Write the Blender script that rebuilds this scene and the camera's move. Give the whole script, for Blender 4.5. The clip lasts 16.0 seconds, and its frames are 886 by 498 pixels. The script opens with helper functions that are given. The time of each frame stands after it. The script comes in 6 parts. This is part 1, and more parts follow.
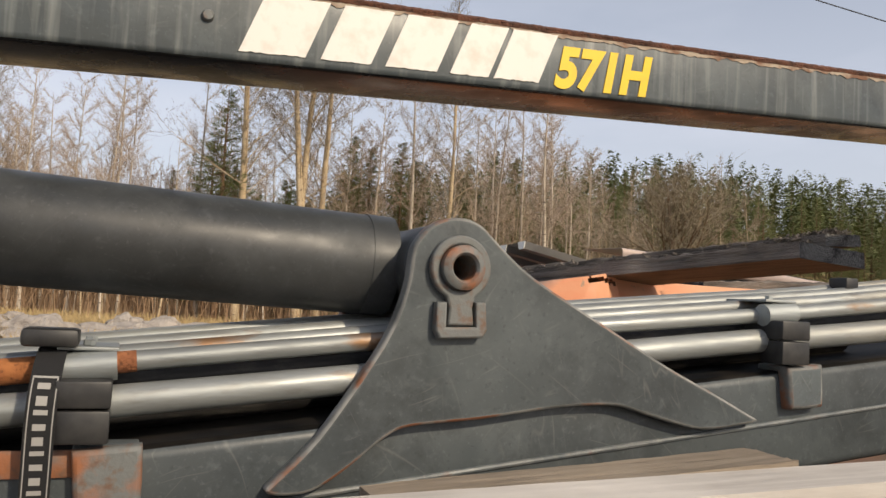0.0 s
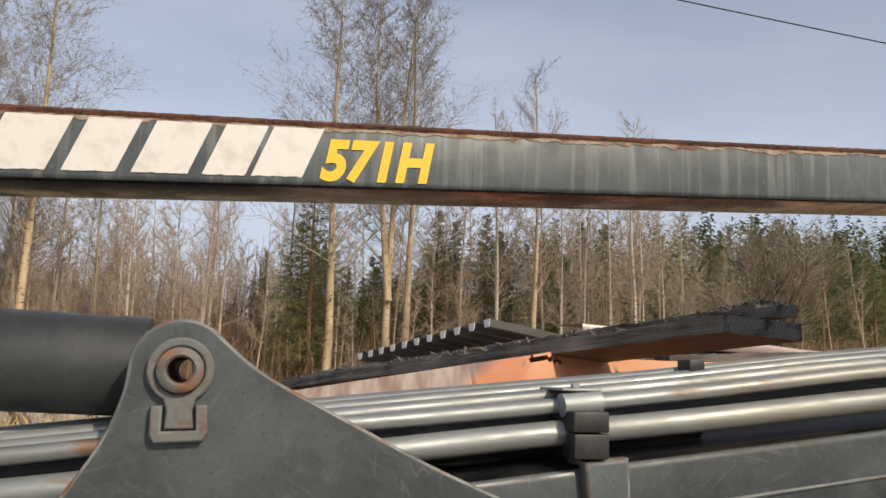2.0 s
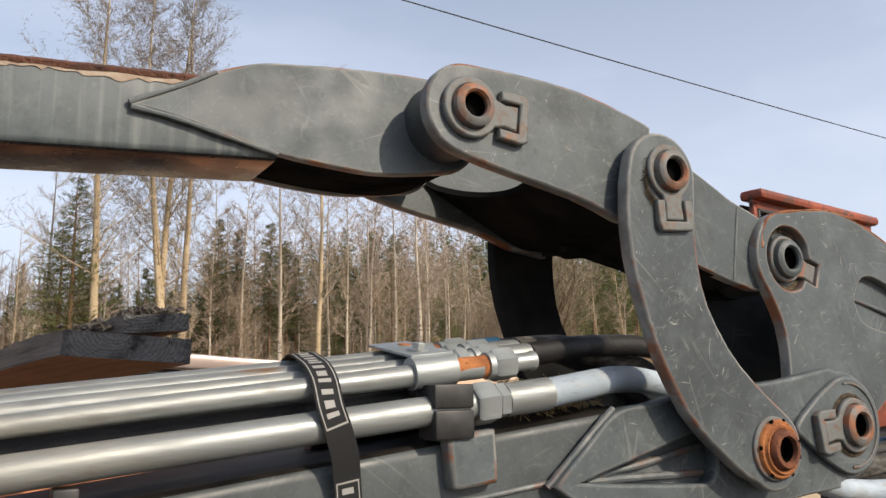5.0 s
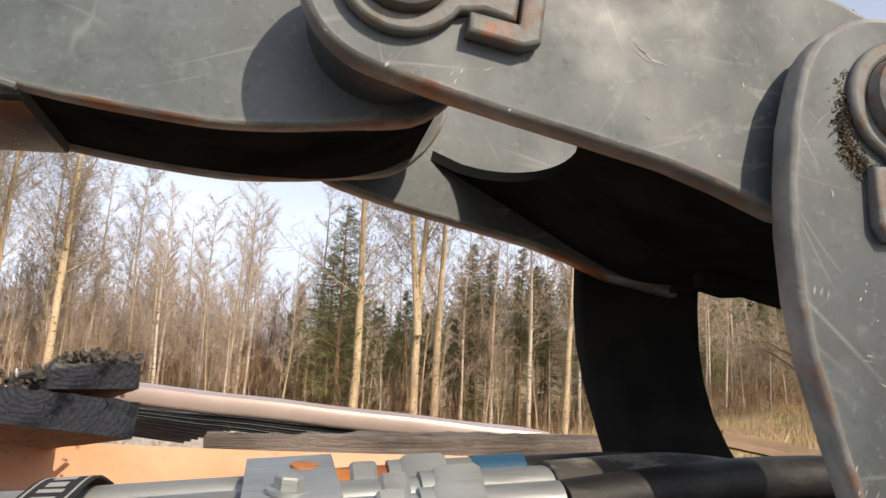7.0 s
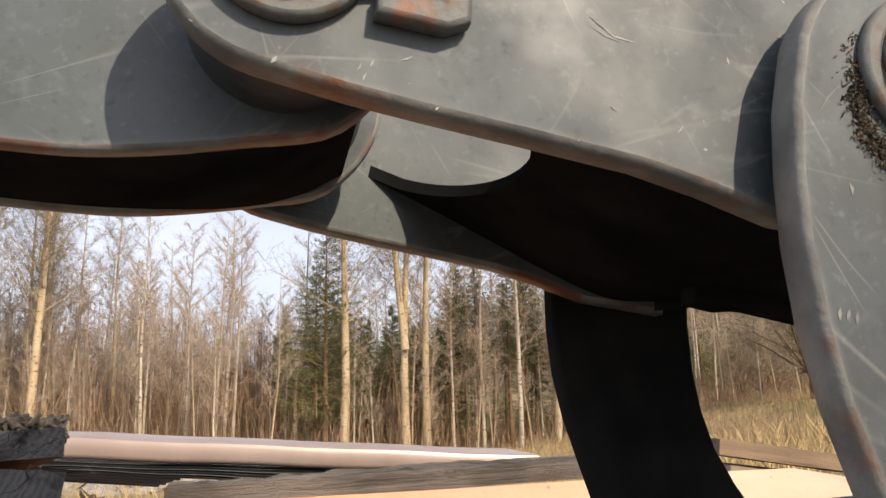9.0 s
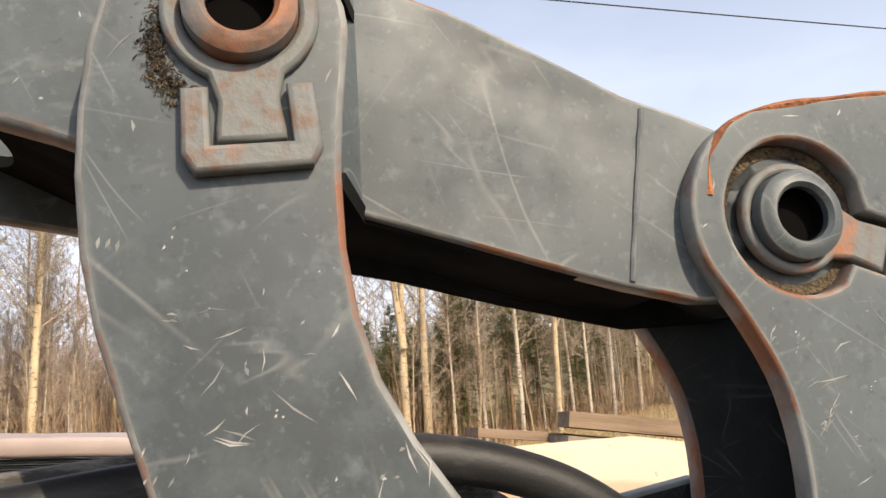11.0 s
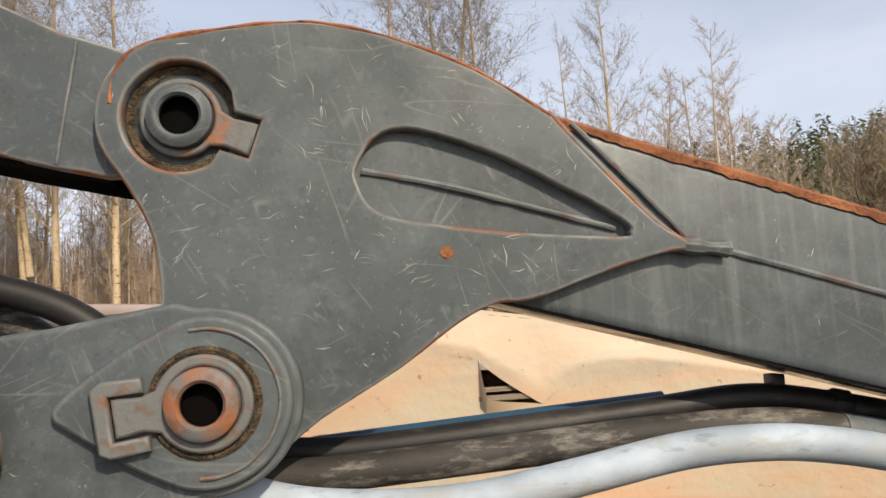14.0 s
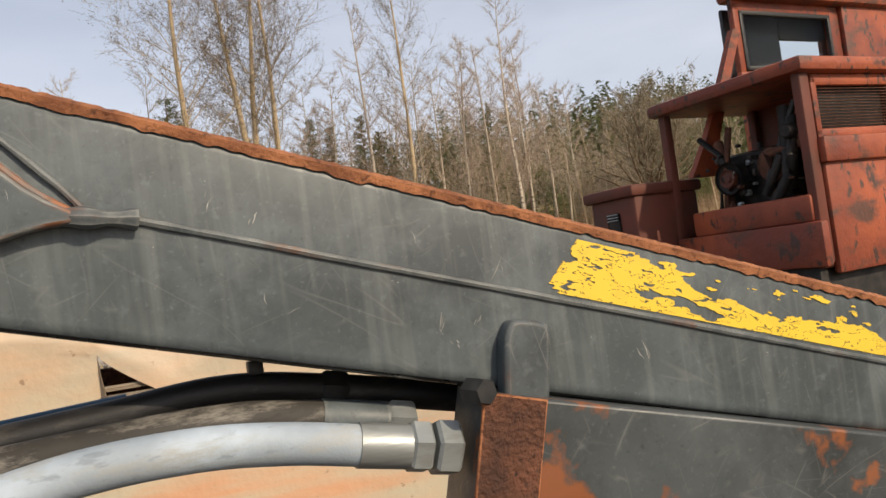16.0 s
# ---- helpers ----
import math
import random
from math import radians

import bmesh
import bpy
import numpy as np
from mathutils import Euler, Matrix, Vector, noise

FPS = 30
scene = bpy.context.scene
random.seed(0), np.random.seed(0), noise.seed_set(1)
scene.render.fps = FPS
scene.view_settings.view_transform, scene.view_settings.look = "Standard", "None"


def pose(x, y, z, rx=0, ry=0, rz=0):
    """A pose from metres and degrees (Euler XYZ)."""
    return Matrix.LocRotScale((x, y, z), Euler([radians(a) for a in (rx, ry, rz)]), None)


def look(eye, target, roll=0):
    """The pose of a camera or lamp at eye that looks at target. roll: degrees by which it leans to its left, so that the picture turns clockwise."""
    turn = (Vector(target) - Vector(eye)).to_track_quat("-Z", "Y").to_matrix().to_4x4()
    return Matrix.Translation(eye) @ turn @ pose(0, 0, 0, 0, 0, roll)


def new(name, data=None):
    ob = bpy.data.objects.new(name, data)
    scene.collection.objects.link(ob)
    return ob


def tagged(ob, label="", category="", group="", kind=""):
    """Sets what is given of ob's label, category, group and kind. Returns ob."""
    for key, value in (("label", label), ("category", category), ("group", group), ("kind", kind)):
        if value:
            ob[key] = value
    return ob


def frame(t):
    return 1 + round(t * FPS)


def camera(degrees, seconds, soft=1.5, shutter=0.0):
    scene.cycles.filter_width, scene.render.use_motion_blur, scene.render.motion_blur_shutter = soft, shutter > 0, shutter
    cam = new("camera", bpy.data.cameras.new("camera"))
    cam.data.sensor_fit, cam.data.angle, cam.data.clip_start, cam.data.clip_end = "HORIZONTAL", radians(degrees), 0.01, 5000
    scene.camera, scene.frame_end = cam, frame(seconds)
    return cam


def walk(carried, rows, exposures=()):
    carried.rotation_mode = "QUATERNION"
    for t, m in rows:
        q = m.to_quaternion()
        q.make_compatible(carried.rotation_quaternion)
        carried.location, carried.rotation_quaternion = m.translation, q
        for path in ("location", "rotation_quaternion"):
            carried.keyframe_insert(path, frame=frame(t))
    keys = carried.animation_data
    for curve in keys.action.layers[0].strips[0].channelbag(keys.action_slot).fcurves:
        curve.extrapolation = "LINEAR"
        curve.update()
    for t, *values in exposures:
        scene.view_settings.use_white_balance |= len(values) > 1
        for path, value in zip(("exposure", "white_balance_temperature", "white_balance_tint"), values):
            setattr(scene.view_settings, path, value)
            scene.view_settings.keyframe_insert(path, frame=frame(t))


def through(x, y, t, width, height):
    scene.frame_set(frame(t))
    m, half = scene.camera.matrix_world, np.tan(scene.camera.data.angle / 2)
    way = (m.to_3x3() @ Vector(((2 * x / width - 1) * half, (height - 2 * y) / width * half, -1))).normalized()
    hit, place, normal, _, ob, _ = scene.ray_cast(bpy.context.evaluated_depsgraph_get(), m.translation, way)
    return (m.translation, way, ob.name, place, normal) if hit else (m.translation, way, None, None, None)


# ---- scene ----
cam = camera(58.4, 16.0)
PATH = [
    (0, (-1.055, -1.023, 1.723), (-0.308, 0.827, 1.866), 3.0),
    (0.5, (-0.948, -1.074, 1.76), (-0.348, 0.823, 1.967), 1.7),
    (1, (-0.824, -1.132, 1.763), (-0.413, 0.806, 2.038), 2.6),
    (1.5, (-0.702, -1.177, 1.776), (-0.33, 0.765, 2.076), 2.5),
    (2, (-0.596, -1.164, 1.777), (-0.084, 0.745, 2.088), 1.5),
    (2.5, (-0.414, -1.062, 1.784), (0.347, 0.762, 2.086), -0.3),
    (3, (-0.291, -1.033, 1.818), (0.732, 0.658, 2.125), -1.0),
    (3.5, (-0.177, -1.021, 1.821), (0.938, 0.607, 2.146), -0.5),
    (4, (0.055, -1.034, 1.804), (1.119, 0.63, 2.117), -0.4),
    (4.2, (0.171, -1.027, 1.798), (1.211, 0.653, 2.106), -0.4),
    (6.5, (0.819, -0.658, 1.934), (1.493, 1.177, 2.357), -0.9),
    (7, (0.964, -0.536, 1.936), (1.335, 1.39, 2.328), 2.8),
    (7.5, (0.983, -0.489, 1.906), (1.167, 1.486, 2.164), 5.2),
    (8, (0.969, -0.446, 1.901), (1.139, 1.538, 2.086), 5.9),
    (8.5, (0.983, -0.436, 1.942), (1.226, 1.526, 2.242), 3.0),
    (9, (1.013, -0.441, 1.971), (1.427, 1.47, 2.392), -1.3),
    (9.5, (1.095, -0.454, 1.979), (1.751, 1.38, 2.433), -4.7),
    (12, (1.434, -0.691, 1.82), (1.712, 1.263, 2.139), -3.4),
    (12.5, (1.467, -0.809, 1.778), (1.794, 1.151, 2.01), -3.0),
    (13, (1.638, -0.856, 1.792), (1.867, 1.123, 1.971), -0.9),
    (13.5, (1.778, -0.866, 1.802), (2.029, 1.11, 1.981), -0.7),
    (14, (1.909, -0.868, 1.818), (2.138, 1.111, 1.992), -3.7),
    (14.5, (2.017, -0.873, 1.818), (2.279, 1.104, 1.967), -7.9),
    (15, (2.114, -0.894, 1.827), (2.539, 1.057, 1.952), -11.1),
    (15.5, (2.222, -0.861, 1.807), (2.825, 1.042, 1.911), -10.1),
    (16, (2.345, -0.788, 1.79), (3.028, 1.091, 1.844), -7.9),
]
EXPOSURES = [(0.0, -0.22, 7000, 11), (1.5, -0.36, 6800, 10), (2.5, -0.25, 6650, 10), (3.5, -0.05, 6600, 10), (6.5, 0.12, 6600, 10), (7.0, 0.27, 6800, 12), (7.5, 0.33, 6700, 11), (8.0, 0.22, 6750, 11), (8.5, 0.06, 6950, 13),
             (9.5, 0.32, 6900, 12), (12.0, 0.50, 6950, 11), (12.6, 0.24, 6950, 11), (13.0, 0.22, 6900, 10), (13.5, 0.12, 6850, 10), (14.5, -0.11, 6950, 11), (15.5, -0.18, 7000, 11), (16.0, -0.16, 7050, 11)]
walk(cam, [(t, look(eye, target, roll)) for t, eye, target, roll in PATH], EXPOSURES)

# ---- daylight ----
SUN_WAY = Vector((-0.33, 0.76, -0.55)).normalized()      # the way the sunlight travels
world = bpy.data.worlds.new("sky")
scene.world = world
world.use_nodes = True
wn, wl = world.node_tree.nodes, world.node_tree.links
bg = wn["Background"]
sky = wn.new("ShaderNodeTexSky")
sky.sky_type = 'NISHITA'
sky.sun_disc = False
sky.sun_elevation = math.asin(-SUN_WAY.z)
sky.sun_rotation = math.atan2(-SUN_WAY.x, -SUN_WAY.y)
sky.air_density, sky.dust_density, sky.ozone_density = 1.0, 2.0, 1.2
# thin veil clouds
tc = wn.new("ShaderNodeTexCoord")
mp = wn.new("ShaderNodeMapping")
mp.inputs["Scale"].default_value = (1.2, 1.2, 4.0)
cl = wn.new("ShaderNodeTexNoise")
cl.inputs["Scale"].default_value = 1.6
cl.inputs["Detail"].default_value = 5
cr = wn.new("ShaderNodeMapRange")
cr.inputs["From Min"].default_value, cr.inputs["From Max"].default_value = 0.40, 0.72
cr.inputs["To Min"].default_value, cr.inputs["To Max"].default_value = 0.58, 0.88
cm = wn.new("ShaderNodeMix")
cm.data_type = 'RGBA'
cm.inputs[7].default_value = (7.0, 7.55, 9.0, 1)
wl.new(tc.outputs["Generated"], mp.inputs[0]); wl.new(mp.outputs[0], cl.inputs["Vector"])
sp = wn.new("ShaderNodeSeparateXYZ")
hz = wn.new("ShaderNodeMapRange")
hz.inputs["From Min"].default_value, hz.inputs["From Max"].default_value = 0.22, 0.62
hz.inputs["To Min"].default_value, hz.inputs["To Max"].default_value = 1.0, 0.32
mu = wn.new("ShaderNodeMath")
mu.operation = 'MULTIPLY'
wl.new(tc.outputs["Generated"], sp.inputs[0]); wl.new(sp.outputs[2], hz.inputs["Value"])
wl.new(cl.outputs["Fac"], cr.inputs["Value"]); wl.new(cr.outputs[0], mu.inputs[0]); wl.new(hz.outputs[0], mu.inputs[1])
wl.new(mu.outputs[0], cm.inputs[0])
wl.new(sky.outputs[0], cm.inputs[6]); wl.new(cm.outputs[2], bg.inputs["Color"])
bg.inputs["Strength"].default_value = 0.13
sun = new("sun", bpy.data.lights.new("sun", 'SUN'))
sun.data.energy, sun.data.angle, sun.data.color = 3.7, radians(0.6), (1.0, 0.885, 0.715)
sun.matrix_world = look((0, 0, 30), Vector((0, 0, 30)) + SUN_WAY)


# ---- materials ----
class Mat:
    """A principled material with a few shorthand ways to mix noise into it."""
    def __init__(self, name, rough=0.6, metal=0.0):
        self.m = bpy.data.materials.new(name)
        self.m.use_nodes = True
        self.n, self.l = self.m.node_tree.nodes, self.m.node_tree.links
        self.b = self.n["Principled BSDF"]
        self.b.inputs["Roughness"].default_value = rough
        self.b.inputs["Metallic"].default_value = metal
        self.co = self.n.new("ShaderNodeTexCoord").outputs["Object"]

    def noise(self, scale, stretch=(1, 1, 1), turn=(0, 0, 0), detail=4, lo=0.35, hi=0.65, rough=0.55):
        mp = self.n.new("ShaderNodeMapping")
        mp.inputs["Scale"].default_value = stretch
        mp.inputs["Rotation"].default_value = [radians(a) for a in turn]
        tx = self.n.new("ShaderNodeTexNoise")
        tx.inputs["Scale"].default_value, tx.inputs["Detail"].default_value = scale, detail
        tx.inputs["Roughness"].default_value = rough
        mr = self.n.new("ShaderNodeMapRange")
        mr.inputs["From Min"].default_value, mr.inputs["From Max"].default_value = lo, hi
        self.l.new(self.co, mp.inputs[0]); self.l.new(mp.outputs[0], tx.inputs["Vector"])
        self.l.new(tx.outputs["Fac"], mr.inputs["Value"])
        return mr.outputs[0]

    def band(self, scale, stretch, turn, width=0.006, gain=1.0):
        """Thin long marks: where a stretched noise crosses its middle."""
        mp = self.n.new("ShaderNodeMapping")
        mp.inputs["Scale"].default_value = stretch
        mp.inputs["Rotation"].default_value = [radians(a) for a in turn]
        tx = self.n.new("ShaderNodeTexNoise")
        tx.inputs["Scale"].default_value, tx.inputs["Detail"].default_value = scale, 1.5
        self.l.new(self.co, mp.inputs[0]); self.l.new(mp.outputs[0], tx.inputs["Vector"])
        a = self.math('SUBTRACT', tx.outputs["Fac"], 0.5)
        a = self.math('ABSOLUTE', a)
        mr = self.n.new("ShaderNodeMapRange")
        mr.inputs["From Min"].default_value, mr.inputs["From Max"].default_value = 0.0, width
        mr.inputs["To Min"].default_value, mr.inputs["To Max"].default_value = gain, 0.0
        self.l.new(a, mr.inputs["Value"])
        return mr.outputs[0]

    def scratch(self, ang, scale, width, lo, hi, seed):
        """Fine long marks at one angle in the xz plane, bent a little, each patch holding one or two."""
        wob = self.n.new("ShaderNodeTexNoise")
        wob.inputs["Scale"].default_value, wob.inputs["Detail"].default_value = 5.0, 1
        k = self.n.new("ShaderNodeVectorMath")
        k.operation = 'MULTIPLY_ADD'
        k.inputs[1].default_value = (0.018, 0.0, 0.018)
        self.l.new(self.co, wob.inputs["Vector"]); self.l.new(wob.outputs["Color"], k.inputs[0]); self.l.new(self.co, k.inputs[2])

        def tex(sc, stretch, off):
            mp = self.n.new("ShaderNodeMapping")
            mp.vector_type = 'TEXTURE'
            mp.inputs["Location"].default_value = (off, off * 0.37, off * 0.61)
            mp.inputs["Rotation"].default_value = (0, radians(ang), 0)
            mp.inputs["Scale"].default_value = stretch
            tx = self.n.new("ShaderNodeTexNoise")
            tx.inputs["Scale"].default_value, tx.inputs["Detail"].default_value = sc, 0.5
            self.l.new(k.outputs[0], mp.inputs[0]); self.l.new(mp.outputs[0], tx.inputs["Vector"])
            return tx.outputs["Fac"]
        a = self.math('ABSOLUTE', self.math('SUBTRACT', tex(scale, (8, 1, 1), seed), 0.5))
        mr = self.n.new("ShaderNodeMapRange")
        mr.inputs["From Min"].default_value, mr.inputs["From Max"].default_value = 0.0, width
        mr.inputs["To Min"].default_value, mr.inputs["To Max"].default_value = 1.0, 0.0
        self.l.new(a, mr.inputs["Value"])
        mk = self.n.new("ShaderNodeMapRange")
        mk.inputs["From Min"].default_value, mk.inputs["From Max"].default_value = lo, hi
        self.l.new(tex(scale * 0.6, (2.2, 1, 1), seed + 3.3), mk.inputs["Value"])
        return self.math('MULTIPLY', mr.outputs[0], mk.outputs[0])

    def math(self, op, a, b=None):
        x = self.n.new("ShaderNodeMath")
        x.operation = op
        for i, v in enumerate((a, b)):
            if v is None:
                continue
            if isinstance(v, (int, float)):
                x.inputs[i].default_value = v
            else:
                self.l.new(v, x.inputs[i])
        return x.outputs[0]

    def mix(self, fac, a, b):
        x = self.n.new("ShaderNodeMix")
        x.data_type = 'RGBA'
        for i, v in ((0, fac), (6, a), (7, b)):
            if isinstance(v, (int, float)):
                x.inputs[i].default_value = v
            elif isinstance(v, tuple):
                x.inputs[i].default_value = (*v, 1)
            else:
                self.l.new(v, x.inputs[i])
        return x.outputs[2]

    def rnd(self):
        return self.n.new("ShaderNodeObjectInfo").outputs["Random"]

    def island(self):
        return self.n.new("ShaderNodeNewGeometry").outputs["Random Per Island"]

    def color(self, c):
        if isinstance(c, tuple):
            self.b.inputs["Base Color"].default_value = (*c, 1)
        else:
            self.l.new(c, self.b.inputs["Base Color"])
        return self

    def rough(self, fac, lo, hi):
        mr = self.n.new("ShaderNodeMapRange")
        mr.inputs["To Min"].default_value, mr.inputs["To Max"].default_value = lo, hi
        self.l.new(fac, mr.inputs["Value"]); self.l.new(mr.outputs[0], self.b.inputs["Roughness"])
        return self

    def bump(self, h, strength=0.3, dist=0.002):
        x = self.n.new("ShaderNodeBump")
        x.inputs["Strength"].default_value, x.inputs["Distance"].default_value = strength, dist
        self.l.new(h, x.inputs["Height"]); self.l.new(x.outputs[0], self.b.inputs["Normal"])
        return self


def painted_steel(name, base, light, streaks=0.0, scratches=0.6, rough=0.42, rust=0.0, edges=0.0):
    M = Mat(name, rough)
    base, light = ((c[0] * 0.93, c[1], c[2] * 1.07) for c in (base, light))
    c = M.mix(M.noise(2.4, detail=8, lo=0.36, hi=0.64), tuple(v * 0.78 for v in base), tuple(v * 1.06 for v in light))
    c = M.mix(M.math('MULTIPLY', M.noise(9, detail=9, lo=0.48, hi=0.70, rough=0.65), 0.6), c, tuple(v * 1.35 + 0.012 for v in light))
    c = M.mix(M.math('MULTIPLY', M.noise(5.5, detail=9, lo=0.52, hi=0.68, rough=0.7), 0.72), c, tuple(v * 0.55 for v in base))
    c = M.mix(M.math('MULTIPLY', M.noise(60, detail=5, lo=0.60, hi=0.74), 0.35), c, tuple(v * 1.6 + 0.02 for v in light))
    c = M.mix(M.math('MULTIPLY', M.noise(170, detail=4, lo=0.60, hi=0.72), 0.25), c, tuple(v * 1.9 + 0.03 for v in light))
    c = M.mix(M.math('MULTIPLY', M.noise(110, detail=4, lo=0.60, hi=0.72), 0.4), c, tuple(v * 0.5 for v in base))
    if streaks:
        s = M.noise(9, (6, 1, 0.35), lo=0.50, hi=0.72, detail=3)
        c = M.mix(M.math('MULTIPLY', s, streaks), c, (0.30, 0.32, 0.31))
    if scratches:
        k = None
        for ang, sc, w, lo, hi, seed in ((35, 30, 0.016, 0.60, 0.72, 1.7), (-48, 38, 0.016, 0.60, 0.72, 4.1), (78, 34, 0.017, 0.60, 0.72, 7.7), (8, 30, 0.014, 0.62, 0.74, 12.3), (-20, 60, 0.022, 0.61, 0.74, 17.9), (58, 66, 0.022, 0.61, 0.74, 23.1)):
            line_k = M.scratch(ang, sc, w, lo, hi, seed)
            k = line_k if k is None else M.math('MAXIMUM', k, line_k)
        k = M.math('MULTIPLY', k, scratches)
        c = M.mix(k, c, (0.30, 0.30, 0.285))
    if edges:
        # paint rubbed pale along the edges, bare rust in places
        bv = M.n.new("ShaderNodeBevel")
        bv.samples = 4
        bv.inputs["Radius"].default_value = edges
        ge = M.n.new("ShaderNodeNewGeometry")
        dt = M.n.new("ShaderNodeVectorMath")
        dt.operation = 'DOT_PRODUCT'
        M.l.new(bv.outputs[0], dt.inputs[0]); M.l.new(ge.outputs["Normal"], dt.inputs[1])
        mr = M.n.new("ShaderNodeMapRange")
        mr.inputs["From Min"].default_value, mr.inputs["From Max"].default_value = 0.999, 0.93
        M.l.new(dt.outputs["Value"], mr.inputs["Value"])
        w = M.math('MULTIPLY', mr.outputs[0], M.noise(26, detail=6, lo=0.34, hi=0.58))
        c = M.mix(M.math('MULTIPLY', w, 0.75), c, M.mix(M.noise(12, detail=6, lo=0.56, hi=0.62), (0.23, 0.235, 0.225), (0.22, 0.085, 0.04)))
    if rust:
        r = M.noise(11, lo=0.59, hi=0.64, detail=8)
        c = M.mix(M.math('MULTIPLY', r, rust), c, (0.26, 0.085, 0.03))
    M.color(c)
    M.rough(M.noise(14, detail=6), rough - 0.08, rough + 0.16)
    return M.bump(M.noise(240, detail=2), 0.05, 0.0004).m


def rusty(name, dark, light, rough=0.85, scale=60, bump=0.8):
    M = Mat(name, rough)
    c = M.mix(M.noise(scale * 0.4, detail=8), dark, light)
    c = M.mix(M.noise(scale * 2.2, detail=6, lo=0.55, hi=0.7), c, tuple(v * 0.45 for v in dark))
    M.color(c)
    return M.bump(M.noise(scale * 2.5, detail=8), bump, 0.003).m


GREY = painted_steel("dark_grey_paint", (0.062, 0.070, 0.072), (0.102, 0.113, 0.112), scratches=0.34, rough=0.50, edges=0.007)
GREY_STREAK = painted_steel("streaked_grey_paint", (0.060, 0.069, 0.070), (0.096, 0.107, 0.106), streaks=0.5, scratches=0.08)
GREY_LOW = painted_steel("dirty_grey_paint", (0.040, 0.045, 0.046), (0.070, 0.077, 0.076), scratches=0.18, edges=0.006)
GREY_FAINT = painted_steel("faintly_streaked_grey_paint", (0.072, 0.081, 0.082), (0.118, 0.130, 0.128), streaks=0.24, scratches=0.2)
# matte black for the main boom's upper and lower faces
BOOM_BLACK = Mat("matte_black_boom_faces", 0.6)
BOOM_BLACK.b.inputs["Specular IOR Level"].default_value = 0.12
BOOM_BLACK = BOOM_BLACK.color(BOOM_BLACK.mix(BOOM_BLACK.noise(14, detail=7), (0.004, 0.004, 0.004), (0.022, 0.019, 0.016))).m
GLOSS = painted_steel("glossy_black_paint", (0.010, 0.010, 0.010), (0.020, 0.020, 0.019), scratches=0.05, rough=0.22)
BLACKISH = painted_steel("cylinder_paint", (0.036, 0.036, 0.035), (0.054, 0.054, 0.052), scratches=0.04, rough=0.42)
# black stands in for the shade on undersides and far plates
SHADED_BLACK = Mat("shaded_black_steel", 0.34)
SHADED_BLACK.b.inputs["Specular IOR Level"].default_value = 0.0
SHADED_BLACK.color(SHADED_BLACK.mix(SHADED_BLACK.noise(9, detail=8), (0.011, 0.0118, 0.0126), (0.028, 0.028, 0.027)))
SHADED_BLACK = SHADED_BLACK.m
# darker copy of the grey paint, with the shade of inner parts mixed in
GREY_SHADED = painted_steel("shaded_grey_paint", (0.030, 0.031, 0.031), (0.048, 0.050, 0.049), scratches=0.3)


def worn_edge():
    M = Mat("worn_edge", 0.55)
    c = M.mix(M.noise(18, lo=0.40, hi=0.62), (0.26, 0.26, 0.245), (0.13, 0.133, 0.128))
    c = M.mix(M.noise(13, lo=0.51, hi=0.60, detail=8), c, (0.22, 0.092, 0.048))
    M.color(c)
    return M.bump(M.noise(150), 0.3, 0.001).m


EDGE = worn_edge()
RUST = rusty("rust", (0.21, 0.075, 0.032), (0.44, 0.175, 0.075), bump=0.5)
RUST_DARK = rusty("dark_rust", (0.07, 0.03, 0.018), (0.17, 0.065, 0.035))
RUST_BRIGHT = rusty("bright_rust", (0.24, 0.078, 0.026), (0.46, 0.175, 0.055), bump=0.25)
RUST_BROWN = rusty("brown_rust", (0.10, 0.034, 0.017), (0.24, 0.085, 0.038), bump=0.25)


def rust_over_grey(name, lo, hi):
    M = Mat(name, 0.6)
    c = M.mix(M.noise(20, detail=8, lo=lo, hi=hi), (0.15, 0.157, 0.152), (0.30, 0.115, 0.05))
    c = M.mix(M.noise(70, detail=5, lo=0.5, hi=0.7), c, (0.15, 0.09, 0.06))
    M.color(c)
    return M.bump(M.noise(130, detail=6), 0.28, 0.0012).m


PIN = rust_over_grey("rusty_pin", 0.44, 0.60)
WASHER = rust_over_grey("washer_paint", 0.61, 0.70)
# near black that paints the shade inside bores and slots
HOLE_SHADE = Mat("bore_shade", 0.9)
HOLE_SHADE.b.inputs["Specular IOR Level"].default_value = 0.05
HOLE_SHADE = HOLE_SHADE.color((0.004, 0.0036, 0.0033)).m
GREASE = rusty("dried_grease_and_chaff", (0.045, 0.032, 0.020), (0.20, 0.145, 0.085), 0.95, 130, 1.0)


def zinc(name, base=(0.36, 0.38, 0.375), rough=0.44, metal=0.5, stain=0.60):
    M = Mat(name, rough, metal)
    c = M.mix(M.noise(8, (0.3, 1, 1), detail=7), base, tuple(v * 0.66 for v in base))
    c = M.mix(M.noise(5, (0.25, 1, 1), lo=0.52, hi=0.70, detail=6), c, (0.36, 0.34, 0.29))
    c = M.mix(M.noise(16, (0.35, 1, 1), lo=stain, hi=stain + 0.10, detail=8), c, (0.26, 0.15, 0.08))
    c = M.mix(M.math('MULTIPLY', M.noise(60, (0.3, 1, 1), lo=0.56, hi=0.70, detail=6), 0.5), c, (0.20, 0.19, 0.17))
    M.color(c)
    M.rough(M.noise(40, (0.3, 1, 1), detail=6), rough - 0.08, rough + 0.16)
    return M.bump(M.noise(120, (0.2, 1, 1), detail=5), 0.25, 0.0008).m


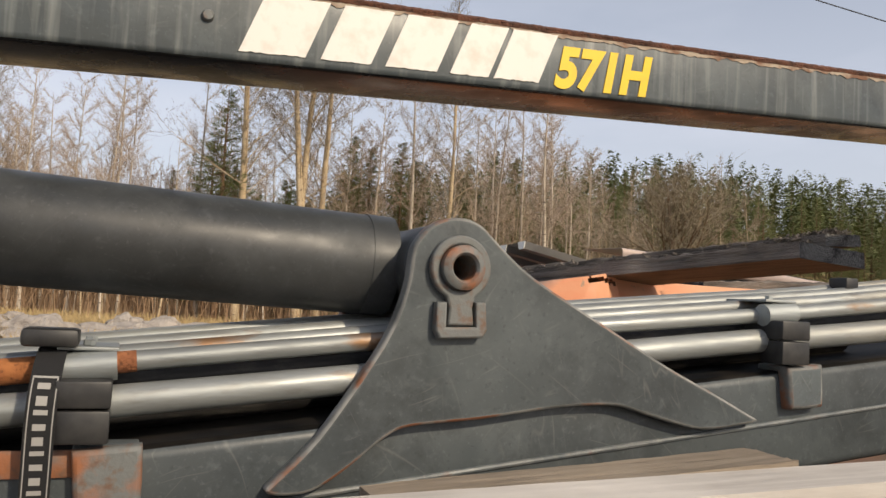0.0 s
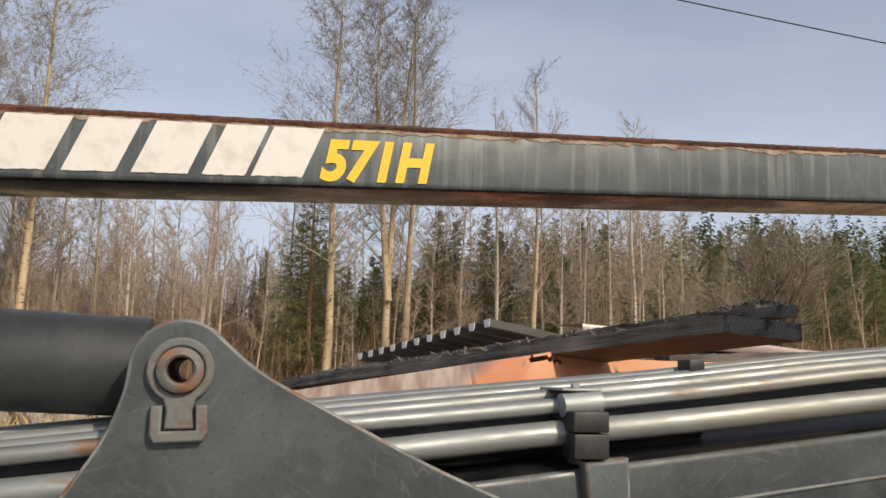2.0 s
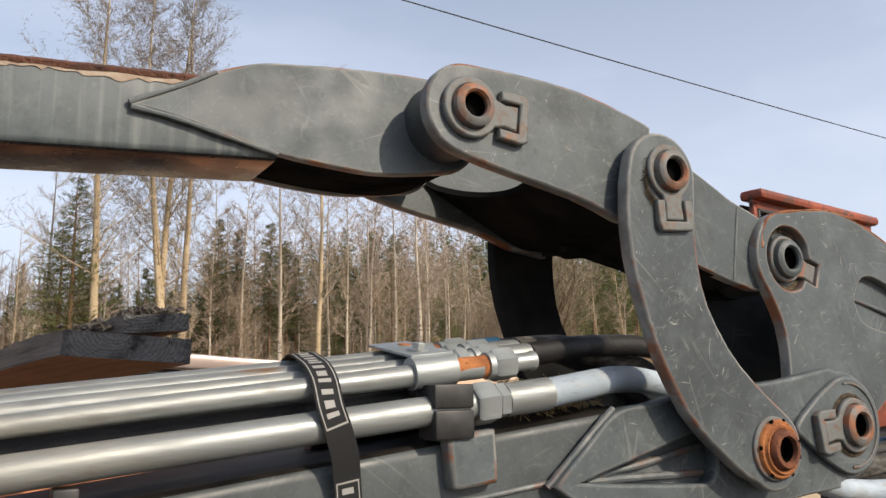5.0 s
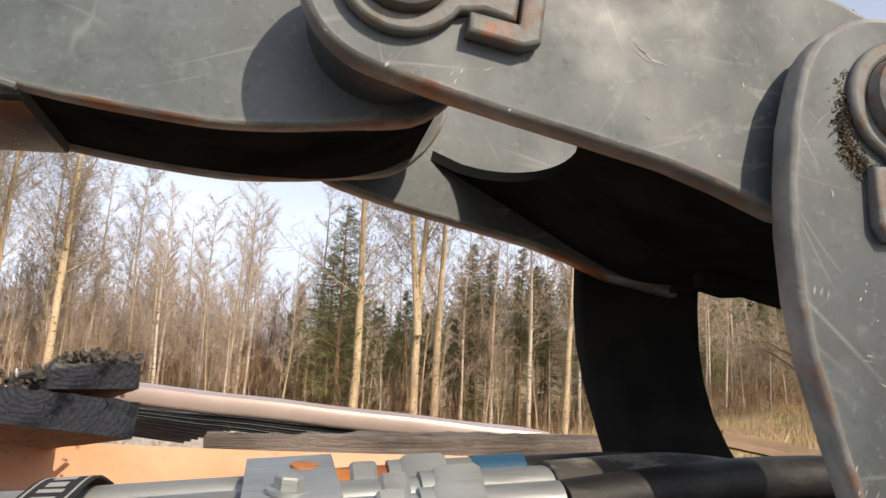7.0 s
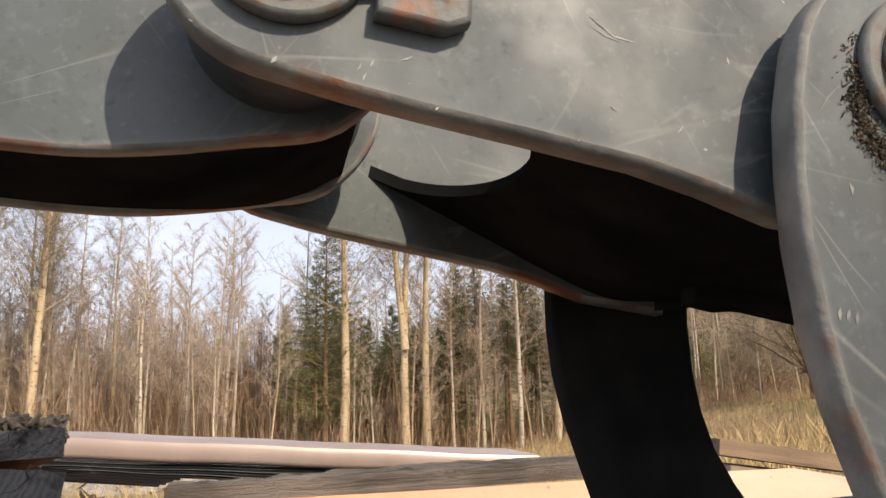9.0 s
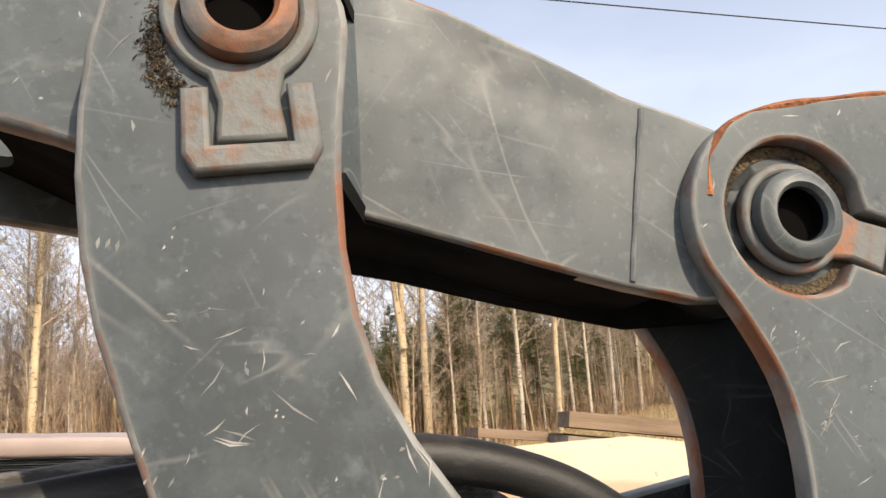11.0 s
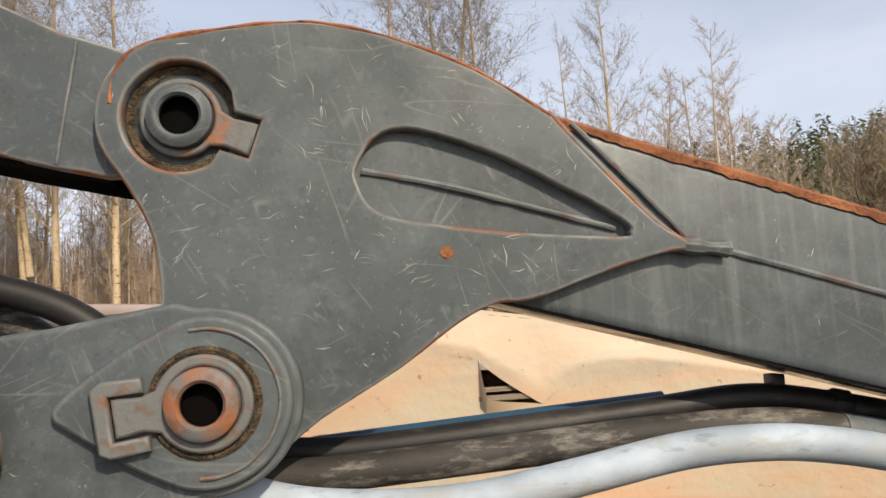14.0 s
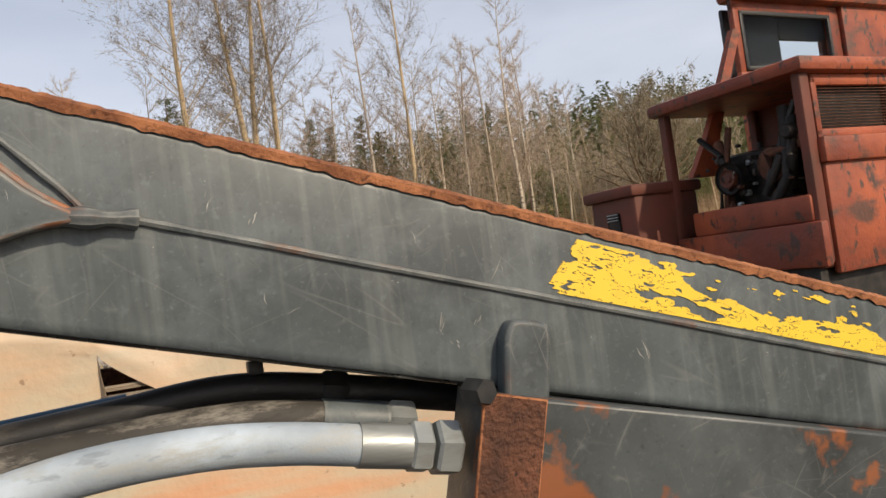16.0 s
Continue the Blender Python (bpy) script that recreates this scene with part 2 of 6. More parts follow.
ZINC = zinc("galvanised_pipe")
ZINC_DULL = zinc("zinc_plate", (0.40, 0.43, 0.43), 0.46, 0.5, 0.66)
PLASTIC = Mat("black_plastic", 0.5)
PLASTIC.color(PLASTIC.mix(PLASTIC.noise(40), (0.014, 0.014, 0.015), (0.035, 0.034, 0.033)))
PLASTIC = PLASTIC.m


def rubber(name, base, worn, rough=0.55):
    M = Mat(name, rough)
    c = M.mix(M.noise(9, lo=0.4, hi=0.7), base, tuple(v * 1.7 for v in base))
    c = M.mix(M.math('MULTIPLY', M.noise(20, (0.5, 1, 2.0), lo=0.50, hi=0.62, detail=9, rough=0.75), 0.85), c, worn)
    c = M.mix(M.math('MULTIPLY', M.noise(70, (0.5, 1, 1.6), lo=0.58, hi=0.68, detail=6), 0.5), c, tuple(v * 0.5 for v in base))
    M.color(c)
    return M.bump(M.noise(300), 0.2, 0.0006).m


RUBBER = rubber("black_hose_rubber", (0.009, 0.0085, 0.0085), (0.05, 0.046, 0.04))
RUBBER_WORN = rubber("scuffed_hose_rubber", (0.032, 0.029, 0.025), (0.25, 0.23, 0.20), 0.7)
WHITE_HOSE = rubber("pale_blue_hose_sleeve", (0.31, 0.365, 0.42), (0.36, 0.37, 0.36), 0.62)
WHITE_PAINT = Mat("white_lettering", 0.5)
WHITE_PAINT.color(WHITE_PAINT.mix(WHITE_PAINT.noise(30, lo=0.5, hi=0.8), (0.78, 0.75, 0.70), (0.60, 0.55, 0.48)))
WHITE_PAINT = WHITE_PAINT.m
YELLOW = Mat("yellow_lettering", 0.45)
YELLOW.color(YELLOW.mix(YELLOW.noise(40, lo=0.5, hi=0.8), (0.83, 0.56, 0.015), (0.72, 0.46, 0.03)))
YELLOW = YELLOW.m
STICKER = Mat("yellow_sticker", 0.4)
STICKER.color(STICKER.mix(STICKER.noise(25, lo=0.5, hi=0.8), (0.86, 0.58, 0.06), (0.78, 0.50, 0.07)))
STICKER = STICKER.m
WEB_BLACK = Mat("black_webbing", 0.85)
WEB_BLACK.color((0.012, 0.012, 0.013)).bump(WEB_BLACK.noise(500, (1, 1, 3)), 0.5, 0.0008)
WEB_BLACK = WEB_BLACK.m
WEB_WHITE = Mat("white_webbing_print", 0.8).color((0.34, 0.33, 0.31)).m


def old_wood(name, dark, mid, along=(0.6, 9, 9), rough=0.9, bump=1.0):
    M = Mat(name, rough)
    g = M.noise(5, along, detail=9, lo=0.30, hi=0.70, rough=0.7)
    c = M.mix(g, dark, mid)
    c = M.mix(M.noise(2.5, lo=0.5, hi=0.8), c, tuple(v * 1.25 for v in mid))
    M.color(c)
    return M.bump(g, bump, 0.009).m


WOOD_BLACK = old_wood("rotten_black_wood", (0.008, 0.007, 0.006), (0.29, 0.25, 0.215), along=(0.5, 11, 11), bump=1.0)
WOOD_PALE = old_wood("weathered_pale_wood", (0.13, 0.10, 0.07), (0.38, 0.31, 0.235), along=(0.4, 14, 14), bump=0.6)
WOOD_WHITE = old_wood("bleached_board", (0.42, 0.385, 0.35), (0.62, 0.58, 0.53), bump=0.25)
WOOD_BROWN = old_wood("brown_board_underside", (0.14, 0.095, 0.06), (0.30, 0.21, 0.14), bump=0.4)


def end_grain(name):
    """Charred end grain: rings round a heart below the plank, and cracks."""
    M = Mat(name, 0.9)
    d = M.n.new("ShaderNodeVectorMath")
    d.operation = 'DISTANCE'
    d.inputs[1].default_value = (0.0, -0.025, -0.06)
    M.l.new(M.co, d.inputs[0])
    w = M.math('ADD', M.math('MULTIPLY', d.outputs["Value"], 900.0), M.math('MULTIPLY', M.noise(18, detail=9), 9.0))
    rings = M.math('ADD', M.math('MULTIPLY', M.math('SINE', w), 0.5), 0.5)
    c = M.mix(rings, (0.115, 0.113, 0.110), (0.165, 0.162, 0.158))
    c = M.mix(M.noise(25, detail=9, lo=0.48, hi=0.66), c, (0.03, 0.028, 0.027))
    c = M.mix(M.noise(130, detail=5, lo=0.55, hi=0.70), c, (0.17, 0.166, 0.16))
    c = M.mix(M.band(13, (1, 1, 2.2), (0, 0, 0), 0.009), c, (0.004, 0.004, 0.004))
    M.color(c)
    return M.bump(M.math('ADD', M.math('MULTIPLY', rings, 0.25), M.noise(90, detail=6)), 0.7, 0.004).m


WOOD_END = end_grain("charred_end_grain")


def bleached_orange():
    """Orange paint on old sheet, bleached to peach and cream along the body."""
    M = Mat("bleached_orange_sheet", 0.62)
    c = M.mix(M.noise(2.2, (1, 1, 1.6), lo=0.38, hi=0.62), (0.74, 0.25, 0.115), (0.72, 0.37, 0.21))
    x = M.n.new("ShaderNodeSeparateXYZ")
    M.l.new(M.co, x.inputs[0])
    pale = M.n.new("ShaderNodeMapRange")
    pale.inputs["From Min"].default_value, pale.inputs["From Max"].default_value = 0.9, 2.0
    M.l.new(x.outputs[0], pale.inputs["Value"])
    cream = M.mix(M.noise(3.1, (1, 1, 2.5), lo=0.42, hi=0.60), (0.60, 0.53, 0.40), (0.66, 0.47, 0.32))
    cream = M.mix(M.noise(1.6, (0.5, 1, 3.5), lo=0.50, hi=0.66, detail=6), cream, (0.47, 0.42, 0.33))
    cream = M.mix(M.noise(1.3, (0.7, 1, 4.5), turn=(0, 12, 0), lo=0.56, hi=0.68, detail=6), cream, (0.72, 0.36, 0.20))
    c = M.mix(pale.outputs[0], c, cream)
    left = M.n.new("ShaderNodeMapRange")
    left.inputs["From Min"].default_value, left.inputs["From Max"].default_value = 0.25, 0.20
    M.l.new(M.math('ADD', x.outputs[0], M.math('MULTIPLY', M.math('SUBTRACT', 1.85, x.outputs[2]), 1.2)), left.inputs["Value"])
    dirty = M.mix(M.noise(6, (3, 1, 0.5), turn=(0, 24, 0), lo=0.42, hi=0.62), (0.30, 0.20, 0.16), (0.52, 0.42, 0.37))
    c = M.mix(left.outputs[0], c, dirty)
    c = M.mix(M.noise(40, lo=0.66, hi=0.72, detail=6), c, (0.40, 0.27, 0.18))
    M.color(c)
    return M.bump(M.noise(9, detail=6), 0.35, 0.006).m


ORANGE = bleached_orange()
RED = Mat("faded_red_paint", 0.6)
_c = RED.mix(RED.noise(1.6, lo=0.4, hi=0.62), (0.19, 0.040, 0.021), (0.40, 0.092, 0.036))
_c = RED.mix(RED.noise(4.5, (1, 1, 1.8), lo=0.54, hi=0.66, detail=8), _c, (0.11, 0.045, 0.030))
_c = RED.mix(RED.noise(16, (1, 1, 0.6), lo=0.58, hi=0.64, detail=8), _c, (0.07, 0.035, 0.026))
RED.color(_c).bump(RED.noise(30), 0.4, 0.004)
RED = RED.m
RED_DARK = Mat("dull_red_paint", 0.7)
RED_DARK.color(RED_DARK.mix(RED_DARK.noise(3, lo=0.4, hi=0.65), (0.15, 0.038, 0.022), (0.085, 0.033, 0.021)))
RED_DARK = RED_DARK.m
ENGINE = Mat("oily_engine_metal", 0.6, 0.3)
ENGINE.color(ENGINE.mix(ENGINE.noise(12), (0.006, 0.0055, 0.005), (0.034, 0.027, 0.023)))
ENGINE = ENGINE.m
GLASS = Mat("cab_glass", 0.03)
GLASS.color((0.85, 0.9, 0.9))
GLASS.b.inputs["Transmission Weight"].default_value = 1.0
GLASS.b.inputs["IOR"].default_value = 1.1
GLASS = GLASS.m
SHEET = Mat("grey_corrugated_sheet", 0.4, 0.3)
# white that stands for sunlight in the rib ends
RIB_SUNLIT = Mat("sunlit_rib_white", 0.5).color((0.80, 0.79, 0.74)).m
SHEET.color(SHEET.mix(SHEET.noise(4), (0.36, 0.345, 0.32), (0.27, 0.25, 0.23)))
SHEET = SHEET.m
CAP_SHEET = Mat("brown_ridge_sheet", 0.35, 0.2)
CAP_SHEET.color(CAP_SHEET.mix(CAP_SHEET.noise(5), (0.50, 0.40, 0.355), (0.40, 0.31, 0.27)))
CAP_SHEET = CAP_SHEET.m


def bark(name, low, high, spots):
    M = Mat(name, 0.9)
    c = M.mix(M.noise(1.1, (3, 3, 0.5)), low, high)
    c = M.mix(M.noise(3.5, (1, 1, 3.0), lo=0.58, hi=0.64), c, spots)
    c = M.mix(M.math('MULTIPLY', M.rnd(), 0.4), c, tuple(v * 0.6 for v in low))
    M.color(c)
    return M.bump(M.noise(7), 0.5, 0.03).m


BARK_ASPEN = bark("aspen_bark", (0.44, 0.33, 0.20), (0.60, 0.48, 0.32), (0.16, 0.12, 0.08))
BARK_BIRCH = bark("birch_bark", (0.50, 0.42, 0.33), (0.66, 0.58, 0.48), (0.10, 0.08, 0.07))
BARK_PINE = bark("pine_bark", (0.16, 0.10, 0.06), (0.26, 0.15, 0.08), (0.08, 0.05, 0.04))


def twig_material(name, a, b):
    M = Mat(name, 0.9)
    M.color(M.mix(M.math('MULTIPLY', M.math('ADD', M.island(), M.rnd()), 0.5), a, b))
    return M.m


TWIG = twig_material("bare_twigs", (0.28, 0.205, 0.155), (0.54, 0.44, 0.34))
TWIG_GREY = twig_material("grey_twigs", (0.22, 0.18, 0.125), (0.36, 0.30, 0.21))
BUDS = twig_material("catkins_and_buds", (0.15, 0.122, 0.092), (0.34, 0.28, 0.21))
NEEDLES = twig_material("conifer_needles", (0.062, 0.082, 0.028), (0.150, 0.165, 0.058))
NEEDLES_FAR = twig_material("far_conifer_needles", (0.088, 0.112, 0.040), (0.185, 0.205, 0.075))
BRUSH = twig_material("undergrowth_twigs", (0.18, 0.105, 0.062), (0.40, 0.275, 0.17))
STRAW = twig_material("dry_grass", (0.34, 0.24, 0.11), (0.56, 0.43, 0.22))


def ground_material():
    M = Mat("dry_spring_ground", 0.95)
    c = M.mix(M.noise(0.35, detail=8, lo=0.4, hi=0.6), (0.42, 0.31, 0.16), (0.30, 0.215, 0.115))
    c = M.mix(M.noise(3.0, detail=8, lo=0.45, hi=0.7), c, (0.48, 0.37, 0.20))
    c = M.mix(M.noise(0.12, lo=0.55, hi=0.65), c, (0.20, 0.19, 0.07))
    x = M.n.new("ShaderNodeVectorMath")
    x.operation = 'LENGTH'
    M.l.new(M.co, x.inputs[0])
    # ground round the crane, mostly out of view, is darkened to cut bounced light
    bounce_cut = M.n.new("ShaderNodeMapRange")
    bounce_cut.inputs["From Min"].default_value, bounce_cut.inputs["From Max"].default_value = 14.0, 9.0
    M.l.new(M.math('ADD', x.outputs["Value"], M.math('MULTIPLY', M.noise(0.5), 3.0)), bounce_cut.inputs["Value"])
    bounce_dark = M.mix(M.noise(4, detail=8), (0.045, 0.036, 0.028), (0.10, 0.082, 0.062))
    c = M.mix(bounce_cut.outputs[0], c, bounce_dark)
    M.color(c)
    return M.bump(M.noise(12, detail=8), 0.8, 0.05).m


GROUND = ground_material()
ROCK = Mat("grey_boulder", 0.9)
_c = ROCK.mix(ROCK.noise(2.5, detail=8), (0.46, 0.41, 0.36), (0.27, 0.235, 0.205))
ROCK.color(ROCK.mix(ROCK.math('MULTIPLY', ROCK.rnd(), 0.5), _c, (0.46, 0.41, 0.36))).bump(ROCK.noise(6, detail=8), 0.8, 0.05)
ROCK = ROCK.m
CABLE = Mat("black_cable", 0.6).color((0.012, 0.012, 0.014)).m


# ---- mesh helpers ----
def finish(bm, name, material, parent=None, label="", smooth=True):
    if any(not e.smooth for e in bm.edges):
        smooth = "kept"
    me = bpy.data.meshes.new(name)
    bm.to_mesh(me)
    bm.free()
    for m in (material if isinstance(material, (list, tuple)) else (material,)):
        me.materials.append(m)
    if smooth and smooth != "kept":
        me.shade_smooth()
        me.set_sharp_from_angle(angle=radians(38))
    ob = new(name, me)
    if parent:
        ob.parent = parent
        ob.matrix_parent_inverse = parent.matrix_world.inverted()
    if label:
        ob["label"] = label
    return ob


def part(name, bm, material, parent, label="", smooth=True):
    """One mesh under a thing or under a part."""
    return finish(bm, name, material, parent, label, smooth)


def thing(name, at, label, category, group="", kind=""):
    ob = new(name)
    ob.location = at
    ob.empty_display_size = 0.1
    bpy.context.view_layer.update()
    return tagged(ob, label, category, group, kind)


def smooth_loop(pts, steps=5):
    """A closed Catmull-Rom curve through the points; a point given twice stays a corner."""
    n, out = len(pts), []
    for i in range(n):
        p0, p1, p2, p3 = (Vector(pts[(i + k) % n]) for k in (-1, 0, 1, 2))
        if (p2 - p1).length < 1e-6:
            continue
        for s in range(steps):
            t = s / steps
            m1, m2 = (p2 - p0) * 0.5, (p3 - p1) * 0.5
            if (p1 - p0).length < 1e-6:
                m1 = (p2 - p1) * 0.6
            if (p3 - p2).length < 1e-6:
                m2 = (p2 - p1) * 0.6
            out.append(p1 * (2 * t**3 - 3 * t**2 + 1) + m1 * (t**3 - 2 * t**2 + t) + p2 * (-2 * t**3 + 3 * t**2) + m2 * (t**3 - t**2))
    return out


def arc(cx, cz, r, a0, a1, n=14):
    return [(cx + r * math.cos(radians(a0 + (a1 - a0) * i / n)), cz + r * math.sin(radians(a0 + (a1 - a0) * i / n))) for i in range(n + 1)]


def plate(loops, y0, y1, bevel=0.003, rim=True):
    """A plate that stands in the xz plane from y0 to y1, with rounded edges and holes. Rim faces take material 1."""
    cu = bpy.data.curves.new("outline", 'CURVE')
    cu.dimensions, cu.fill_mode = '2D', 'BOTH'
    cu.extrude = max(abs(y1 - y0) / 2 - bevel, 0.0002)
    cu.bevel_depth, cu.bevel_resolution, cu.offset = bevel, 1, -bevel
    for pts in loops:
        sp = cu.splines.new('POLY')
        sp.points.add(len(pts) - 1)
        for p, q in zip(sp.points, pts):
            p.co = (q[0], q[1], 0, 1)
        sp.use_cyclic_u = True
    ob = bpy.data.objects.new("outline", cu)
    me = bpy.data.meshes.new_from_object(ob)
    bm = bmesh.new()
    bm.from_mesh(me)
    bpy.data.objects.remove(ob)
    bpy.data.meshes.remove(me)
    bpy.data.curves.remove(cu)
    bmesh.ops.remove_doubles(bm, verts=bm.verts, dist=1e-5)
    mid = (y0 + y1) / 2
    for v in bm.verts:
        v.co = Vector((v.co.x, mid - v.co.z, v.co.y))
    bm.normal_update()
    for f in bm.faces:
        f.smooth = abs(f.normal.y) < 0.97
    for e in bm.edges:
        a = [f.smooth for f in e.link_faces]
        e.smooth = not (len(a) == 2 and a[0] != a[1]) and not (len(a) == 2 and e.calc_face_angle(0) > 0.9)
    if rim:
        for f in bm.faces:
            f.material_index = 1 if abs(f.normal.y) < 0.97 else 0
    return bm


def lathe(cx, cz, profile, n=40, bm=None):
    """Turns (radius, y) pairs round an axis along y through (cx, cz)."""
    bm = bm or bmesh.new()
    rings = []
    for r, y in profile:
        rings.append([bm.verts.new((cx + r * math.cos(2 * math.pi * i / n), y, cz + r * math.sin(2 * math.pi * i / n))) for i in range(n)])
    for a, b in zip(rings, rings[1:]):
        for i in range(n):
            bm.faces.new((a[i], a[(i + 1) % n], b[(i + 1) % n], b[i]))
    bmesh.ops.recalc_face_normals(bm, faces=bm.faces)
    return bm


def catmull(pts, steps=8):
    pts = [Vector(p) for p in pts]
    ext = [pts[0] * 2 - pts[1], *pts, pts[-1] * 2 - pts[-2]]
    out = []
    for i in range(1, len(ext) - 2):
        p0, p1, p2, p3 = ext[i - 1:i + 3]
        for s in range(steps):
            t = s / steps
            out.append(0.5 * (2 * p1 + (p2 - p0) * t + (2 * p0 - 5 * p1 + 4 * p2 - p3) * t * t + (3 * p1 - p0 - 3 * p2 + p3) * t**3))
    return out + [pts[-1]]


def tube(pts, radius, n=16, steps=8, bm=None, caps=True):
    """A round bar or hose along a smooth path; radius is a number or one per given point."""
    bm = bm or bmesh.new()
    path = catmull(pts, steps) if steps > 1 else [Vector(p) for p in pts]
    rr = radius if isinstance(radius, (list, tuple)) else None
    last, up = None, Vector((0.031, 0.02, 1)).normalized()
    rings = []
    for i, p in enumerate(path):
        d = (path[min(i + 1, len(path) - 1)] - path[max(i - 1, 0)]).normalized()
        side = d.cross(up)
        if side.length < 1e-3:
            side = d.cross(Vector((1, 0, 0)))
        side.normalize()
        upv = side.cross(d)
        if rr:
            f = i / (len(path) - 1) * (len(rr) - 1)
            k = min(int(f), len(rr) - 2)
            r = rr[k] + (rr[k + 1] - rr[k]) * (f - k)
        else:
            r = radius
        ring = [bm.verts.new(p + (side * math.cos(2 * math.pi * j / n) + upv * math.sin(2 * math.pi * j / n)) * r) for j in range(n)]
        if last:
            for j in range(n):
                bm.faces.new((last[j], last[(j + 1) % n], ring[(j + 1) % n], ring[j]))
        rings.append(ring)
        last = ring
    if caps:
        bm.faces.new(list(reversed(rings[0])))
        bm.faces.new(rings[-1])
    return bm


def box(x0, y0, z0, x1, y1, z1, bevel=0.0, m=None, bm=None, seg=2):
    bm = bm or bmesh.new()
    r = bmesh.ops.create_cube(bm, size=1)
    vs = r["verts"]
    for v in vs:
        v.co = Vector(((x0 + x1) / 2 + v.co.x * (x1 - x0), (y0 + y1) / 2 + v.co.y * (y1 - y0), (z0 + z1) / 2 + v.co.z * (z1 - z0)))
        if m:
            v.co = m @ v.co
    if bevel:
        es = {e for v in vs for e in v.link_edges}
        bmesh.ops.bevel(bm, geom=list(es), offset=bevel, segments=seg, affect='EDGES', profile=0.5)
    return bm


def hexnut(p, d, r, length, bm=None):
    """A six-sided nut along d, chamfered at both ends."""
    p, d = Vector(p), Vector(d).normalized()
    side = d.cross(Vector((0, 0, 1))).normalized()
    up = side.cross(d)
    bm = bm or bmesh.new()
    rings = []
    for s, k in ((0, 0.88), (0.12, 1), (0.88, 1), (1, 0.88)):
        rings.append([bm.verts.new(p + d * (s * length) + (side * math.cos(math.pi / 3 * i + 0.3) + up * math.sin(math.pi / 3 * i + 0.3)) * r * k) for i in range(6)])
    for a, b in zip(rings, rings[1:]):
        for i in range(6):
            bm.faces.new((a[i], a[(i + 1) % 6], b[(i + 1) % 6], b[i]))
    bm.faces.new(list(reversed(rings[0])))
    bm.faces.new(rings[-1])
    return bm

# ---- loader crane ----
CY = 0.065                                   # the crane's middle plane
crane = thing("loader_crane", (0.4, CY, 0.0), "folded dark grey steel timber crane with rusty pins and edges", "crane")


def line(x, x0, z0, x1, z1):
    return z0 + (z1 - z0) * (x - x0) / (x1 - x0)


def beam(stations, y0, y1, r=0.012, n=4):
    """A box section with rounded corners through stations (x, bottom z, top z)."""
    bm = bmesh.new()
    last = None
    for x, zb, zt in stations:
        ring = []
        for cy, cz, a in ((y0 + r, zb + r, 180), (y1 - r, zb + r, 270), (y1 - r, zt - r, 0), (y0 + r, zt - r, 90)):
            for i in range(n + 1):
                t = radians(a + 90 * i / n)
                ring.append(bm.verts.new((x, cy + r * math.cos(t), cz + r * math.sin(t))))
        if last:
            for i in range(len(ring)):
                j = (i + 1) % len(ring)
                bm.faces.new((last[i], last[j], ring[j], ring[i]))
        else:
            bm.faces.new(ring)
        last = ring
    bm.faces.new(list(reversed(last)))
    bmesh.ops.recalc_face_normals(bm, faces=bm.faces)
    bm.normal_update()
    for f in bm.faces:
        f.material_index = 1 if abs(f.normal.z) > 0.80 else 0     # top and bottom faces take the second, darker material
    return bm


def rough_strip(x0, x1, zf, y0, y1, h, step=0.006, seed=0):
    """A crusty strip of rust along the top of a beam; its lower front rim hangs unevenly."""
    bm = bmesh.new()
    n = int((x1 - x0) / step)
    last = None
    for i in range(n + 1):
        x = x0 + (x1 - x0) * i / n
        k = noise.noise((x * 23, seed, 0)) * 0.5 + noise.noise((x * 90, seed, 3)) * 0.35
        z = zf(x)
        low = z - h * (0.75 + 0.6 * k)
        top = z + 0.0035 + 0.0016 * noise.noise((x * 120, seed, 7))
        ring = [bm.verts.new(c) for c in ((x, y0 - 0.0018, low), (x, y0 - 0.0032, z - 0.0015), (x, y0 + 0.003, top),
                                          (x, y1 - 0.003, top), (x, y1 + 0.003, z - 0.002), (x, y1 + 0.002, low))]
        if last:
            for j in range(5):
                bm.faces.new((last[j], ring[j], ring[j + 1], last[j + 1]))
        last = ring
    bmesh.ops.recalc_face_normals(bm, faces=bm.faces)
    return bm


def weld(pts, r, parent, label="", mat=GREY):
    pts = catmull(pts, 6)
    bm = tube([p + Vector((noise.noise(p * 60) * r * 0.25, noise.noise(p * 45 + Vector((5, 0, 0))) * r * 0.25, 0)) for p in pts],
              [r * (0.85 + 0.3 * noise.noise(p * 50)) for p in pts], 8, 1)
    return part("weld_bead", bm, mat, parent, label)


# outer boom (upper beam)
def oz_top(x):
    return 2.1745 + 0.0585 * x + 0.004 * (x * x - 0.3) * (1 if x > -1.3 else 0.4)


def oz_bot(x):
    return 2.0755 + 0.0585 * x - 0.006 * (x < -0.8) * (-0.8 - x)


xs = [-3.0, -2.4, -1.8, -1.3, -0.9, -0.5, -0.1, 0.3, 0.60, 0.78]
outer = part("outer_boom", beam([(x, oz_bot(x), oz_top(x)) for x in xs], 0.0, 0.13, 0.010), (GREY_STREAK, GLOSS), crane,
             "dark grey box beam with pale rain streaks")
part("rust_crust", rough_strip(-2.9, 0.70, oz_top, 0.0, 0.13, 0.009, seed=2), RUST_DARK, outer, "dark rust along the upper edge")
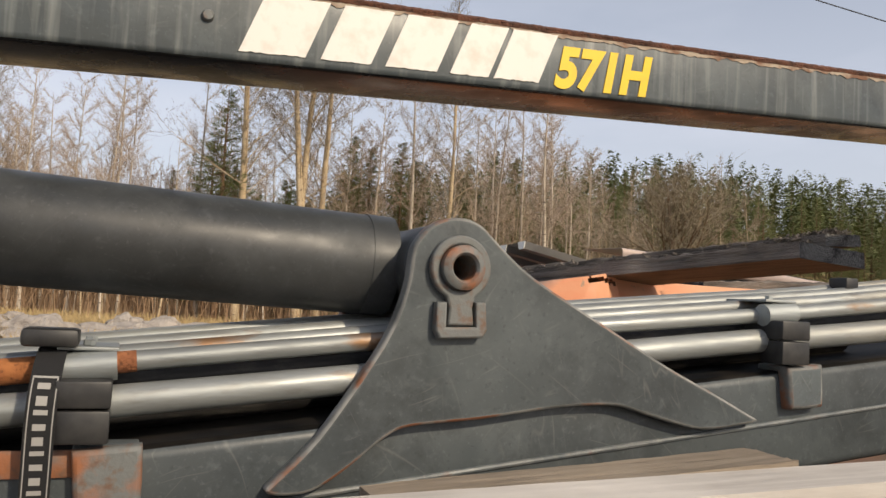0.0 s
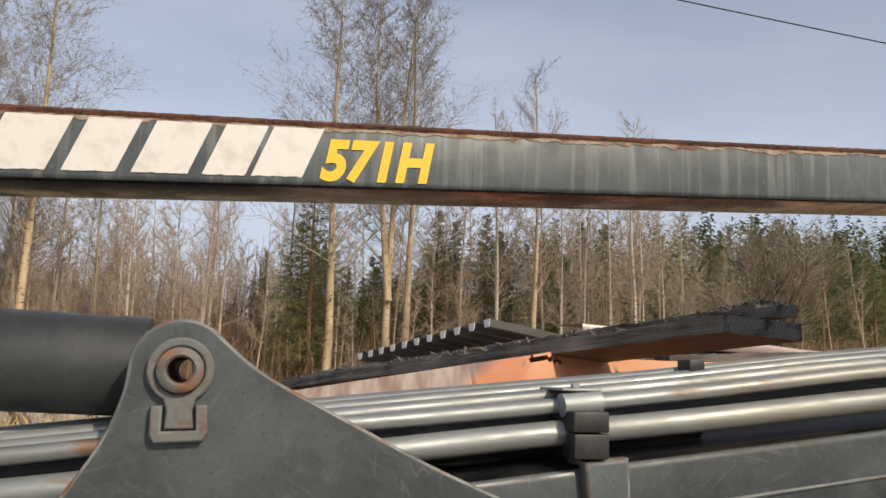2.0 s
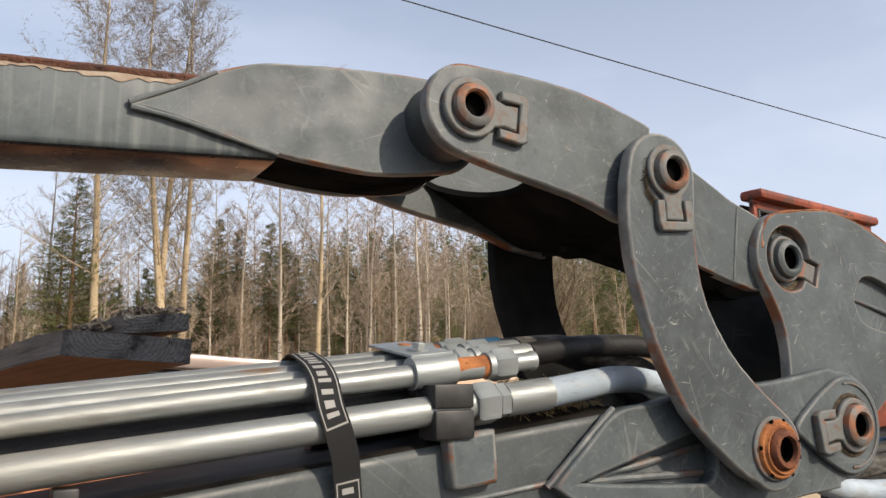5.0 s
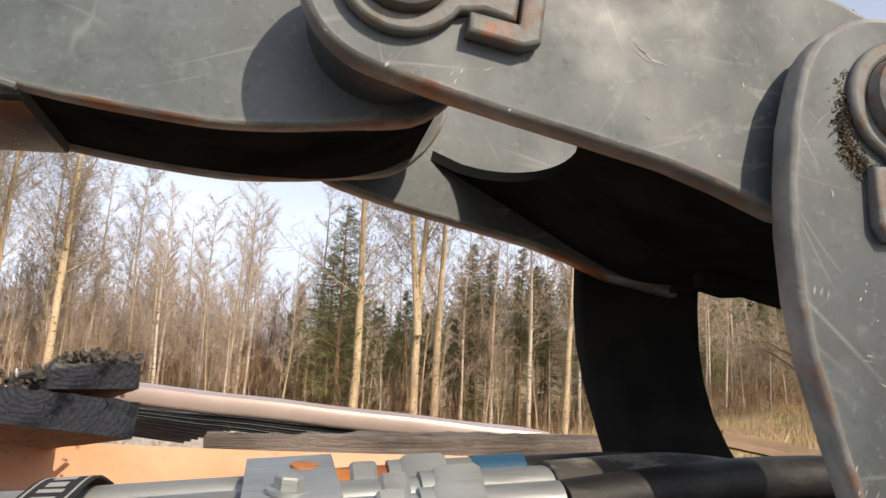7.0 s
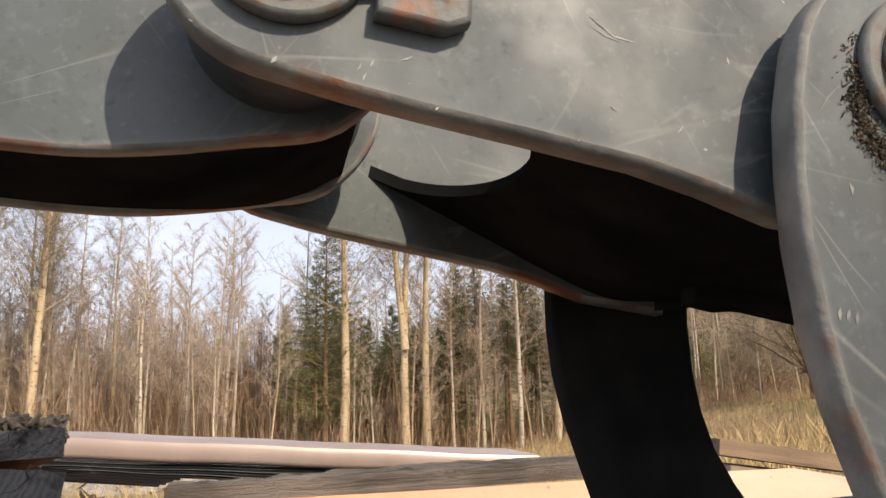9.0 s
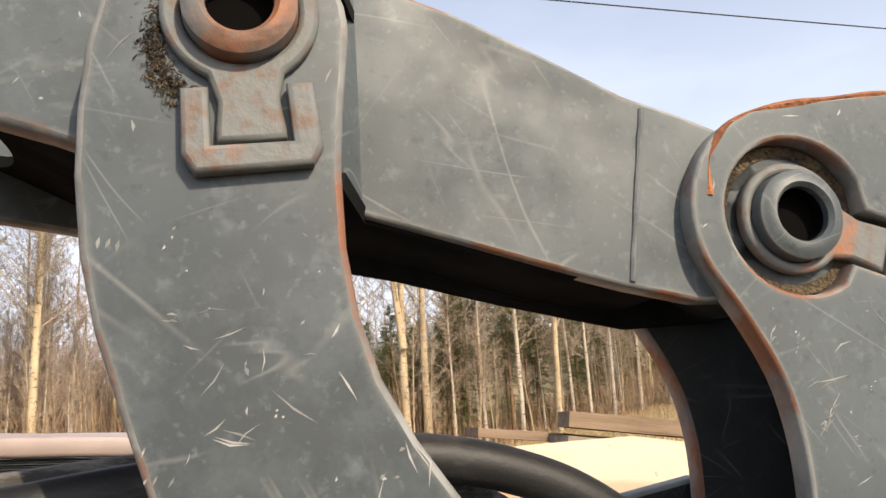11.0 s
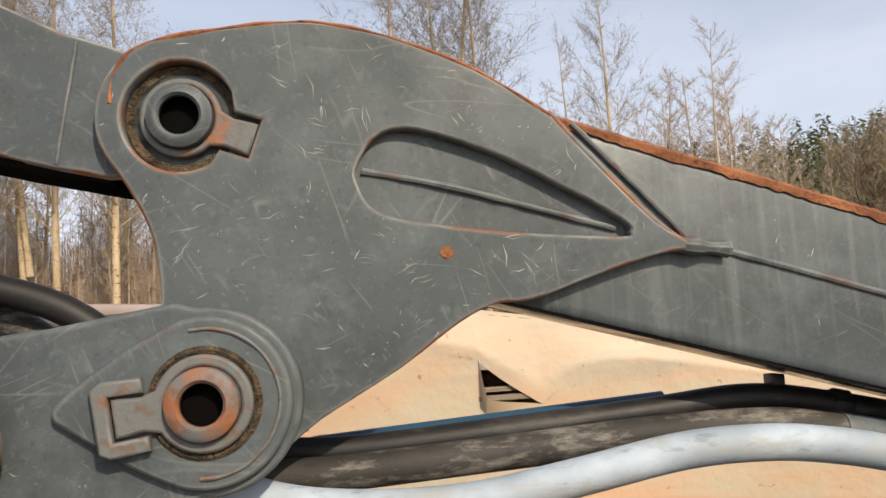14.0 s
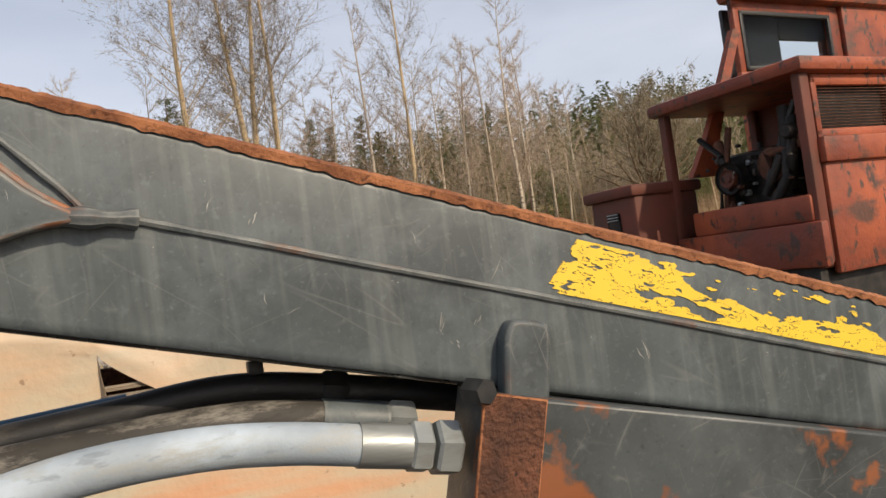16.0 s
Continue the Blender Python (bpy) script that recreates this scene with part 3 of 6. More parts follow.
# pale bleached rim under the crust
FLAKED = Mat("flaked_cream_rim", 0.8)
FLAKED.color(FLAKED.mix(FLAKED.noise(22, detail=8, lo=0.45, hi=0.62), (0.42, 0.34, 0.26), (0.20, 0.10, 0.06)))
FLAKED = FLAKED.m
bm = bmesh.new()
last = None
for i in range(600):
    x = -2.9 + 3.6 * i / 599
    z = oz_top(x) - 0.006
    h = 0.006 + 0.008 * noise.noise((x * 11, 1, 1)) + 0.005 * noise.noise((x * 55, 4, 1)) + 0.003 * noise.noise((x * 190, 2, 1))
    ring = [bm.verts.new((x, -0.0012, z)), bm.verts.new((x, -0.0012, z - max(h, 0.001)))]
    if last:
        bm.faces.new((last[0], last[1], ring[1], ring[0]))
    last = ring
part("flaked_paint_rim", bm, FLAKED, outer)
# fallen rivet boss
part("rivet", lathe(-0.978, 2.072, [(0.0001, -0.006), (0.006, -0.006), (0.008, -0.003), (0.008, 0.002)], 14), WASHER, outer)

# a maker's mark of five slanted white blocks, ragged at the rims
mark_x = [(-0.938, -0.838), (-0.832, -0.748), (-0.742, -0.652), (-0.646, -0.572), (-0.578, -0.490)]
for i, (a, b) in enumerate(mark_x):
    def zl(x, lo):
        return oz_bot(x) + 0.013 if lo else oz_top(x) - 0.009
    slant = 0.030
    w = (b - a) - slant + 0.016
    out = []
    N = 16
    for k in range(N + 1):
        x = a + w * k / N
        out.append((x, zl(x, True) + 0.0035 * abs(noise.noise((x * 120, i, 0)))))
    for k in range(N + 1):
        x = a + slant + w * (1 - k / N)
        out.append((x, zl(x, False) - 0.0025 * abs(noise.noise((x * 150, i, 9)))))
    part("mark_block", plate([out], -0.0016, 0.0003, 0.0002, rim=False), WHITE_PAINT, outer, "worn white painted block")

txt = bpy.data.curves.new("type_number", 'FONT')
txt.body = "571H"
txt.size, txt.extrude, txt.offset, txt.shear = 0.089, 0.0006, 0.0040, 0.20
txt.space_character = 1.02
tob = bpy.data.objects.new("type_number", txt)
tme = bpy.data.meshes.new_from_object(tob)
bm = bmesh.new()
bm.from_mesh(tme)
bpy.data.objects.remove(tob)
w0 = min(v.co.x for v in bm.verts)
w1 = max(v.co.x for v in bm.verts)
h1 = max(v.co.y for v in bm.verts)
for v in bm.verts:
    x = -0.478 + (v.co.x - w0) / (w1 - w0) * 0.176
    v.co = Vector((x, -0.0012 - v.co.z, oz_bot(x) + 0.013 + v.co.y / h1 * 0.061))
part("type_number", bm, YELLOW, outer, "yellow painted number 571H", smooth=False)

# flared end of the outer boom: two leaf shaped cheeks with a wrap between them
leaf = smooth_loop([(0.600, 2.165), (0.600, 2.165), (0.65, 2.192), (0.695, 2.221), (0.752, 2.244), (0.803, 2.252), (0.863, 2.259), (0.968, 2.266), (1.04, 2.262),
                    (1.085, 2.225), (1.085, 2.18), (1.05, 2.138), (1.00, 2.126), (0.925, 2.117), (0.869, 2.118), (0.782, 2.127), (0.70, 2.146), (0.65, 2.157)], 4)
for y0, y1 in ((-0.008, 0.008), (0.124, 0.140)):
    cheek = part("boom_cheek", plate([leaf], y0, y1, 0.003), (GREY, EDGE), crane, "leaf shaped steel cheek")
wrap = [(0.68, 2.153), (0.76, 2.134), (0.86, 2.1215), (0.95, 2.120), (1.02, 2.130), (1.06, 2.15)]
bm = bmesh.new()
pp = catmull([(a, 0, b) for a, b in wrap], 5)
for i in range(len(pp) - 1):
    q = [bm.verts.new((p.x, y, p.z + dz)) for p in (pp[i], pp[i + 1]) for y, dz in ((0.004, 0), (0.128, 0), (0.128, 0.012), (0.004, 0.012))]
    bm.faces.new((q[0], q[4], q[5], q[1]))
    bm.faces.new((q[2], q[6], q[7], q[3]))
bmesh.ops.remove_doubles(bm, verts=bm.verts, dist=1e-5)
part("wrap_plate", bm, SHADED_BLACK, crane)
top = [(0.70, 2.205), (0.809, 2.236), (0.98, 2.258), (1.05, 2.255)]
bm = bmesh.new()
pp = catmull([(a, 0, b) for a, b in top], 5)
for i in range(len(pp) - 1):
    q = [bm.verts.new((p.x, y, p.z + dz)) for p in (pp[i], pp[i + 1]) for y, dz in ((0.004, 0), (0.128, 0), (0.128, -0.012), (0.004, -0.012))]
    bm.faces.new((q[0], q[1], q[5], q[4]))
    bm.faces.new((q[2], q[3], q[7], q[6]))
bmesh.ops.remove_doubles(bm, verts=bm.verts, dist=1e-5)
part("top_plate", bm, GREY_SHADED, crane)
weld([(0.600, -0.006, 2.168), (0.65, -0.008, 2.193), (0.70, -0.008, 2.222)], 0.004, crane)
weld([(0.602, -0.006, 2.163), (0.65, -0.007, 2.156), (0.70, -0.007, 2.145), (0.78, -0.007, 2.1265)], 0.004, crane)


# ---- pins with their washers, tails and clips ----
def turned(pts, cx, cz, ang, s=1.0):
    c, k = math.cos(radians(ang)), math.sin(radians(ang))
    return [(cx + s * (x * c - z * k), cz + s * (x * k + z * c)) for x, z in pts]


def pin_end(cx, cz, y, ang, s=1.0, ring=0.028, bore=0.0165, washer=0.040, clip=True, raised=0.012, mat=PIN, through=None, tail=0.074):
    """A hollow pin in a keyhole washer whose tail sits in a U-shaped clip, on a face at y."""
    asm = part("pin", lathe(cx, cz, [(bore, through or y - 0.002), (bore, y - raised - 0.010), (bore + 0.003, y - raised - 0.0135), (ring - 0.004, y - raised - 0.0125),
                                     (ring, y - raised - 0.009), (ring + 0.0015, through or y + 0.01)]), mat, crane, "rusty hollow steel pin")
    if not through:
        # a shallow black floor stands for the shade of a deep bore
        part("bore", lathe(cx, cz, [(0.0001, y - 0.003), (bore - 0.0006, y - 0.003), (bore - 0.0006, y - raised - 0.005)], 24), HOLE_SHADE, asm)
    a = math.degrees(math.asin(0.020 / washer))
    key = arc(0, 0, washer, a, 360 - a, 36) + [(washer + 0.010, -0.016), (tail - 0.006, -0.018), (tail, -0.018), (tail, 0.018), (tail - 0.006, 0.018), (washer + 0.010, 0.016)]
    hole = arc(0, 0, ring + 0.001, 360, 0, 30)[:-1]
    part("keyhole_washer", plate([turned(key, cx, cz, ang, s), turned(hole, cx, cz, ang, 1)], y - raised, y + 0.001, 0.003), (WASHER, WASHER), asm)
    if clip:
        u = [(tail - 0.030, 0.020), (tail - 0.030, 0.034), (tail + 0.006, 0.036), (tail + 0.016, 0.030), (tail + 0.017, -0.030), (tail + 0.006, -0.036),
             (tail - 0.030, -0.034), (tail - 0.030, -0.020), (tail + 0.002, -0.021), (tail + 0.002, 0.021)]
        part("clip", plate([turned(u, cx, cz, ang, s)], y - raised - 0.003, y + 0.001, 0.003), (WASHER, WASHER), asm, "U-shaped locking clip")
    return asm


# ---- knuckle arm between pins B and E: two plates, set inwards towards E ----
B, C, E, Fp, G, A = (1.017, 2.200), (1.339, 2.140), (1.736, 2.049), (1.527, 1.728), (1.764, 1.753), (-0.650, 1.773)
kn = arc(B[0], B[1], 0.0645, 255, 90, 22) + [(1.093, 2.265), (1.15, 2.263), (1.206, 2.258), (1.262, 2.247), (1.33, 2.229), (1.348, 2.222), (1.348, 2.057), (1.274, 2.069), (1.234, 2.084), (1.195, 2.096), (1.14, 2.107), (1.088, 2.117), (1.045, 2.126)]
kn2 = [(1.36, 2.25), (1.42, 2.237), (1.487, 2.212), (1.55, 2.182), (1.615, 2.149), (1.66, 2.134), (1.70, 2.118)] + arc(E[0], E[1], 0.062, 60, -80, 12) + \
      [(1.655, 1.990), (1.603, 2.002), (1.539, 2.020), (1.457, 2.045), (1.38, 2.068), (1.36, 2.073)]
near_arm = part("knuckle_plate", plate([kn], -0.086, -0.064, 0.004), (GREY, EDGE), crane, "curved steel knuckle plate, scratched grey paint")
far_arm = part("knuckle_plate", plate([kn], 0.194, 0.216, 0.004), (GREY, EDGE), crane)
part("knuckle_arm", plate([kn2], -0.004, 0.018, 0.003), (GREY, EDGE), crane, "inner knuckle arm of grey steel")
kn2_far = [(1.33, 2.24)] + kn2[1:-6] + [(1.655, 1.985), (1.603, 1.997), (1.539, 2.012), (1.457, 2.034), (1.38, 2.050), (1.33, 2.055)]
part("knuckle_arm", plate([kn2_far], 0.112, 0.134, 0.003), (SHADED_BLACK, SHADED_BLACK), crane)
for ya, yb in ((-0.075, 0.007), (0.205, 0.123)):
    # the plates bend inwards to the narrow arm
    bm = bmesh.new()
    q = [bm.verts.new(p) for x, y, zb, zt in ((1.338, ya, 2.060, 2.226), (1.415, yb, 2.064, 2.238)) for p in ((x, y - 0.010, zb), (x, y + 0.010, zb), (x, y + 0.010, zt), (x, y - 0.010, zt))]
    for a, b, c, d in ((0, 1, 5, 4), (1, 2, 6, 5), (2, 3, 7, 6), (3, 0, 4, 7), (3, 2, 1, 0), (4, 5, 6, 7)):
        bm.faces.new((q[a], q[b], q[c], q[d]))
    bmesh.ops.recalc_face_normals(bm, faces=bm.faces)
    part("knuckle_bend", bm, GREY if ya < 0 else SHADED_BLACK, crane, smooth=False)
# webs that tie the two plates together
web = [(1.085, 2.184), (1.14, 2.157), (1.20, 2.126), (1.25, 2.100), (1.30, 2.080), (1.36, 2.076), (1.46, 2.053), (1.56, 2.024), (1.64, 2.008)]
for pts, t in ((web, 0.010), ([(1.33, 2.215), (1.36, 2.212), (1.46, 2.205), (1.56, 2.165), (1.66, 2.12)], 0.010)):
    bm = bmesh.new()
    pp = catmull([(a, 0, b) for a, b in pts], 5)
    ny = 20
    for i in range(len(pp) - 1):
        for j in range(ny):
            q = []
            for (p, jj) in ((pp[i], j), (pp[i + 1], j), (pp[i + 1], j + 1), (pp[i], j + 1)):
                s = 0.070 if p.x > 1.405 else 0.0
                y = (-0.066 + s) + (0.262 - 2 * s) * jj / ny
                hollow = 0.088 * (1.2 - 0.4 * jj / ny) * math.sqrt(max(0.0, 1 - ((jj / ny - 0.5) * 2) ** 2)) * max(0.0, (1.25 - p.x) / 0.165)
                q.append(bm.verts.new((p.x + hollow, y, p.z - 0.53 * hollow)))
            bm.faces.new(q)
    bmesh.ops.remove_doubles(bm, verts=bm.verts, dist=1e-5)
    bmesh.ops.solidify(bm, geom=bm.faces[:], thickness=t)
    part("web_plate", bm, SHADED_BLACK, crane)
# bosses
for (cx, cz), r, y0, y1, lab in ((B, 0.057, -0.065, 0.195, ""), (C, 0.058, -0.100, -0.065, ""), (C, 0.058, 0.195, 0.230, ""), (E, 0.060, -0.003, 0.133, "")):
    part("pivot_boss", lathe(cx, cz, [(0.001, y0), (r - 0.003, y0), (r, y0 + 0.003), (r, y1 - 0.003), (r - 0.003, y1), (0.001, y1)], 40), GREY_SHADED, crane)
weld([(1.628, -0.004, 2.138), (1.616, -0.004, 2.07), (1.605, -0.004, 2.006)], 0.003, crane)

# ---- curved links from C to F ----
bend = arc(1.331, 2.134, 0.066, -6, 170, 18) + [(1.260, 2.12), (1.257, 2.085), (1.2565, 2.05), (1.260, 2.009), (1.268, 1.97), (1.282, 1.926), (1.294, 1.890), (1.309, 1.855), (1.328, 1.820), (1.349, 1.787),
        (1.371, 1.763), (1.393, 1.743), (1.416, 1.725), (1.438, 1.708), (1.46, 1.692)] + arc(1.526, 1.727, 0.062, 228, 400, 18) + \
       [(1.553, 1.784), (1.536, 1.796), (1.512, 1.814), (1.489, 1.833), (1.465, 1.855), (1.443, 1.880), (1.423, 1.909), (1.406, 1.941), (1.396, 1.975), (1.391, 2.01), (1.390, 2.05), (1.392, 2.085)]
near_link = part("curved_link", plate([bend], -0.122, -0.099, 0.004), (GREY, EDGE), crane, "banana shaped steel link with rusty edges")
# the far link is coloured black for the shade it hangs in
far_link = part("curved_link", plate([bend], 0.229, 0.252, 0.004), (SHADED_BLACK, SHADED_BLACK), crane, "banana shaped steel link coloured black for its shade")

pin_end(*B, -0.086, -6, raised=0.010, ring=0.0295, bore=0.0175, washer=0.043)
pin_end(*C, -0.122, -86, raised=0.007, ring=0.030, bore=0.018, washer=0.042)
# chaff caught beside the washer
bm = bmesh.new()
for i in range(520):
    a = random.random()
    p = Vector((1.298 + random.gauss(0, 0.0035) - 0.006 * math.sin(a * 3) + 0.014 * a * a, -0.1225 - abs(random.gauss(0, 0.0012)), 2.152 - 0.062 * a ** 0.6 + random.gauss(0, 0.004)))
    d = Vector((random.gauss(0, 1), random.gauss(0, 0.4), random.gauss(0, 1))).normalized() * random.uniform(0.0004, 0.0018)
    tube([p - d, p + d], 0.0004, 4, 1, bm, False)
tagged(part("caught_chaff", bm, GREASE, near_link), kind="stuff")

# ---- head plate of the inner boom ----
head = smooth_loop(arc(E[0], E[1], 0.087, 205, 100, 8) + [(1.798, 2.145), (1.850, 2.149), (1.891, 2.147), (1.961, 2.130), (2.052, 2.092), (2.137, 2.036), (2.137, 2.036),
        (2.181, 1.983), (2.246, 1.912), (2.285, 1.886), (2.285, 1.878), (2.244, 1.873), (2.17, 1.853), (2.102, 1.832), (2.06, 1.830), (2.018, 1.811), (1.955, 1.769), (1.869, 1.722), (1.82, 1.690), (1.74, 1.680), (1.705, 1.72),
        (1.708, 1.80), (1.711, 1.86), (1.709, 1.895), (1.701, 1.932), (1.682, 1.972)], 3)
slot = smooth_loop([(1.918, 1.985), (1.920, 1.965), (1.930, 1.945), (1.950, 1.932), (1.985, 1.923), (2.085, 1.907), (2.205, 1.896), (2.216, 1.900), (2.216, 1.908), (2.186, 1.930),
                    (2.088, 1.987), (2.024, 2.013), (1.972, 2.027), (1.940, 2.018)], 3)
keyrec = arc(E[0], E[1], 0.060, 25, 300, 30) + turned([(0.050, -0.022), (0.082, -0.022), (0.082, 0.022), (0.052, 0.022)], E[0], E[1], -20)
head_part = part("head_plate", plate([head, slot, keyrec], -0.022, 0.0, 0.003), (GREY, EDGE), crane, "big scratched grey head plate with a pocket")
part("head_plate", plate([head], 0.130, 0.152, 0.003), (GREY_SHADED, EDGE), crane)
back = smooth_loop([(1.90, 2.03), (1.92, 1.93), (2.08, 1.89), (2.24, 1.88), (2.22, 1.95), (2.05, 2.03), (1.96, 2.05)], 3)
part("pocket_floor", plate([back], -0.005, -0.001, 0.001), (GREY, GREY), head_part)
weld([(1.925, -0.006, 1.984), (2.02, -0.008, 1.962), (2.12, -0.008, 1.932), (2.205, -0.007, 1.906)], 0.0045, head_part)
part("recess_floor", lathe(E[0], E[1], [(0.02, -0.004), (0.085, -0.004), (0.086, 0.004)], 40), GREY, head_part)
part("recess_grease", lathe(E[0], E[1], [(0.050, -0.0052), (0.0585, -0.0065), (0.060, -0.003)], 40), GREASE, head_part)
pin_end(*E, -0.006, -20, ring=0.034, bore=0.021, washer=0.043, clip=False, raised=0.010, mat=GREY, tail=0.080)
# rust creeping along the upper edge
top_run = catmull([(1.665, -0.0205, 2.065), (1.672, -0.0205, 2.100), (1.705, -0.0205, 2.129), (1.798, -0.0205, 2.1445), (1.850, -0.0205, 2.1485), (1.891, -0.0205, 2.1465), (1.961, -0.0205, 2.1295), (2.052, -0.0205, 2.0915), (2.137, -0.0205, 2.0355)], 14)
part("rusty_edge", tube(top_run, [max(0.0006, 0.0022 + 0.0018 * noise.noise(p * 30)) for p in top_run], 6, 1), RUST, head_part, "thin rust along the upper edge")
# rust freckle
part("rust_spot", plate([smooth_loop([(2.003, 1.888), (2.008, 1.895), (2.016, 1.893), (2.018, 1.886), (2.010, 1.881)], 3)], -0.0228, -0.0215, 0.0002), (RUST, RUST), head_part)
# light knocks and scuffs in the paint
SCUFF = Mat("bare_scuff", 0.6)
SCUFF.color(SCUFF.mix(SCUFF.island(), (0.14, 0.145, 0.14), (0.39, 0.385, 0.365)))
SCUFF = SCUFF.m


def inside(x, z, loop):
    hit = False
    for (x0, z0), (x1, z1) in zip(loop, loop[1:] + loop[:1]):
        if (z0 > z) != (z1 > z) and x < x0 + (x1 - x0) * (z - z0) / (z1 - z0):
            hit = not hit
    return hit


def scuffs(parent, loop, y, n, seed, holes=(), lean=0.5, spots=()):
    """Fine pale nicks on a flat face at y, inside an outline and outside its holes and discs."""
    rs = random.Random(seed)
    loop, holes = [tuple(p) for p in loop], [[tuple(p) for p in h] for h in holes]
    xs, zs = [p[0] for p in loop], [p[1] for p in loop]
    bm = bmesh.new()

    def clear(x, z):
        return inside(x, z, loop) and not any(inside(x, z, h) for h in holes) and all(math.hypot(x - a, z - b) > r for a, b, r in spots)
    made = tries = 0
    while made < n and tries < n * 12:
        tries += 1
        cx, cz = rs.uniform(min(xs), max(xs)), rs.uniform(min(zs), max(zs))
        a = rs.gauss(lean, 0.9)
        ln, w = 0.003 + 0.034 * rs.random() ** 2.4, rs.uniform(0.00022, 0.00075)
        if rs.random() < 0.10:
            ln, w = rs.uniform(0.003, 0.008), rs.uniform(0.0005, 0.0012)
        for k in range(1 if rs.random() < 0.75 else 3):
            ox, oz = cx + rs.gauss(0, 0.004) * (k > 0), cz + rs.gauss(0, 0.004) * (k > 0)
            aa, le = a + rs.gauss(0, 0.15), ln * rs.uniform(0.5, 1)
            dx, dz, nx, nz = math.cos(aa) * le / 2, math.sin(aa) * le / 2, -math.sin(aa) * w, math.cos(aa) * w
            if not (clear(ox - dx * 1.3, oz - dz * 1.3) and clear(ox + dx * 1.3, oz + dz * 1.3)):
                continue
            sag = rs.gauss(0, 0.08) * le
            bx, bz = -math.sin(aa) * sag, math.cos(aa) * sag
            bm.faces.new([bm.verts.new((ox + p, y, oz + q)) for p, q in ((-dx, -dz), (bx - nx, bz - nz), (dx, dz), (bx + nx, bz + nz))])
        made += 1
    return tagged(part("worn_paint", bm, SCUFF, parent, smooth=False), kind="stuff")


scuffs(head_part, head, -0.0223, 430, 5, (slot, keyrec), 0.6, ((E[0], E[1], 0.07), (G[0], G[1], 0.10)))
scuffs(near_link, bend, -0.1223, 260, 6, (), 0.8, ((C[0], C[1], 0.05), (1.339, 2.06, 0.045), (Fp[0], Fp[1], 0.062)))
scuffs(near_arm, kn, -0.0863, 80, 7, (), 0.9, ((B[0], B[1], 0.05), (1.10, 2.19, 0.045), (C[0], C[1], 0.062)))

# ---- main boom (lower beam) ----
def mz_top(x):
    return 1.657 + 0.1085 * x


def mz_bot(x):
    return 1.493 + 0.1015 * x


main = part("main_boom", beam([(x, mz_bot(x), mz_top(x)) for x in (-3.0, -2.0, -1.0, 0.0, 0.6, 1.0, 1.30)], -0.055, 0.185, 0.016), (GREY_LOW, BOOM_BLACK), crane, "long dark grey box beam carrying steel pipes")
weld([(x, -0.056, 1.577 + 0.112 * x - 0.015 * max(0, x - 0.8)) for x in (-2.6, -1.8, -1.0, -0.5, 0.0, 0.4, 0.8, 1.2)], 0.0042, main)
# forked end of the main boom
armpts = smooth_loop([(1.140, 1.697), (1.140, 1.697), (1.20, 1.748), (1.254, 1.791), (1.32, 1.802), (1.385, 1.812), (1.50, 1.822), (1.62, 1.832), (1.72, 1.842)], 3)[:-3] + arc(G[0], G[1], 0.091, 95, -95, 20) + \
    smooth_loop([(1.74, 1.658), (1.65, 1.645), (1.55, 1.636), (1.45, 1.628), (1.388, 1.623), (1.32, 1.627), (1.255, 1.639), (1.19, 1.667), (1.140, 1.694), (1.140, 1.694)], 2)[:-2]
pocket = smooth_loop([(1.185, 1.699), (1.185, 1.699), (1.30, 1.728), (1.424, 1.760), (1.438, 1.752), (1.448, 1.722), (1.446, 1.700), (1.432, 1.685), (1.405, 1.682), (1.30, 1.689)], 3)
for y0, y1, mats in ((-0.079, -0.053, (GREY, GREY)), (0.183, 0.209, (GREY_SHADED, EDGE))):
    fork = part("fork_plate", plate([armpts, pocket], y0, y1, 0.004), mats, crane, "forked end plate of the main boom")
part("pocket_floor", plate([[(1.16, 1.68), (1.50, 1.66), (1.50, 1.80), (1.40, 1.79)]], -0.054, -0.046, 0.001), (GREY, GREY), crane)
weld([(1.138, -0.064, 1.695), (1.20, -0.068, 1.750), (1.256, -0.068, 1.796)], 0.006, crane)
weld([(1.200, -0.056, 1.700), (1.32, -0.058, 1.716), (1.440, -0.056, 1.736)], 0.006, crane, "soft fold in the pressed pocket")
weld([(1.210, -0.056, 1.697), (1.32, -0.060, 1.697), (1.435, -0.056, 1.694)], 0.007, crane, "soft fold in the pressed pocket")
part("fork_core", box(1.28, -0.05, 1.645, 1.50, 0.18, 1.79, 0.01), GREY_SHADED, crane)
# raised disc and key round pin G
disc = smooth_loop(arc(G[0], G[1], 0.082, 120, -120, 16) + [(1.69, 1.70), (1.64, 1.735), (1.625, 1.748), (1.632, 1.765), (1.68, 1.80)], 3)
gd = part("raised_disc", plate([disc], -0.090, -0.077, 0.004), (GREY, GREY), crane)
weld([(G[0] + 0.070 * math.cos(radians(a)), -0.091, G[1] + 0.070 * math.sin(radians(a))) for a in range(100, -110, -15)], 0.0022, gd, "rusty weld", rust_over_grey("rusty_weld", 0.56, 0.68))
pin_end(*G, -0.090, 186, ring=0.034, bore=0.020, washer=0.046, raised=0.010, tail=0.082)
part("grease_ring", lathe(G[0], G[1], [(0.046, -0.091), (0.050, -0.094), (0.054, -0.0905)], 40), GREASE, gd)
scuffs(crane, armpts, -0.0793, 60, 9, (pocket,), 0.7, ((G[0], G[1], 0.10), (1.40, 1.85, 0.01)))
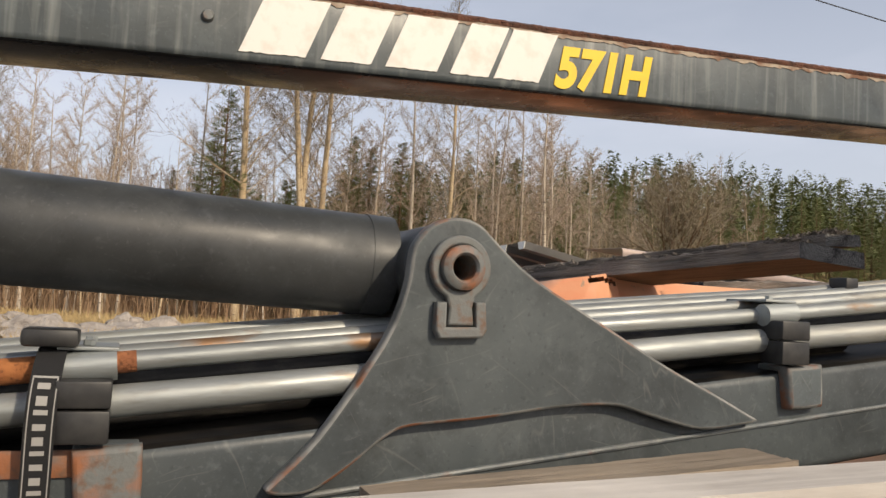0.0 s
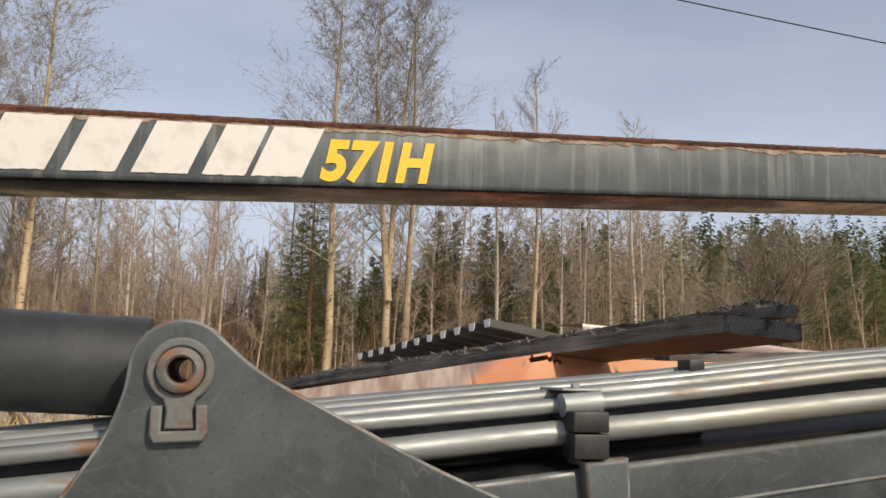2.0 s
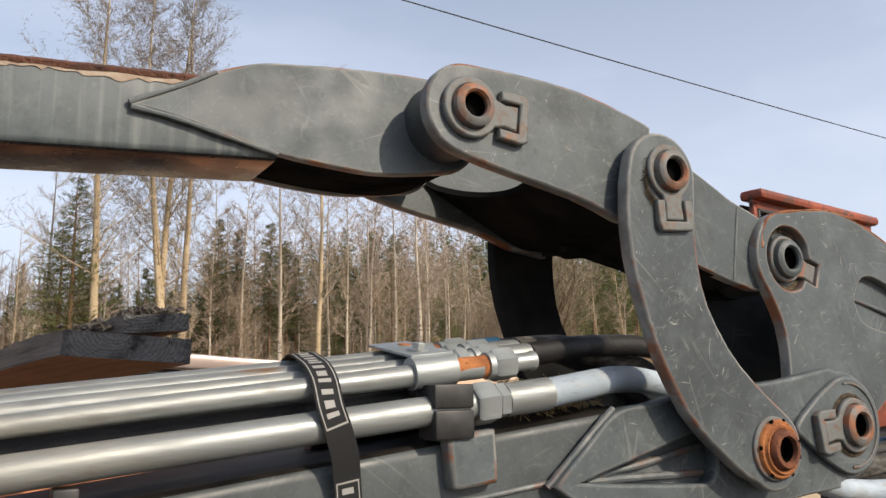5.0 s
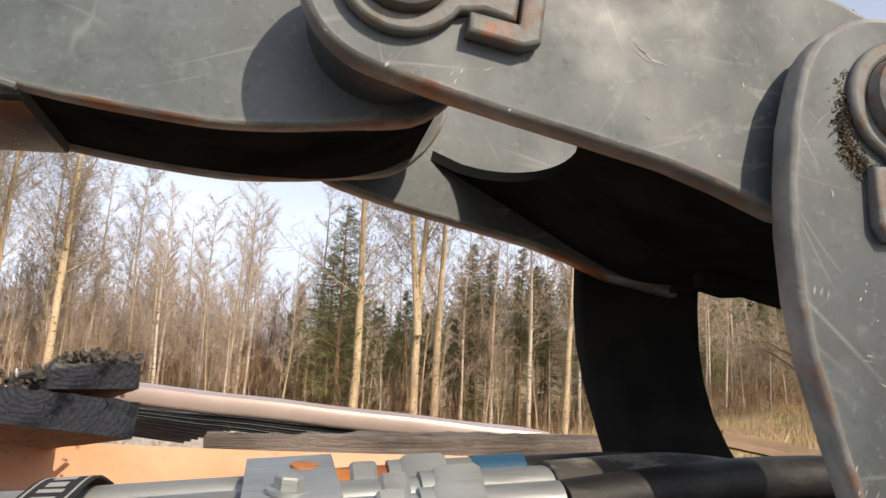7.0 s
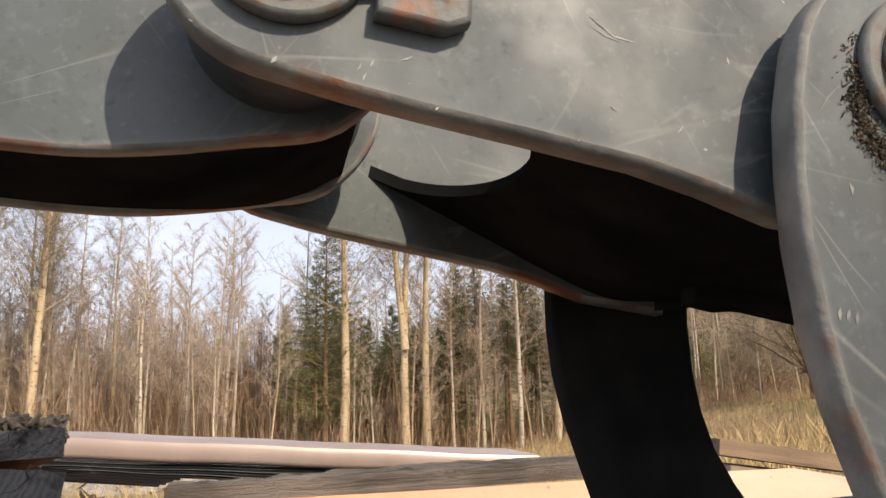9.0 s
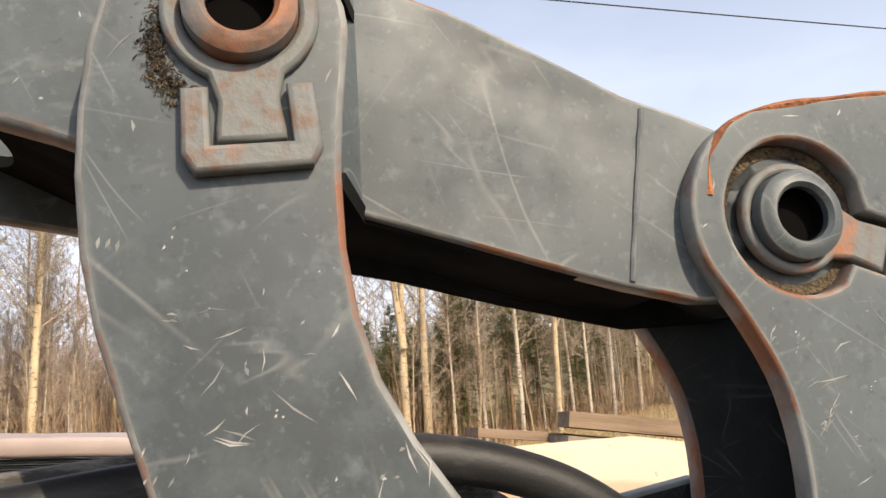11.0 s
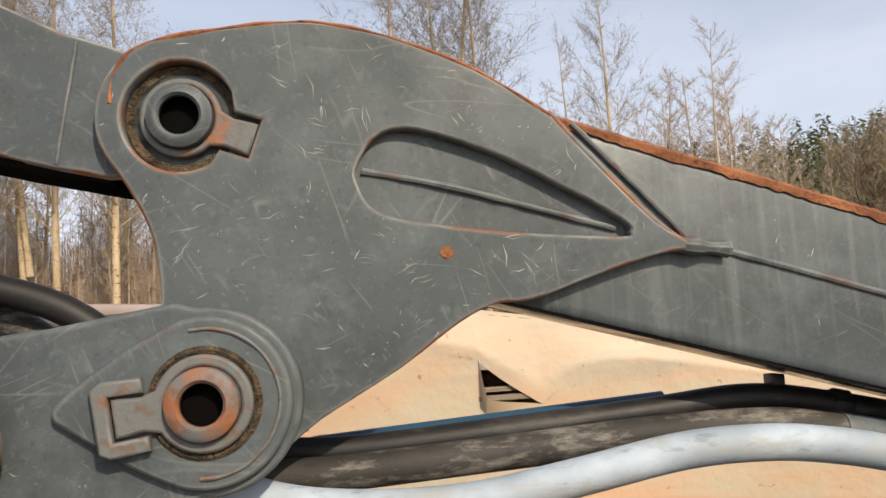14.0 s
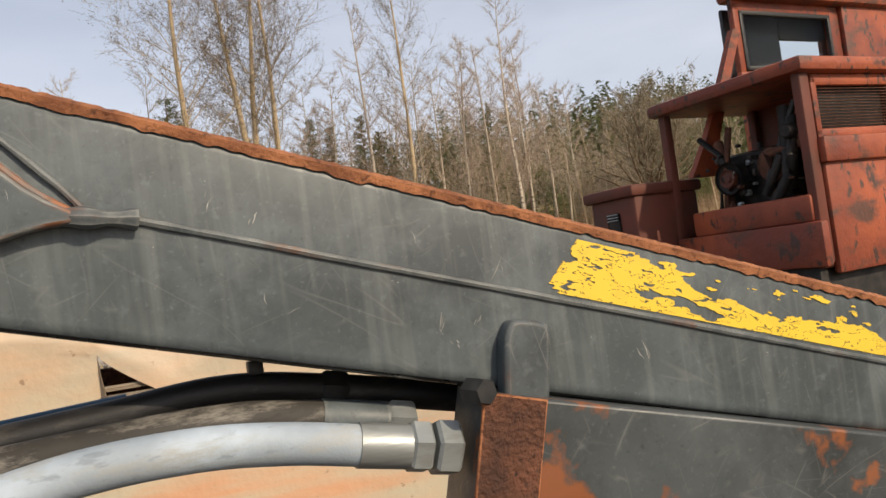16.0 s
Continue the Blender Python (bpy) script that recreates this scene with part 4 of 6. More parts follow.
# pin F with its big slotted nut
part("nut_washer", lathe(Fp[0] - 0.004, Fp[1] + 0.001, [(0.026, -0.1225), (0.026, -0.127), (0.0465, -0.127), (0.048, -0.1255), (0.048, -0.121)], 44), WASHER, crane, "pale grey washer behind the nut")
fpin = part("pin", lathe(*Fp, [(0.0190, -0.07), (0.0190, -0.143), (0.0205, -0.146), (0.0265, -0.1455), (0.0295, -0.142), (0.030, -0.136), (0.031, -0.133)], 44), RUST_BROWN, crane, "brown rusted hollow pin")
part("slotted_nut", lathe(*Fp, [(0.0305, -0.130), (0.0315, -0.136), (0.0355, -0.1375), (0.0365, -0.134), (0.038, -0.1325), (0.0418, -0.1325), (0.0442, -0.130), (0.045, -0.126), (0.045, -0.118)], 44), RUST_BRIGHT, fpin, "bright orange rusted slotted nut")
# small black blocks paint the shade of the nut's slots
for a in (12, 75, 112, 175, 236, 300, 342):
    c = turned([(0.0440, 0)], *Fp, a)[0]
    part("nut_slot_shade", box(-0.0022, -0.0010, -0.0028, 0.0022, 0.0010, 0.0028, 0.0005, pose(c[0], -0.1314, c[1], 0, -a, 0)), HOLE_SHADE, fpin)
part("bore", lathe(*Fp, [(0.0001, -0.1235), (0.0184, -0.1235), (0.0184, -0.139)], 24), HOLE_SHADE, fpin)

# ---- lift cylinder and its foot ----
Ax = [(-3.0, CY, 1.850), (-0.735, CY, 1.776)]
cyl = part("lift_cylinder", tube([Ax[0], (-2, CY, 1.8175), Ax[1]], 0.0705, 40, 2), BLACKISH, crane, "black painted hydraulic cylinder")
part("gland", tube([(-0.742, CY, 1.7765), (-0.705, CY, 1.775)], 0.0715, 40, 1), BLACKISH, cyl)
part("rod_eye", lathe(*A, [(0.03, -0.045), (0.058, -0.045), (0.062, -0.04), (0.062, 0.17), (0.058, 0.175), (0.03, 0.175)], 36), GREY_SHADED, cyl)
part("rod", tube([(-0.71, CY, 1.775), (-0.700, CY, 1.7745)], 0.05, 24, 1), GREY_SHADED, cyl)
foot = smooth_loop(arc(A[0], A[1], 0.066, 40, 165, 8) + [(-0.719, 1.744), (-0.738, 1.688), (-0.772, 1.630), (-0.823, 1.556), (-0.868, 1.510), (-0.880, 1.496), (-0.862, 1.490), (-0.825, 1.494), (-0.785, 1.518), (-0.735, 1.557), (-0.70, 1.570),
                    (-0.608, 1.578), (-0.50, 1.592), (-0.44, 1.596), (-0.389, 1.594), (-0.320, 1.576), (-0.244, 1.561), (-0.17, 1.568), (-0.142, 1.574), (-0.165, 1.586), (-0.230, 1.616), (-0.314, 1.653), (-0.403, 1.698), (-0.488, 1.741), (-0.551, 1.776)], 4)
eye_hole = arc(A[0], A[1], 0.027, 360, 0, 26)[:-1]
part("cylinder_foot", plate([foot, eye_hole], -0.077, -0.053, 0.004), (GREY_LOW, EDGE), crane, "tall flared grey steel bracket with rust at its rim")
part("cylinder_foot", plate([foot, eye_hole], 0.183, 0.207, 0.004), (GREY_SHADED, EDGE), crane)
pin_end(*A, -0.077, -88, ring=0.029, bore=0.0165, washer=0.042, raised=0.012, through=0.21)

# ---- inner boom (beam that runs off to the tractor side) ----
def iz_top(x):
    return 2.009 - 0.3345 * (x - 2.234)


def iz_bot(x):
    return 1.789 - 0.2905 * (x - 2.211)


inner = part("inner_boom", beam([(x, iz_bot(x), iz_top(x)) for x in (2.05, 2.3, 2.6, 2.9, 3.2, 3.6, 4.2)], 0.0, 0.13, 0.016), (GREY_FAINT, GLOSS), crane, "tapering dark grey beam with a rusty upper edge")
part("rust_crust", rough_strip(2.12, 4.2, iz_top, 0.0, 0.13, 0.014, 0.004, seed=5), RUST, inner, "thick orange rust on the upper edge")
weld([(2.27, -0.012, 1.885), (2.30, -0.013, 1.880), (2.335, -0.008, 1.876)], 0.011, inner)
weld([(2.33, -0.001, 1.8765), (2.42, -0.001, 1.848), (2.547, -0.001, 1.807), (2.766, -0.001, 1.738), (3.217, -0.001, 1.593), (3.7, -0.001, 1.44)], 0.0048, inner)
weld([(2.135, -0.016, 2.040), (2.181, -0.016, 1.985), (2.246, -0.014, 1.914), (2.283, -0.012, 1.886)], 0.005, inner, "weld with a rusty toe", rust_over_grey("rusty_weld_toe", 0.42, 0.6))
weld([(2.165, -0.003, 2.030), (2.205, -0.003, 1.986), (2.27, -0.003, 1.915), (2.29, -0.003, 1.89)], 0.004, inner)
scuffs(inner, [(2.3, 1.80), (4.0, 1.28), (4.0, 1.40), (2.3, 1.96)], -0.0004, 330, 12, (), -0.3)
# flaked yellow sticker between seam and upper edge
bm = bmesh.new()
NX, NZ = 420, 96
def sz(x, v):
    lo = line(x, 2.33, 1.8765, 3.217, 1.593) + 0.008
    hi = iz_top(x) - 0.018
    return lo + (hi - lo) * v
def kept(x, v):
    f = noise.noise((x * 14, v * 2.5, 1)) * 0.7 + noise.noise((x * 42, v * 8, 4)) * 0.55 + noise.noise((x * 110, v * 20, 8)) * 0.25
    edge = min((x - 2.742 - 0.05 * v) * 40, 1)
    torn = 0.46 - v * (0.62 + 0.40 * (x - 2.74) / 0.5) if x > 2.87 else 0.34 - 0.12 * v
    return edge > 0 and f + torn > 0.02 and abs(noise.noise((x * 34 + 3, v * 5, 12)) + 0.5 * noise.noise((x * 120, v * 17, 2))) > 0.022
for i in range(NX):
    for j in range(NZ):
        x0, x1 = 2.74 + 0.62 * i / NX, 2.74 + 0.62 * (i + 1) / NX
        v0, v1 = j / NZ, (j + 1) / NZ
        if kept((x0 + x1) / 2, (v0 + v1) / 2):
            bm.faces.new([bm.verts.new((x, -0.0012, sz(x, v))) for x, v in ((x0, v0), (x1, v0), (x1, v1), (x0, v1))])
bmesh.ops.remove_doubles(bm, verts=bm.verts, dist=1e-5)
part("flaked_sticker", bm, STICKER, inner, "remains of a yellow sticker")
# welded tab over the boom rest
tab = smooth_loop([(2.668, 1.640), (2.668, 1.640), (2.676, 1.70), (2.684, 1.722), (2.695, 1.728), (2.722, 1.722), (2.732, 1.712), (2.728, 1.68), (2.718, 1.626), (2.718, 1.626)], 3)
part("rest_tab", plate([tab], -0.024, 0.002, 0.005), (GREY, GREY), inner)
bx = [(2.606, 1.55), (2.636, 1.664), (3.9, 1.31), (3.9, 1.10), (2.55, 1.30)]
rb = part("boom_rest", plate([bx], -0.055, 0.03, 0.004, rim=False), painted_steel("rust_pocked_grey", (0.045, 0.049, 0.049), (0.075, 0.080, 0.078), scratches=0.3, rust=0.9), crane, "grey box with rust patches under the beam")
part("rust_face", plate([[(2.602, 1.545), (2.632, 1.666), (2.700, 1.646), (2.667, 1.52), (2.60, 1.30), (2.545, 1.30)]], -0.060, -0.0545, 0.002), (RUST_DARK, RUST), rb, "rusted end flange")
part("pedestal", box(2.75, -0.05, 0.0, 3.45, 0.18, 1.40, 0.01), GREY_SHADED, crane)
part("pedestal", box(-2.6, -0.05, 0.0, -2.2, 0.18, 1.30, 0.01), GREY_SHADED, crane)

# ---- pipes on the main boom ----
P1 = [(-3.0, 1.395), (-1.165, 1.583), (-0.775, 1.622), (-0.355, 1.670), (0.15, 1.718), (0.44, 1.750), (0.97, 1.802), (1.30, 1.834)]
P2 = [(-3.0, 1.42), (-1.057, 1.637), (-0.745, 1.671), (-0.395, 1.709), (-0.09, 1.736), (0.124, 1.760), (0.445, 1.799), (0.975, 1.850), (1.30, 1.880)]


def along(poly, x):
    for (a, za), (b, zb) in zip(poly, poly[1:]):
        if x <= b:
            break
    return za + (zb - za) * (x - a) / (b - a)


def p1z(x):
    return along(P1, x)


def p2z(x):
    return along(P2, x)


pipes = [(-0.058, 0.0190, p1z, 0.0, 0.0, 1.03), (-0.042, 0.0152, p2z, 0.0, -0.0035, 1.05), (-0.006, 0.0145, p2z, 0.008, 0.001, 1.05), (0.030, 0.0145, p2z, 0.015, 0.003, 1.05), (0.066, 0.0130, p2z, 0.021, 0.003, 1.05)]
for i, (y, r, zf, dz, lift, xe) in enumerate(pipes):
    # the four upper pipes run a little apart from one another before they meet in the end bracket
    pts = [(x, y + (0.028 if i == 0 else 0.022) * min(1, max(0, (0.35 - x) / 0.55)), zf(x) + dz + lift * min(1, max(0, (0.93 - x) / 0.4)) * min(1, max(-0.4, (x + 0.55) / 0.4)) + 0.0012 * math.sin(x * 3 + i)) for x in (-3.0, -2.0, -1.4, -1.0, -0.6, -0.2, 0.1, 0.45, 0.8, xe)]
    thin = r if i == 0 else 0.0120
    part("steel_pipe", tube(pts, [thin] * 8 + [(thin + r) / 2, r], 22, 5), ZINC, crane, "galvanised hydraulic pipe")
# hoses added only to keep the gap between the pipes dark
for y, up, r in ((0.000, 0.016, 0.016), (0.040, 0.022, 0.017)):
    part("filler_hose", tube([(x, y + 0.02 * min(1, max(0, (0.35 - x) / 0.55)), p1z(x) + up + 0.003 * math.sin(x * 5 + y * 60)) for x in (-3.0, -2.0, -1.2, -0.6, 0.0, 0.5, 0.9, 1.0)], r, 12, 6), RUBBER, crane, "added black hose that darkens the gap between the pipes")
# more added hoses, which block the bright view under the pipes
for y, r, xs in ((0.085, 0.022, (-3.0, -2.0, -1.2, -0.6, 0.0, 0.2)), (0.135, 0.024, (-3.0, -2.0, -1.2, -0.6, 0.0, 0.2)), (0.10, 0.026, (0.86, 0.95, 1.05, 1.15, 1.30))):
    part("filler_hose", tube([(x, y + 0.006 * math.sin(x * 4 + y * 40), mz_top(x) + r - 0.002) for x in xs], r, 14, 6), RUBBER, crane, "added black hose that darkens the gap over the boom")
part("return_hose", tube([(-3, 0.11, 1.43), (-1.2, 0.12, 1.625), (-0.9, 0.12, 1.655), (-0.6, 0.13, 1.68), (-0.3, 0.14, 1.70)], 0.012, 12, 6), RUBBER, crane)


RUSTED_TAB = rust_over_grey("rust_stained_tab", 0.48, 0.66)


def pipe_clamp(x0, w=0.056, saddle=True):
    z = p1z(x0 + w / 2)
    c = part("pipe_clamp", box(x0, -0.083, z - 0.037, x0 + w, -0.035, z - 0.001, 0.003), PLASTIC, crane, "black plastic pipe clamp")
    part("clamp_half", box(x0 - 0.001, -0.0835, z + 0.001, x0 + w, -0.035, z + 0.031, 0.003), PLASTIC, c)
    zt = p2z(x0 + w / 2)
    if saddle:
        part("saddle_plate", box(x0 - 0.004, -0.050, zt + 0.0185, x0 + w + 0.004, 0.085, zt + 0.0225, 0.001), ZINC_DULL, c, "zinc plated saddle")
        part("saddle_lip", tube([(x0 - 0.003, -0.042, p2z(x0)), (x0 + w + 0.003, -0.042, p2z(x0 + w))], 0.0175, 20, 1), ZINC_DULL, c)
        for yy in (-0.024, 0.048):
            part("clamp_bolt", hexnut((x0 + w / 2, yy, zt + 0.0225), (0, 0.01, 1), 0.007, 0.007), ZINC_DULL, c)
    part("saddle_block", box(x0, -0.046, zt - 0.045, x0 + w, 0.082, zt - 0.0165, 0.002), PLASTIC, c)
    zb = mz_top(x0 + 0.05)
    bm = plate([smooth_loop([(x0 + 0.02, zb + 0.004), (x0 + 0.02, zb + 0.004), (x0 + 0.092, zb + 0.010), (x0 + 0.092, zb + 0.010), (x0 + 0.094, zb - 0.05), (x0 + 0.085, zb - 0.058), (x0 + 0.036, zb - 0.062), (x0 + 0.026, zb - 0.055)], 3)], -0.076, -0.050, 0.006)
    part("clamp_tab", bm, (RUSTED_TAB, RUSTED_TAB) if x0 < -1 else (GREY, EDGE), c)
    part("clamp_tab", box(x0 + 0.02, -0.06, zb - 0.004, x0 + 0.09, -0.01, zb + 0.006, 0.003), GREY, c)
    return c


for x0, sd in ((-1.110, True), (-0.102, True), (0.960, False)):
    pipe_clamp(x0, saddle=sd)
part("union", tube([(-1.175, -0.020, p2z(-1.175)), (-1.122, -0.020, p2z(-1.122))], 0.0150, 18, 1), RUST_BRIGHT, crane, "rusty pipe union")
part("union", tube([(-1.078, -0.020, p2z(-1.078)), (-1.030, -0.020, p2z(-1.030))], 0.0128, 18, 1), RUST, crane, "rusty pipe union")
part("pipe_plate", box(-1.17, -0.060, 1.515, -1.045, -0.0545, 1.545, 0.002), rust_over_grey("rust_smeared_paint", 0.40, 0.60), crane, "rust smeared steel pad")
part("hose_bolt", hexnut((-0.895, 0.12, 1.662), (0, 0, 1), 0.011, 0.030), PLASTIC, crane)
part("pipe_spacer", box(0.16, 0.03, 1.788, 0.19, 0.07, 1.812, 0.003), PLASTIC, crane)
part("pipe_spacer", box(0.54, -0.066, 1.712, 0.565, -0.03, 1.74, 0.003), PLASTIC, crane)
# wide zinc end bracket with its bolt, unions and nuts
zt = p2z(0.99)
tilt = Matrix.Translation((0.99, -0.046, zt + 0.02)) @ Matrix.Rotation(-0.095, 4, 'Y') @ Matrix.Rotation(0.16, 4, 'X') @ Matrix.Translation((-0.99, 0.046, -zt - 0.02))
brk = part("end_bracket", box(0.946, -0.046, zt + 0.0205, 1.008, 0.085, zt + 0.0245, 0.001, tilt), ZINC_DULL, crane, "zinc end bracket with a bolt")
part("bracket_lip", tube([(0.946, -0.042, p2z(0.946) + 0.001), (1.008, -0.042, p2z(1.008) + 0.001)], 0.0212, 20, 1), ZINC_DULL, brk)
part("bracket_bolt", hexnut((0.974, -0.012, zt + 0.0290), (0.05, -0.16, 1), 0.0095, 0.010), ZINC_DULL, brk)
part("bolt_washer", tube([(0.974, -0.012, zt + 0.0280), (0.974, -0.0124, zt + 0.0307)], 0.014, 18, 1), ZINC_DULL, brk)
part("bolt_hole_rust", tube([(0.985, 0.050, zt + 0.0380), (0.985, 0.0496, zt + 0.0408)], 0.010, 14, 1), RUST_BRIGHT, brk)
for i, (y, r, zf, dz, lift, xe) in enumerate(pipes[1:]):
    def at(x):
        return Vector((x, y, p2z(x) + dz))
    d = at(1.1) - at(1.0)
    o = (0.0, 0.0, 0.006, -0.012)[i]
    part("union", tube([at(1.008), at(1.068 + o)], 0.0152, 18, 1), RUST_BRIGHT if i in (0, 3) else ZINC_DULL, crane, "pipe union, partly rusty")
    if i:
        part("union_nut", hexnut(at(1.031 + o), d, 0.0195, 0.020), ZINC_DULL, crane)
    part("union_collar", tube([at(1.059 + o), at(1.068 + o)], 0.0185, 18, 1), ZINC_DULL, crane)
    part("union_nut", hexnut(at(1.068 + o), d, 0.0225, 0.034), ZINC_DULL, crane)
    if i == 0:
        part("end_stub", tube([at(1.100), at(1.132), at(1.136), at(1.139)], [0.0125, 0.0125, 0.0140, 0.0138], 18, 1), ZINC, crane)
    else:
        part("ferrule", tube([at(1.101 + o), at(1.155 + o)], 0.0172, 18, 1), ZINC, crane)
BLUE = Mat("blue_tape", 0.5).color((0.02, 0.075, 0.14)).m
part("tape_band", tube([(1.11, 0.066, p2z(1.11) + 0.021), (1.15, 0.066, p2z(1.15) + 0.021)], 0.0180, 18, 1), BLUE, crane)

# ---- hoses ----
part("hydraulic_hose", tube([(1.155, -0.006, 1.8745), (1.26, 0.02, 1.887), (1.36, 0.06, 1.893), (1.45, 0.075, 1.893), (1.53, 0.082, 1.876), (1.60, 0.085, 1.842), (1.68, 0.09, 1.77), (1.77, 0.10, 1.690), (1.86, 0.10, 1.670), (2.06, 0.10, 1.676), (2.27, 0.10, 1.687), (2.40, 0.10, 1.694), (2.52, 0.10, 1.674), (2.72, 0.10, 1.625)], 0.0175, 16, 8), RUBBER, crane, "black rubber hydraulic hose")
part("hydraulic_hose", tube([(1.155, 0.030, 1.8815), (1.28, 0.07, 1.889), (1.40, 0.11, 1.876), (1.50, 0.12, 1.85), (1.62, 0.10, 1.76), (1.74, 0.07, 1.668), (1.84, 0.06, 1.651), (2.055, 0.06, 1.657), (2.258, 0.06, 1.666), (2.40, 0.06, 1.665), (2.50, 0.06, 1.650)], 0.0205, 16, 8), RUBBER_WORN, crane, "scuffed black hydraulic hose")
part("hydraulic_hose", tube([(1.145, 0.066, 1.8870), (1.28, 0.11, 1.890), (1.40, 0.16, 1.862), (1.50, 0.17, 1.82), (1.60, 0.15, 1.74)], 0.016, 14, 8), RUBBER, crane, "black rubber hydraulic hose")
part("hose_sleeve", tube([(2.30, 0.14, 1.694), (2.10, 0.14, 1.684), (1.85, 0.13, 1.673)], 0.012, 12, 6), BLUE, crane)
P1d = Vector((1, 0, 0.0975))
part("hose_nut", hexnut((1.026, -0.058, p1z(1.026)), P1d, 0.029, 0.034), ZINC_DULL, crane)
part("hose_nut", hexnut((1.060, -0.058, p1z(1.060)), P1d, 0.024, 0.018), ZINC_DULL, crane)
part("ferrule", tube([(1.076, -0.058, p1z(1.076)), (1.150, -0.056, p1z(1.150))], 0.0225, 22, 1), ZINC, crane, "crimped steel ferrule")
white = part("hydraulic_hose", tube([(1.145, -0.056, 1.8190), (1.22, -0.048, 1.829), (1.31, -0.012, 1.837), (1.40, 0.02, 1.834), (1.50, 0.03, 1.812), (1.60, 0.03, 1.76), (1.70, 0.015, 1.692), (1.80, -0.005, 1.644), (1.90, -0.015, 1.626), (2.02, -0.02, 1.624), (2.14, -0.02, 1.640), (2.26, -0.02, 1.658), (2.36, -0.02, 1.6585), (2.44, -0.02, 1.648), (2.512, -0.02, 1.632)], 0.0205, 20, 8), WHITE_HOSE, crane, "hydraulic hose in a pale blue plastic sleeve")
hd = Vector((0.97, 0, -0.225))
hp = Vector((2.508, -0.02, 1.633))
part("ferrule", tube([hp, hp + hd * 0.052], 0.0222, 22, 1), ZINC, crane, "crimped steel ferrule")
part("hose_nut", hexnut(hp + hd * 0.052, hd, 0.0265, 0.022), ZINC_DULL, crane)
part("hose_nut", hexnut(hp + hd * 0.078, hd, 0.029, 0.026), ZINC_DULL, crane)
part("ferrule", tube([(2.49, 0.06, 1.652), (2.56, 0.06, 1.636)], 0.0215, 18, 1), GREY, crane)
part("hose_clip", box(2.425, 0.086, 1.707, 2.441, 0.112, 1.721, 0.002), PLASTIC, crane)
part("hose_nut", hexnut((2.56, 0.06, 1.636), hd, 0.024, 0.03), ZINC_DULL, crane)
part("hose_nut", hexnut((2.50, 0.10, 1.678), hd, 0.022, 0.03), PLASTIC, crane)
part("hose_bolt", hexnut((2.622, -0.045, 1.668), (0.25, -1, 0), 0.014, 0.03), PLASTIC, crane)
# dry grass caught between pipes and fork
bm = bmesh.new()
for i in range(260):
    p = Vector((random.uniform(1.12, 1.30), random.uniform(-0.02, 0.10), random.uniform(1.79, 1.835)))
    d = Vector((random.gauss(0, 1), random.gauss(0, 1), random.gauss(0, 0.5))).normalized() * random.uniform(0.01, 0.035)
    tube([p - d, p + Vector((0, 0, 0.004)), p + d], 0.0007, 3, 1, bm, False)
tagged(part("caught_grass", bm, STRAW, crane), kind="stuff")


# ---- webbing straps round pipes and boom ----
def strap(pts, width, name_label, bars):
    """A flat band along pts (x, y, z); bars are (start, end) stretches of the printed frame."""
    st = thing("webbing_strap", pts[-1], name_label, "strap", "straps round the boom")
    path = catmull(pts, 48)
    cum = [0]
    for a, b in zip(path, path[1:]):
        cum.append(cum[-1] + (b - a).length)
    frames = []
    for i, p in enumerate(path):
        d = (path[min(i + 1, len(path) - 1)] - path[max(i - 1, 0)]).normalized()
        side = Vector((1, 0, 0.10)) - d * d.dot(Vector((1, 0, 0.10)))
        side.normalize()
        nrm = d.cross(side)
        frames.append((p, side, nrm))
    def ribbon(u0, u1, s0, s1, lift, thick):
        b = bmesh.new()
        last = None
        for (p, side, nrm), c in zip(frames, cum):
            if not u0 <= c <= u1:
                continue
            o = p + nrm * lift
            ring = [b.verts.new(o + side * (width * s) + nrm * t) for s, t in ((s0, 0), (s1, 0), (s1, thick), (s0, thick))]
            if last:
                for k in range(4):
                    b.faces.new((last[k], last[(k + 1) % 4], ring[(k + 1) % 4], ring[k]))
            else:
                b.faces.new(ring)
            last = ring
        if last:
            b.faces.new(list(reversed(last)))
        bmesh.ops.recalc_face_normals(b, faces=b.faces)
        return b
    part("band", ribbon(0, 9, -0.5, 0.5, 0, 0.0016), WEB_BLACK, st)
    for u0, u1 in bars:
        for s0 in (-0.42, 0.38):
            part("printed_line", ribbon(u0, u1, s0, s0 + 0.04, 0.0014, 0.0006), WEB_WHITE, st)
        for v in (u0, u1 - 0.003):
            part("printed_line", ribbon(v, v + 0.003, -0.42, 0.42, 0.0014, 0.0006), WEB_WHITE, st)
        n = max(2, int((u1 - u0) / 0.0145))
        for k in range(n):
            a = u0 + 0.006 + (u1 - u0 - 0.012) * (k + 0.15) / n
            part("printed_bar", ribbon(a, a + (u1 - u0) / n * (0.50, 0.66, 0.40)[k % 3], (-0.22, -0.20, -0.24)[k % 3], (0.20, 0.16, 0.22)[k % 3], 0.0014, 0.0005), WEB_WHITE, st)
    return st


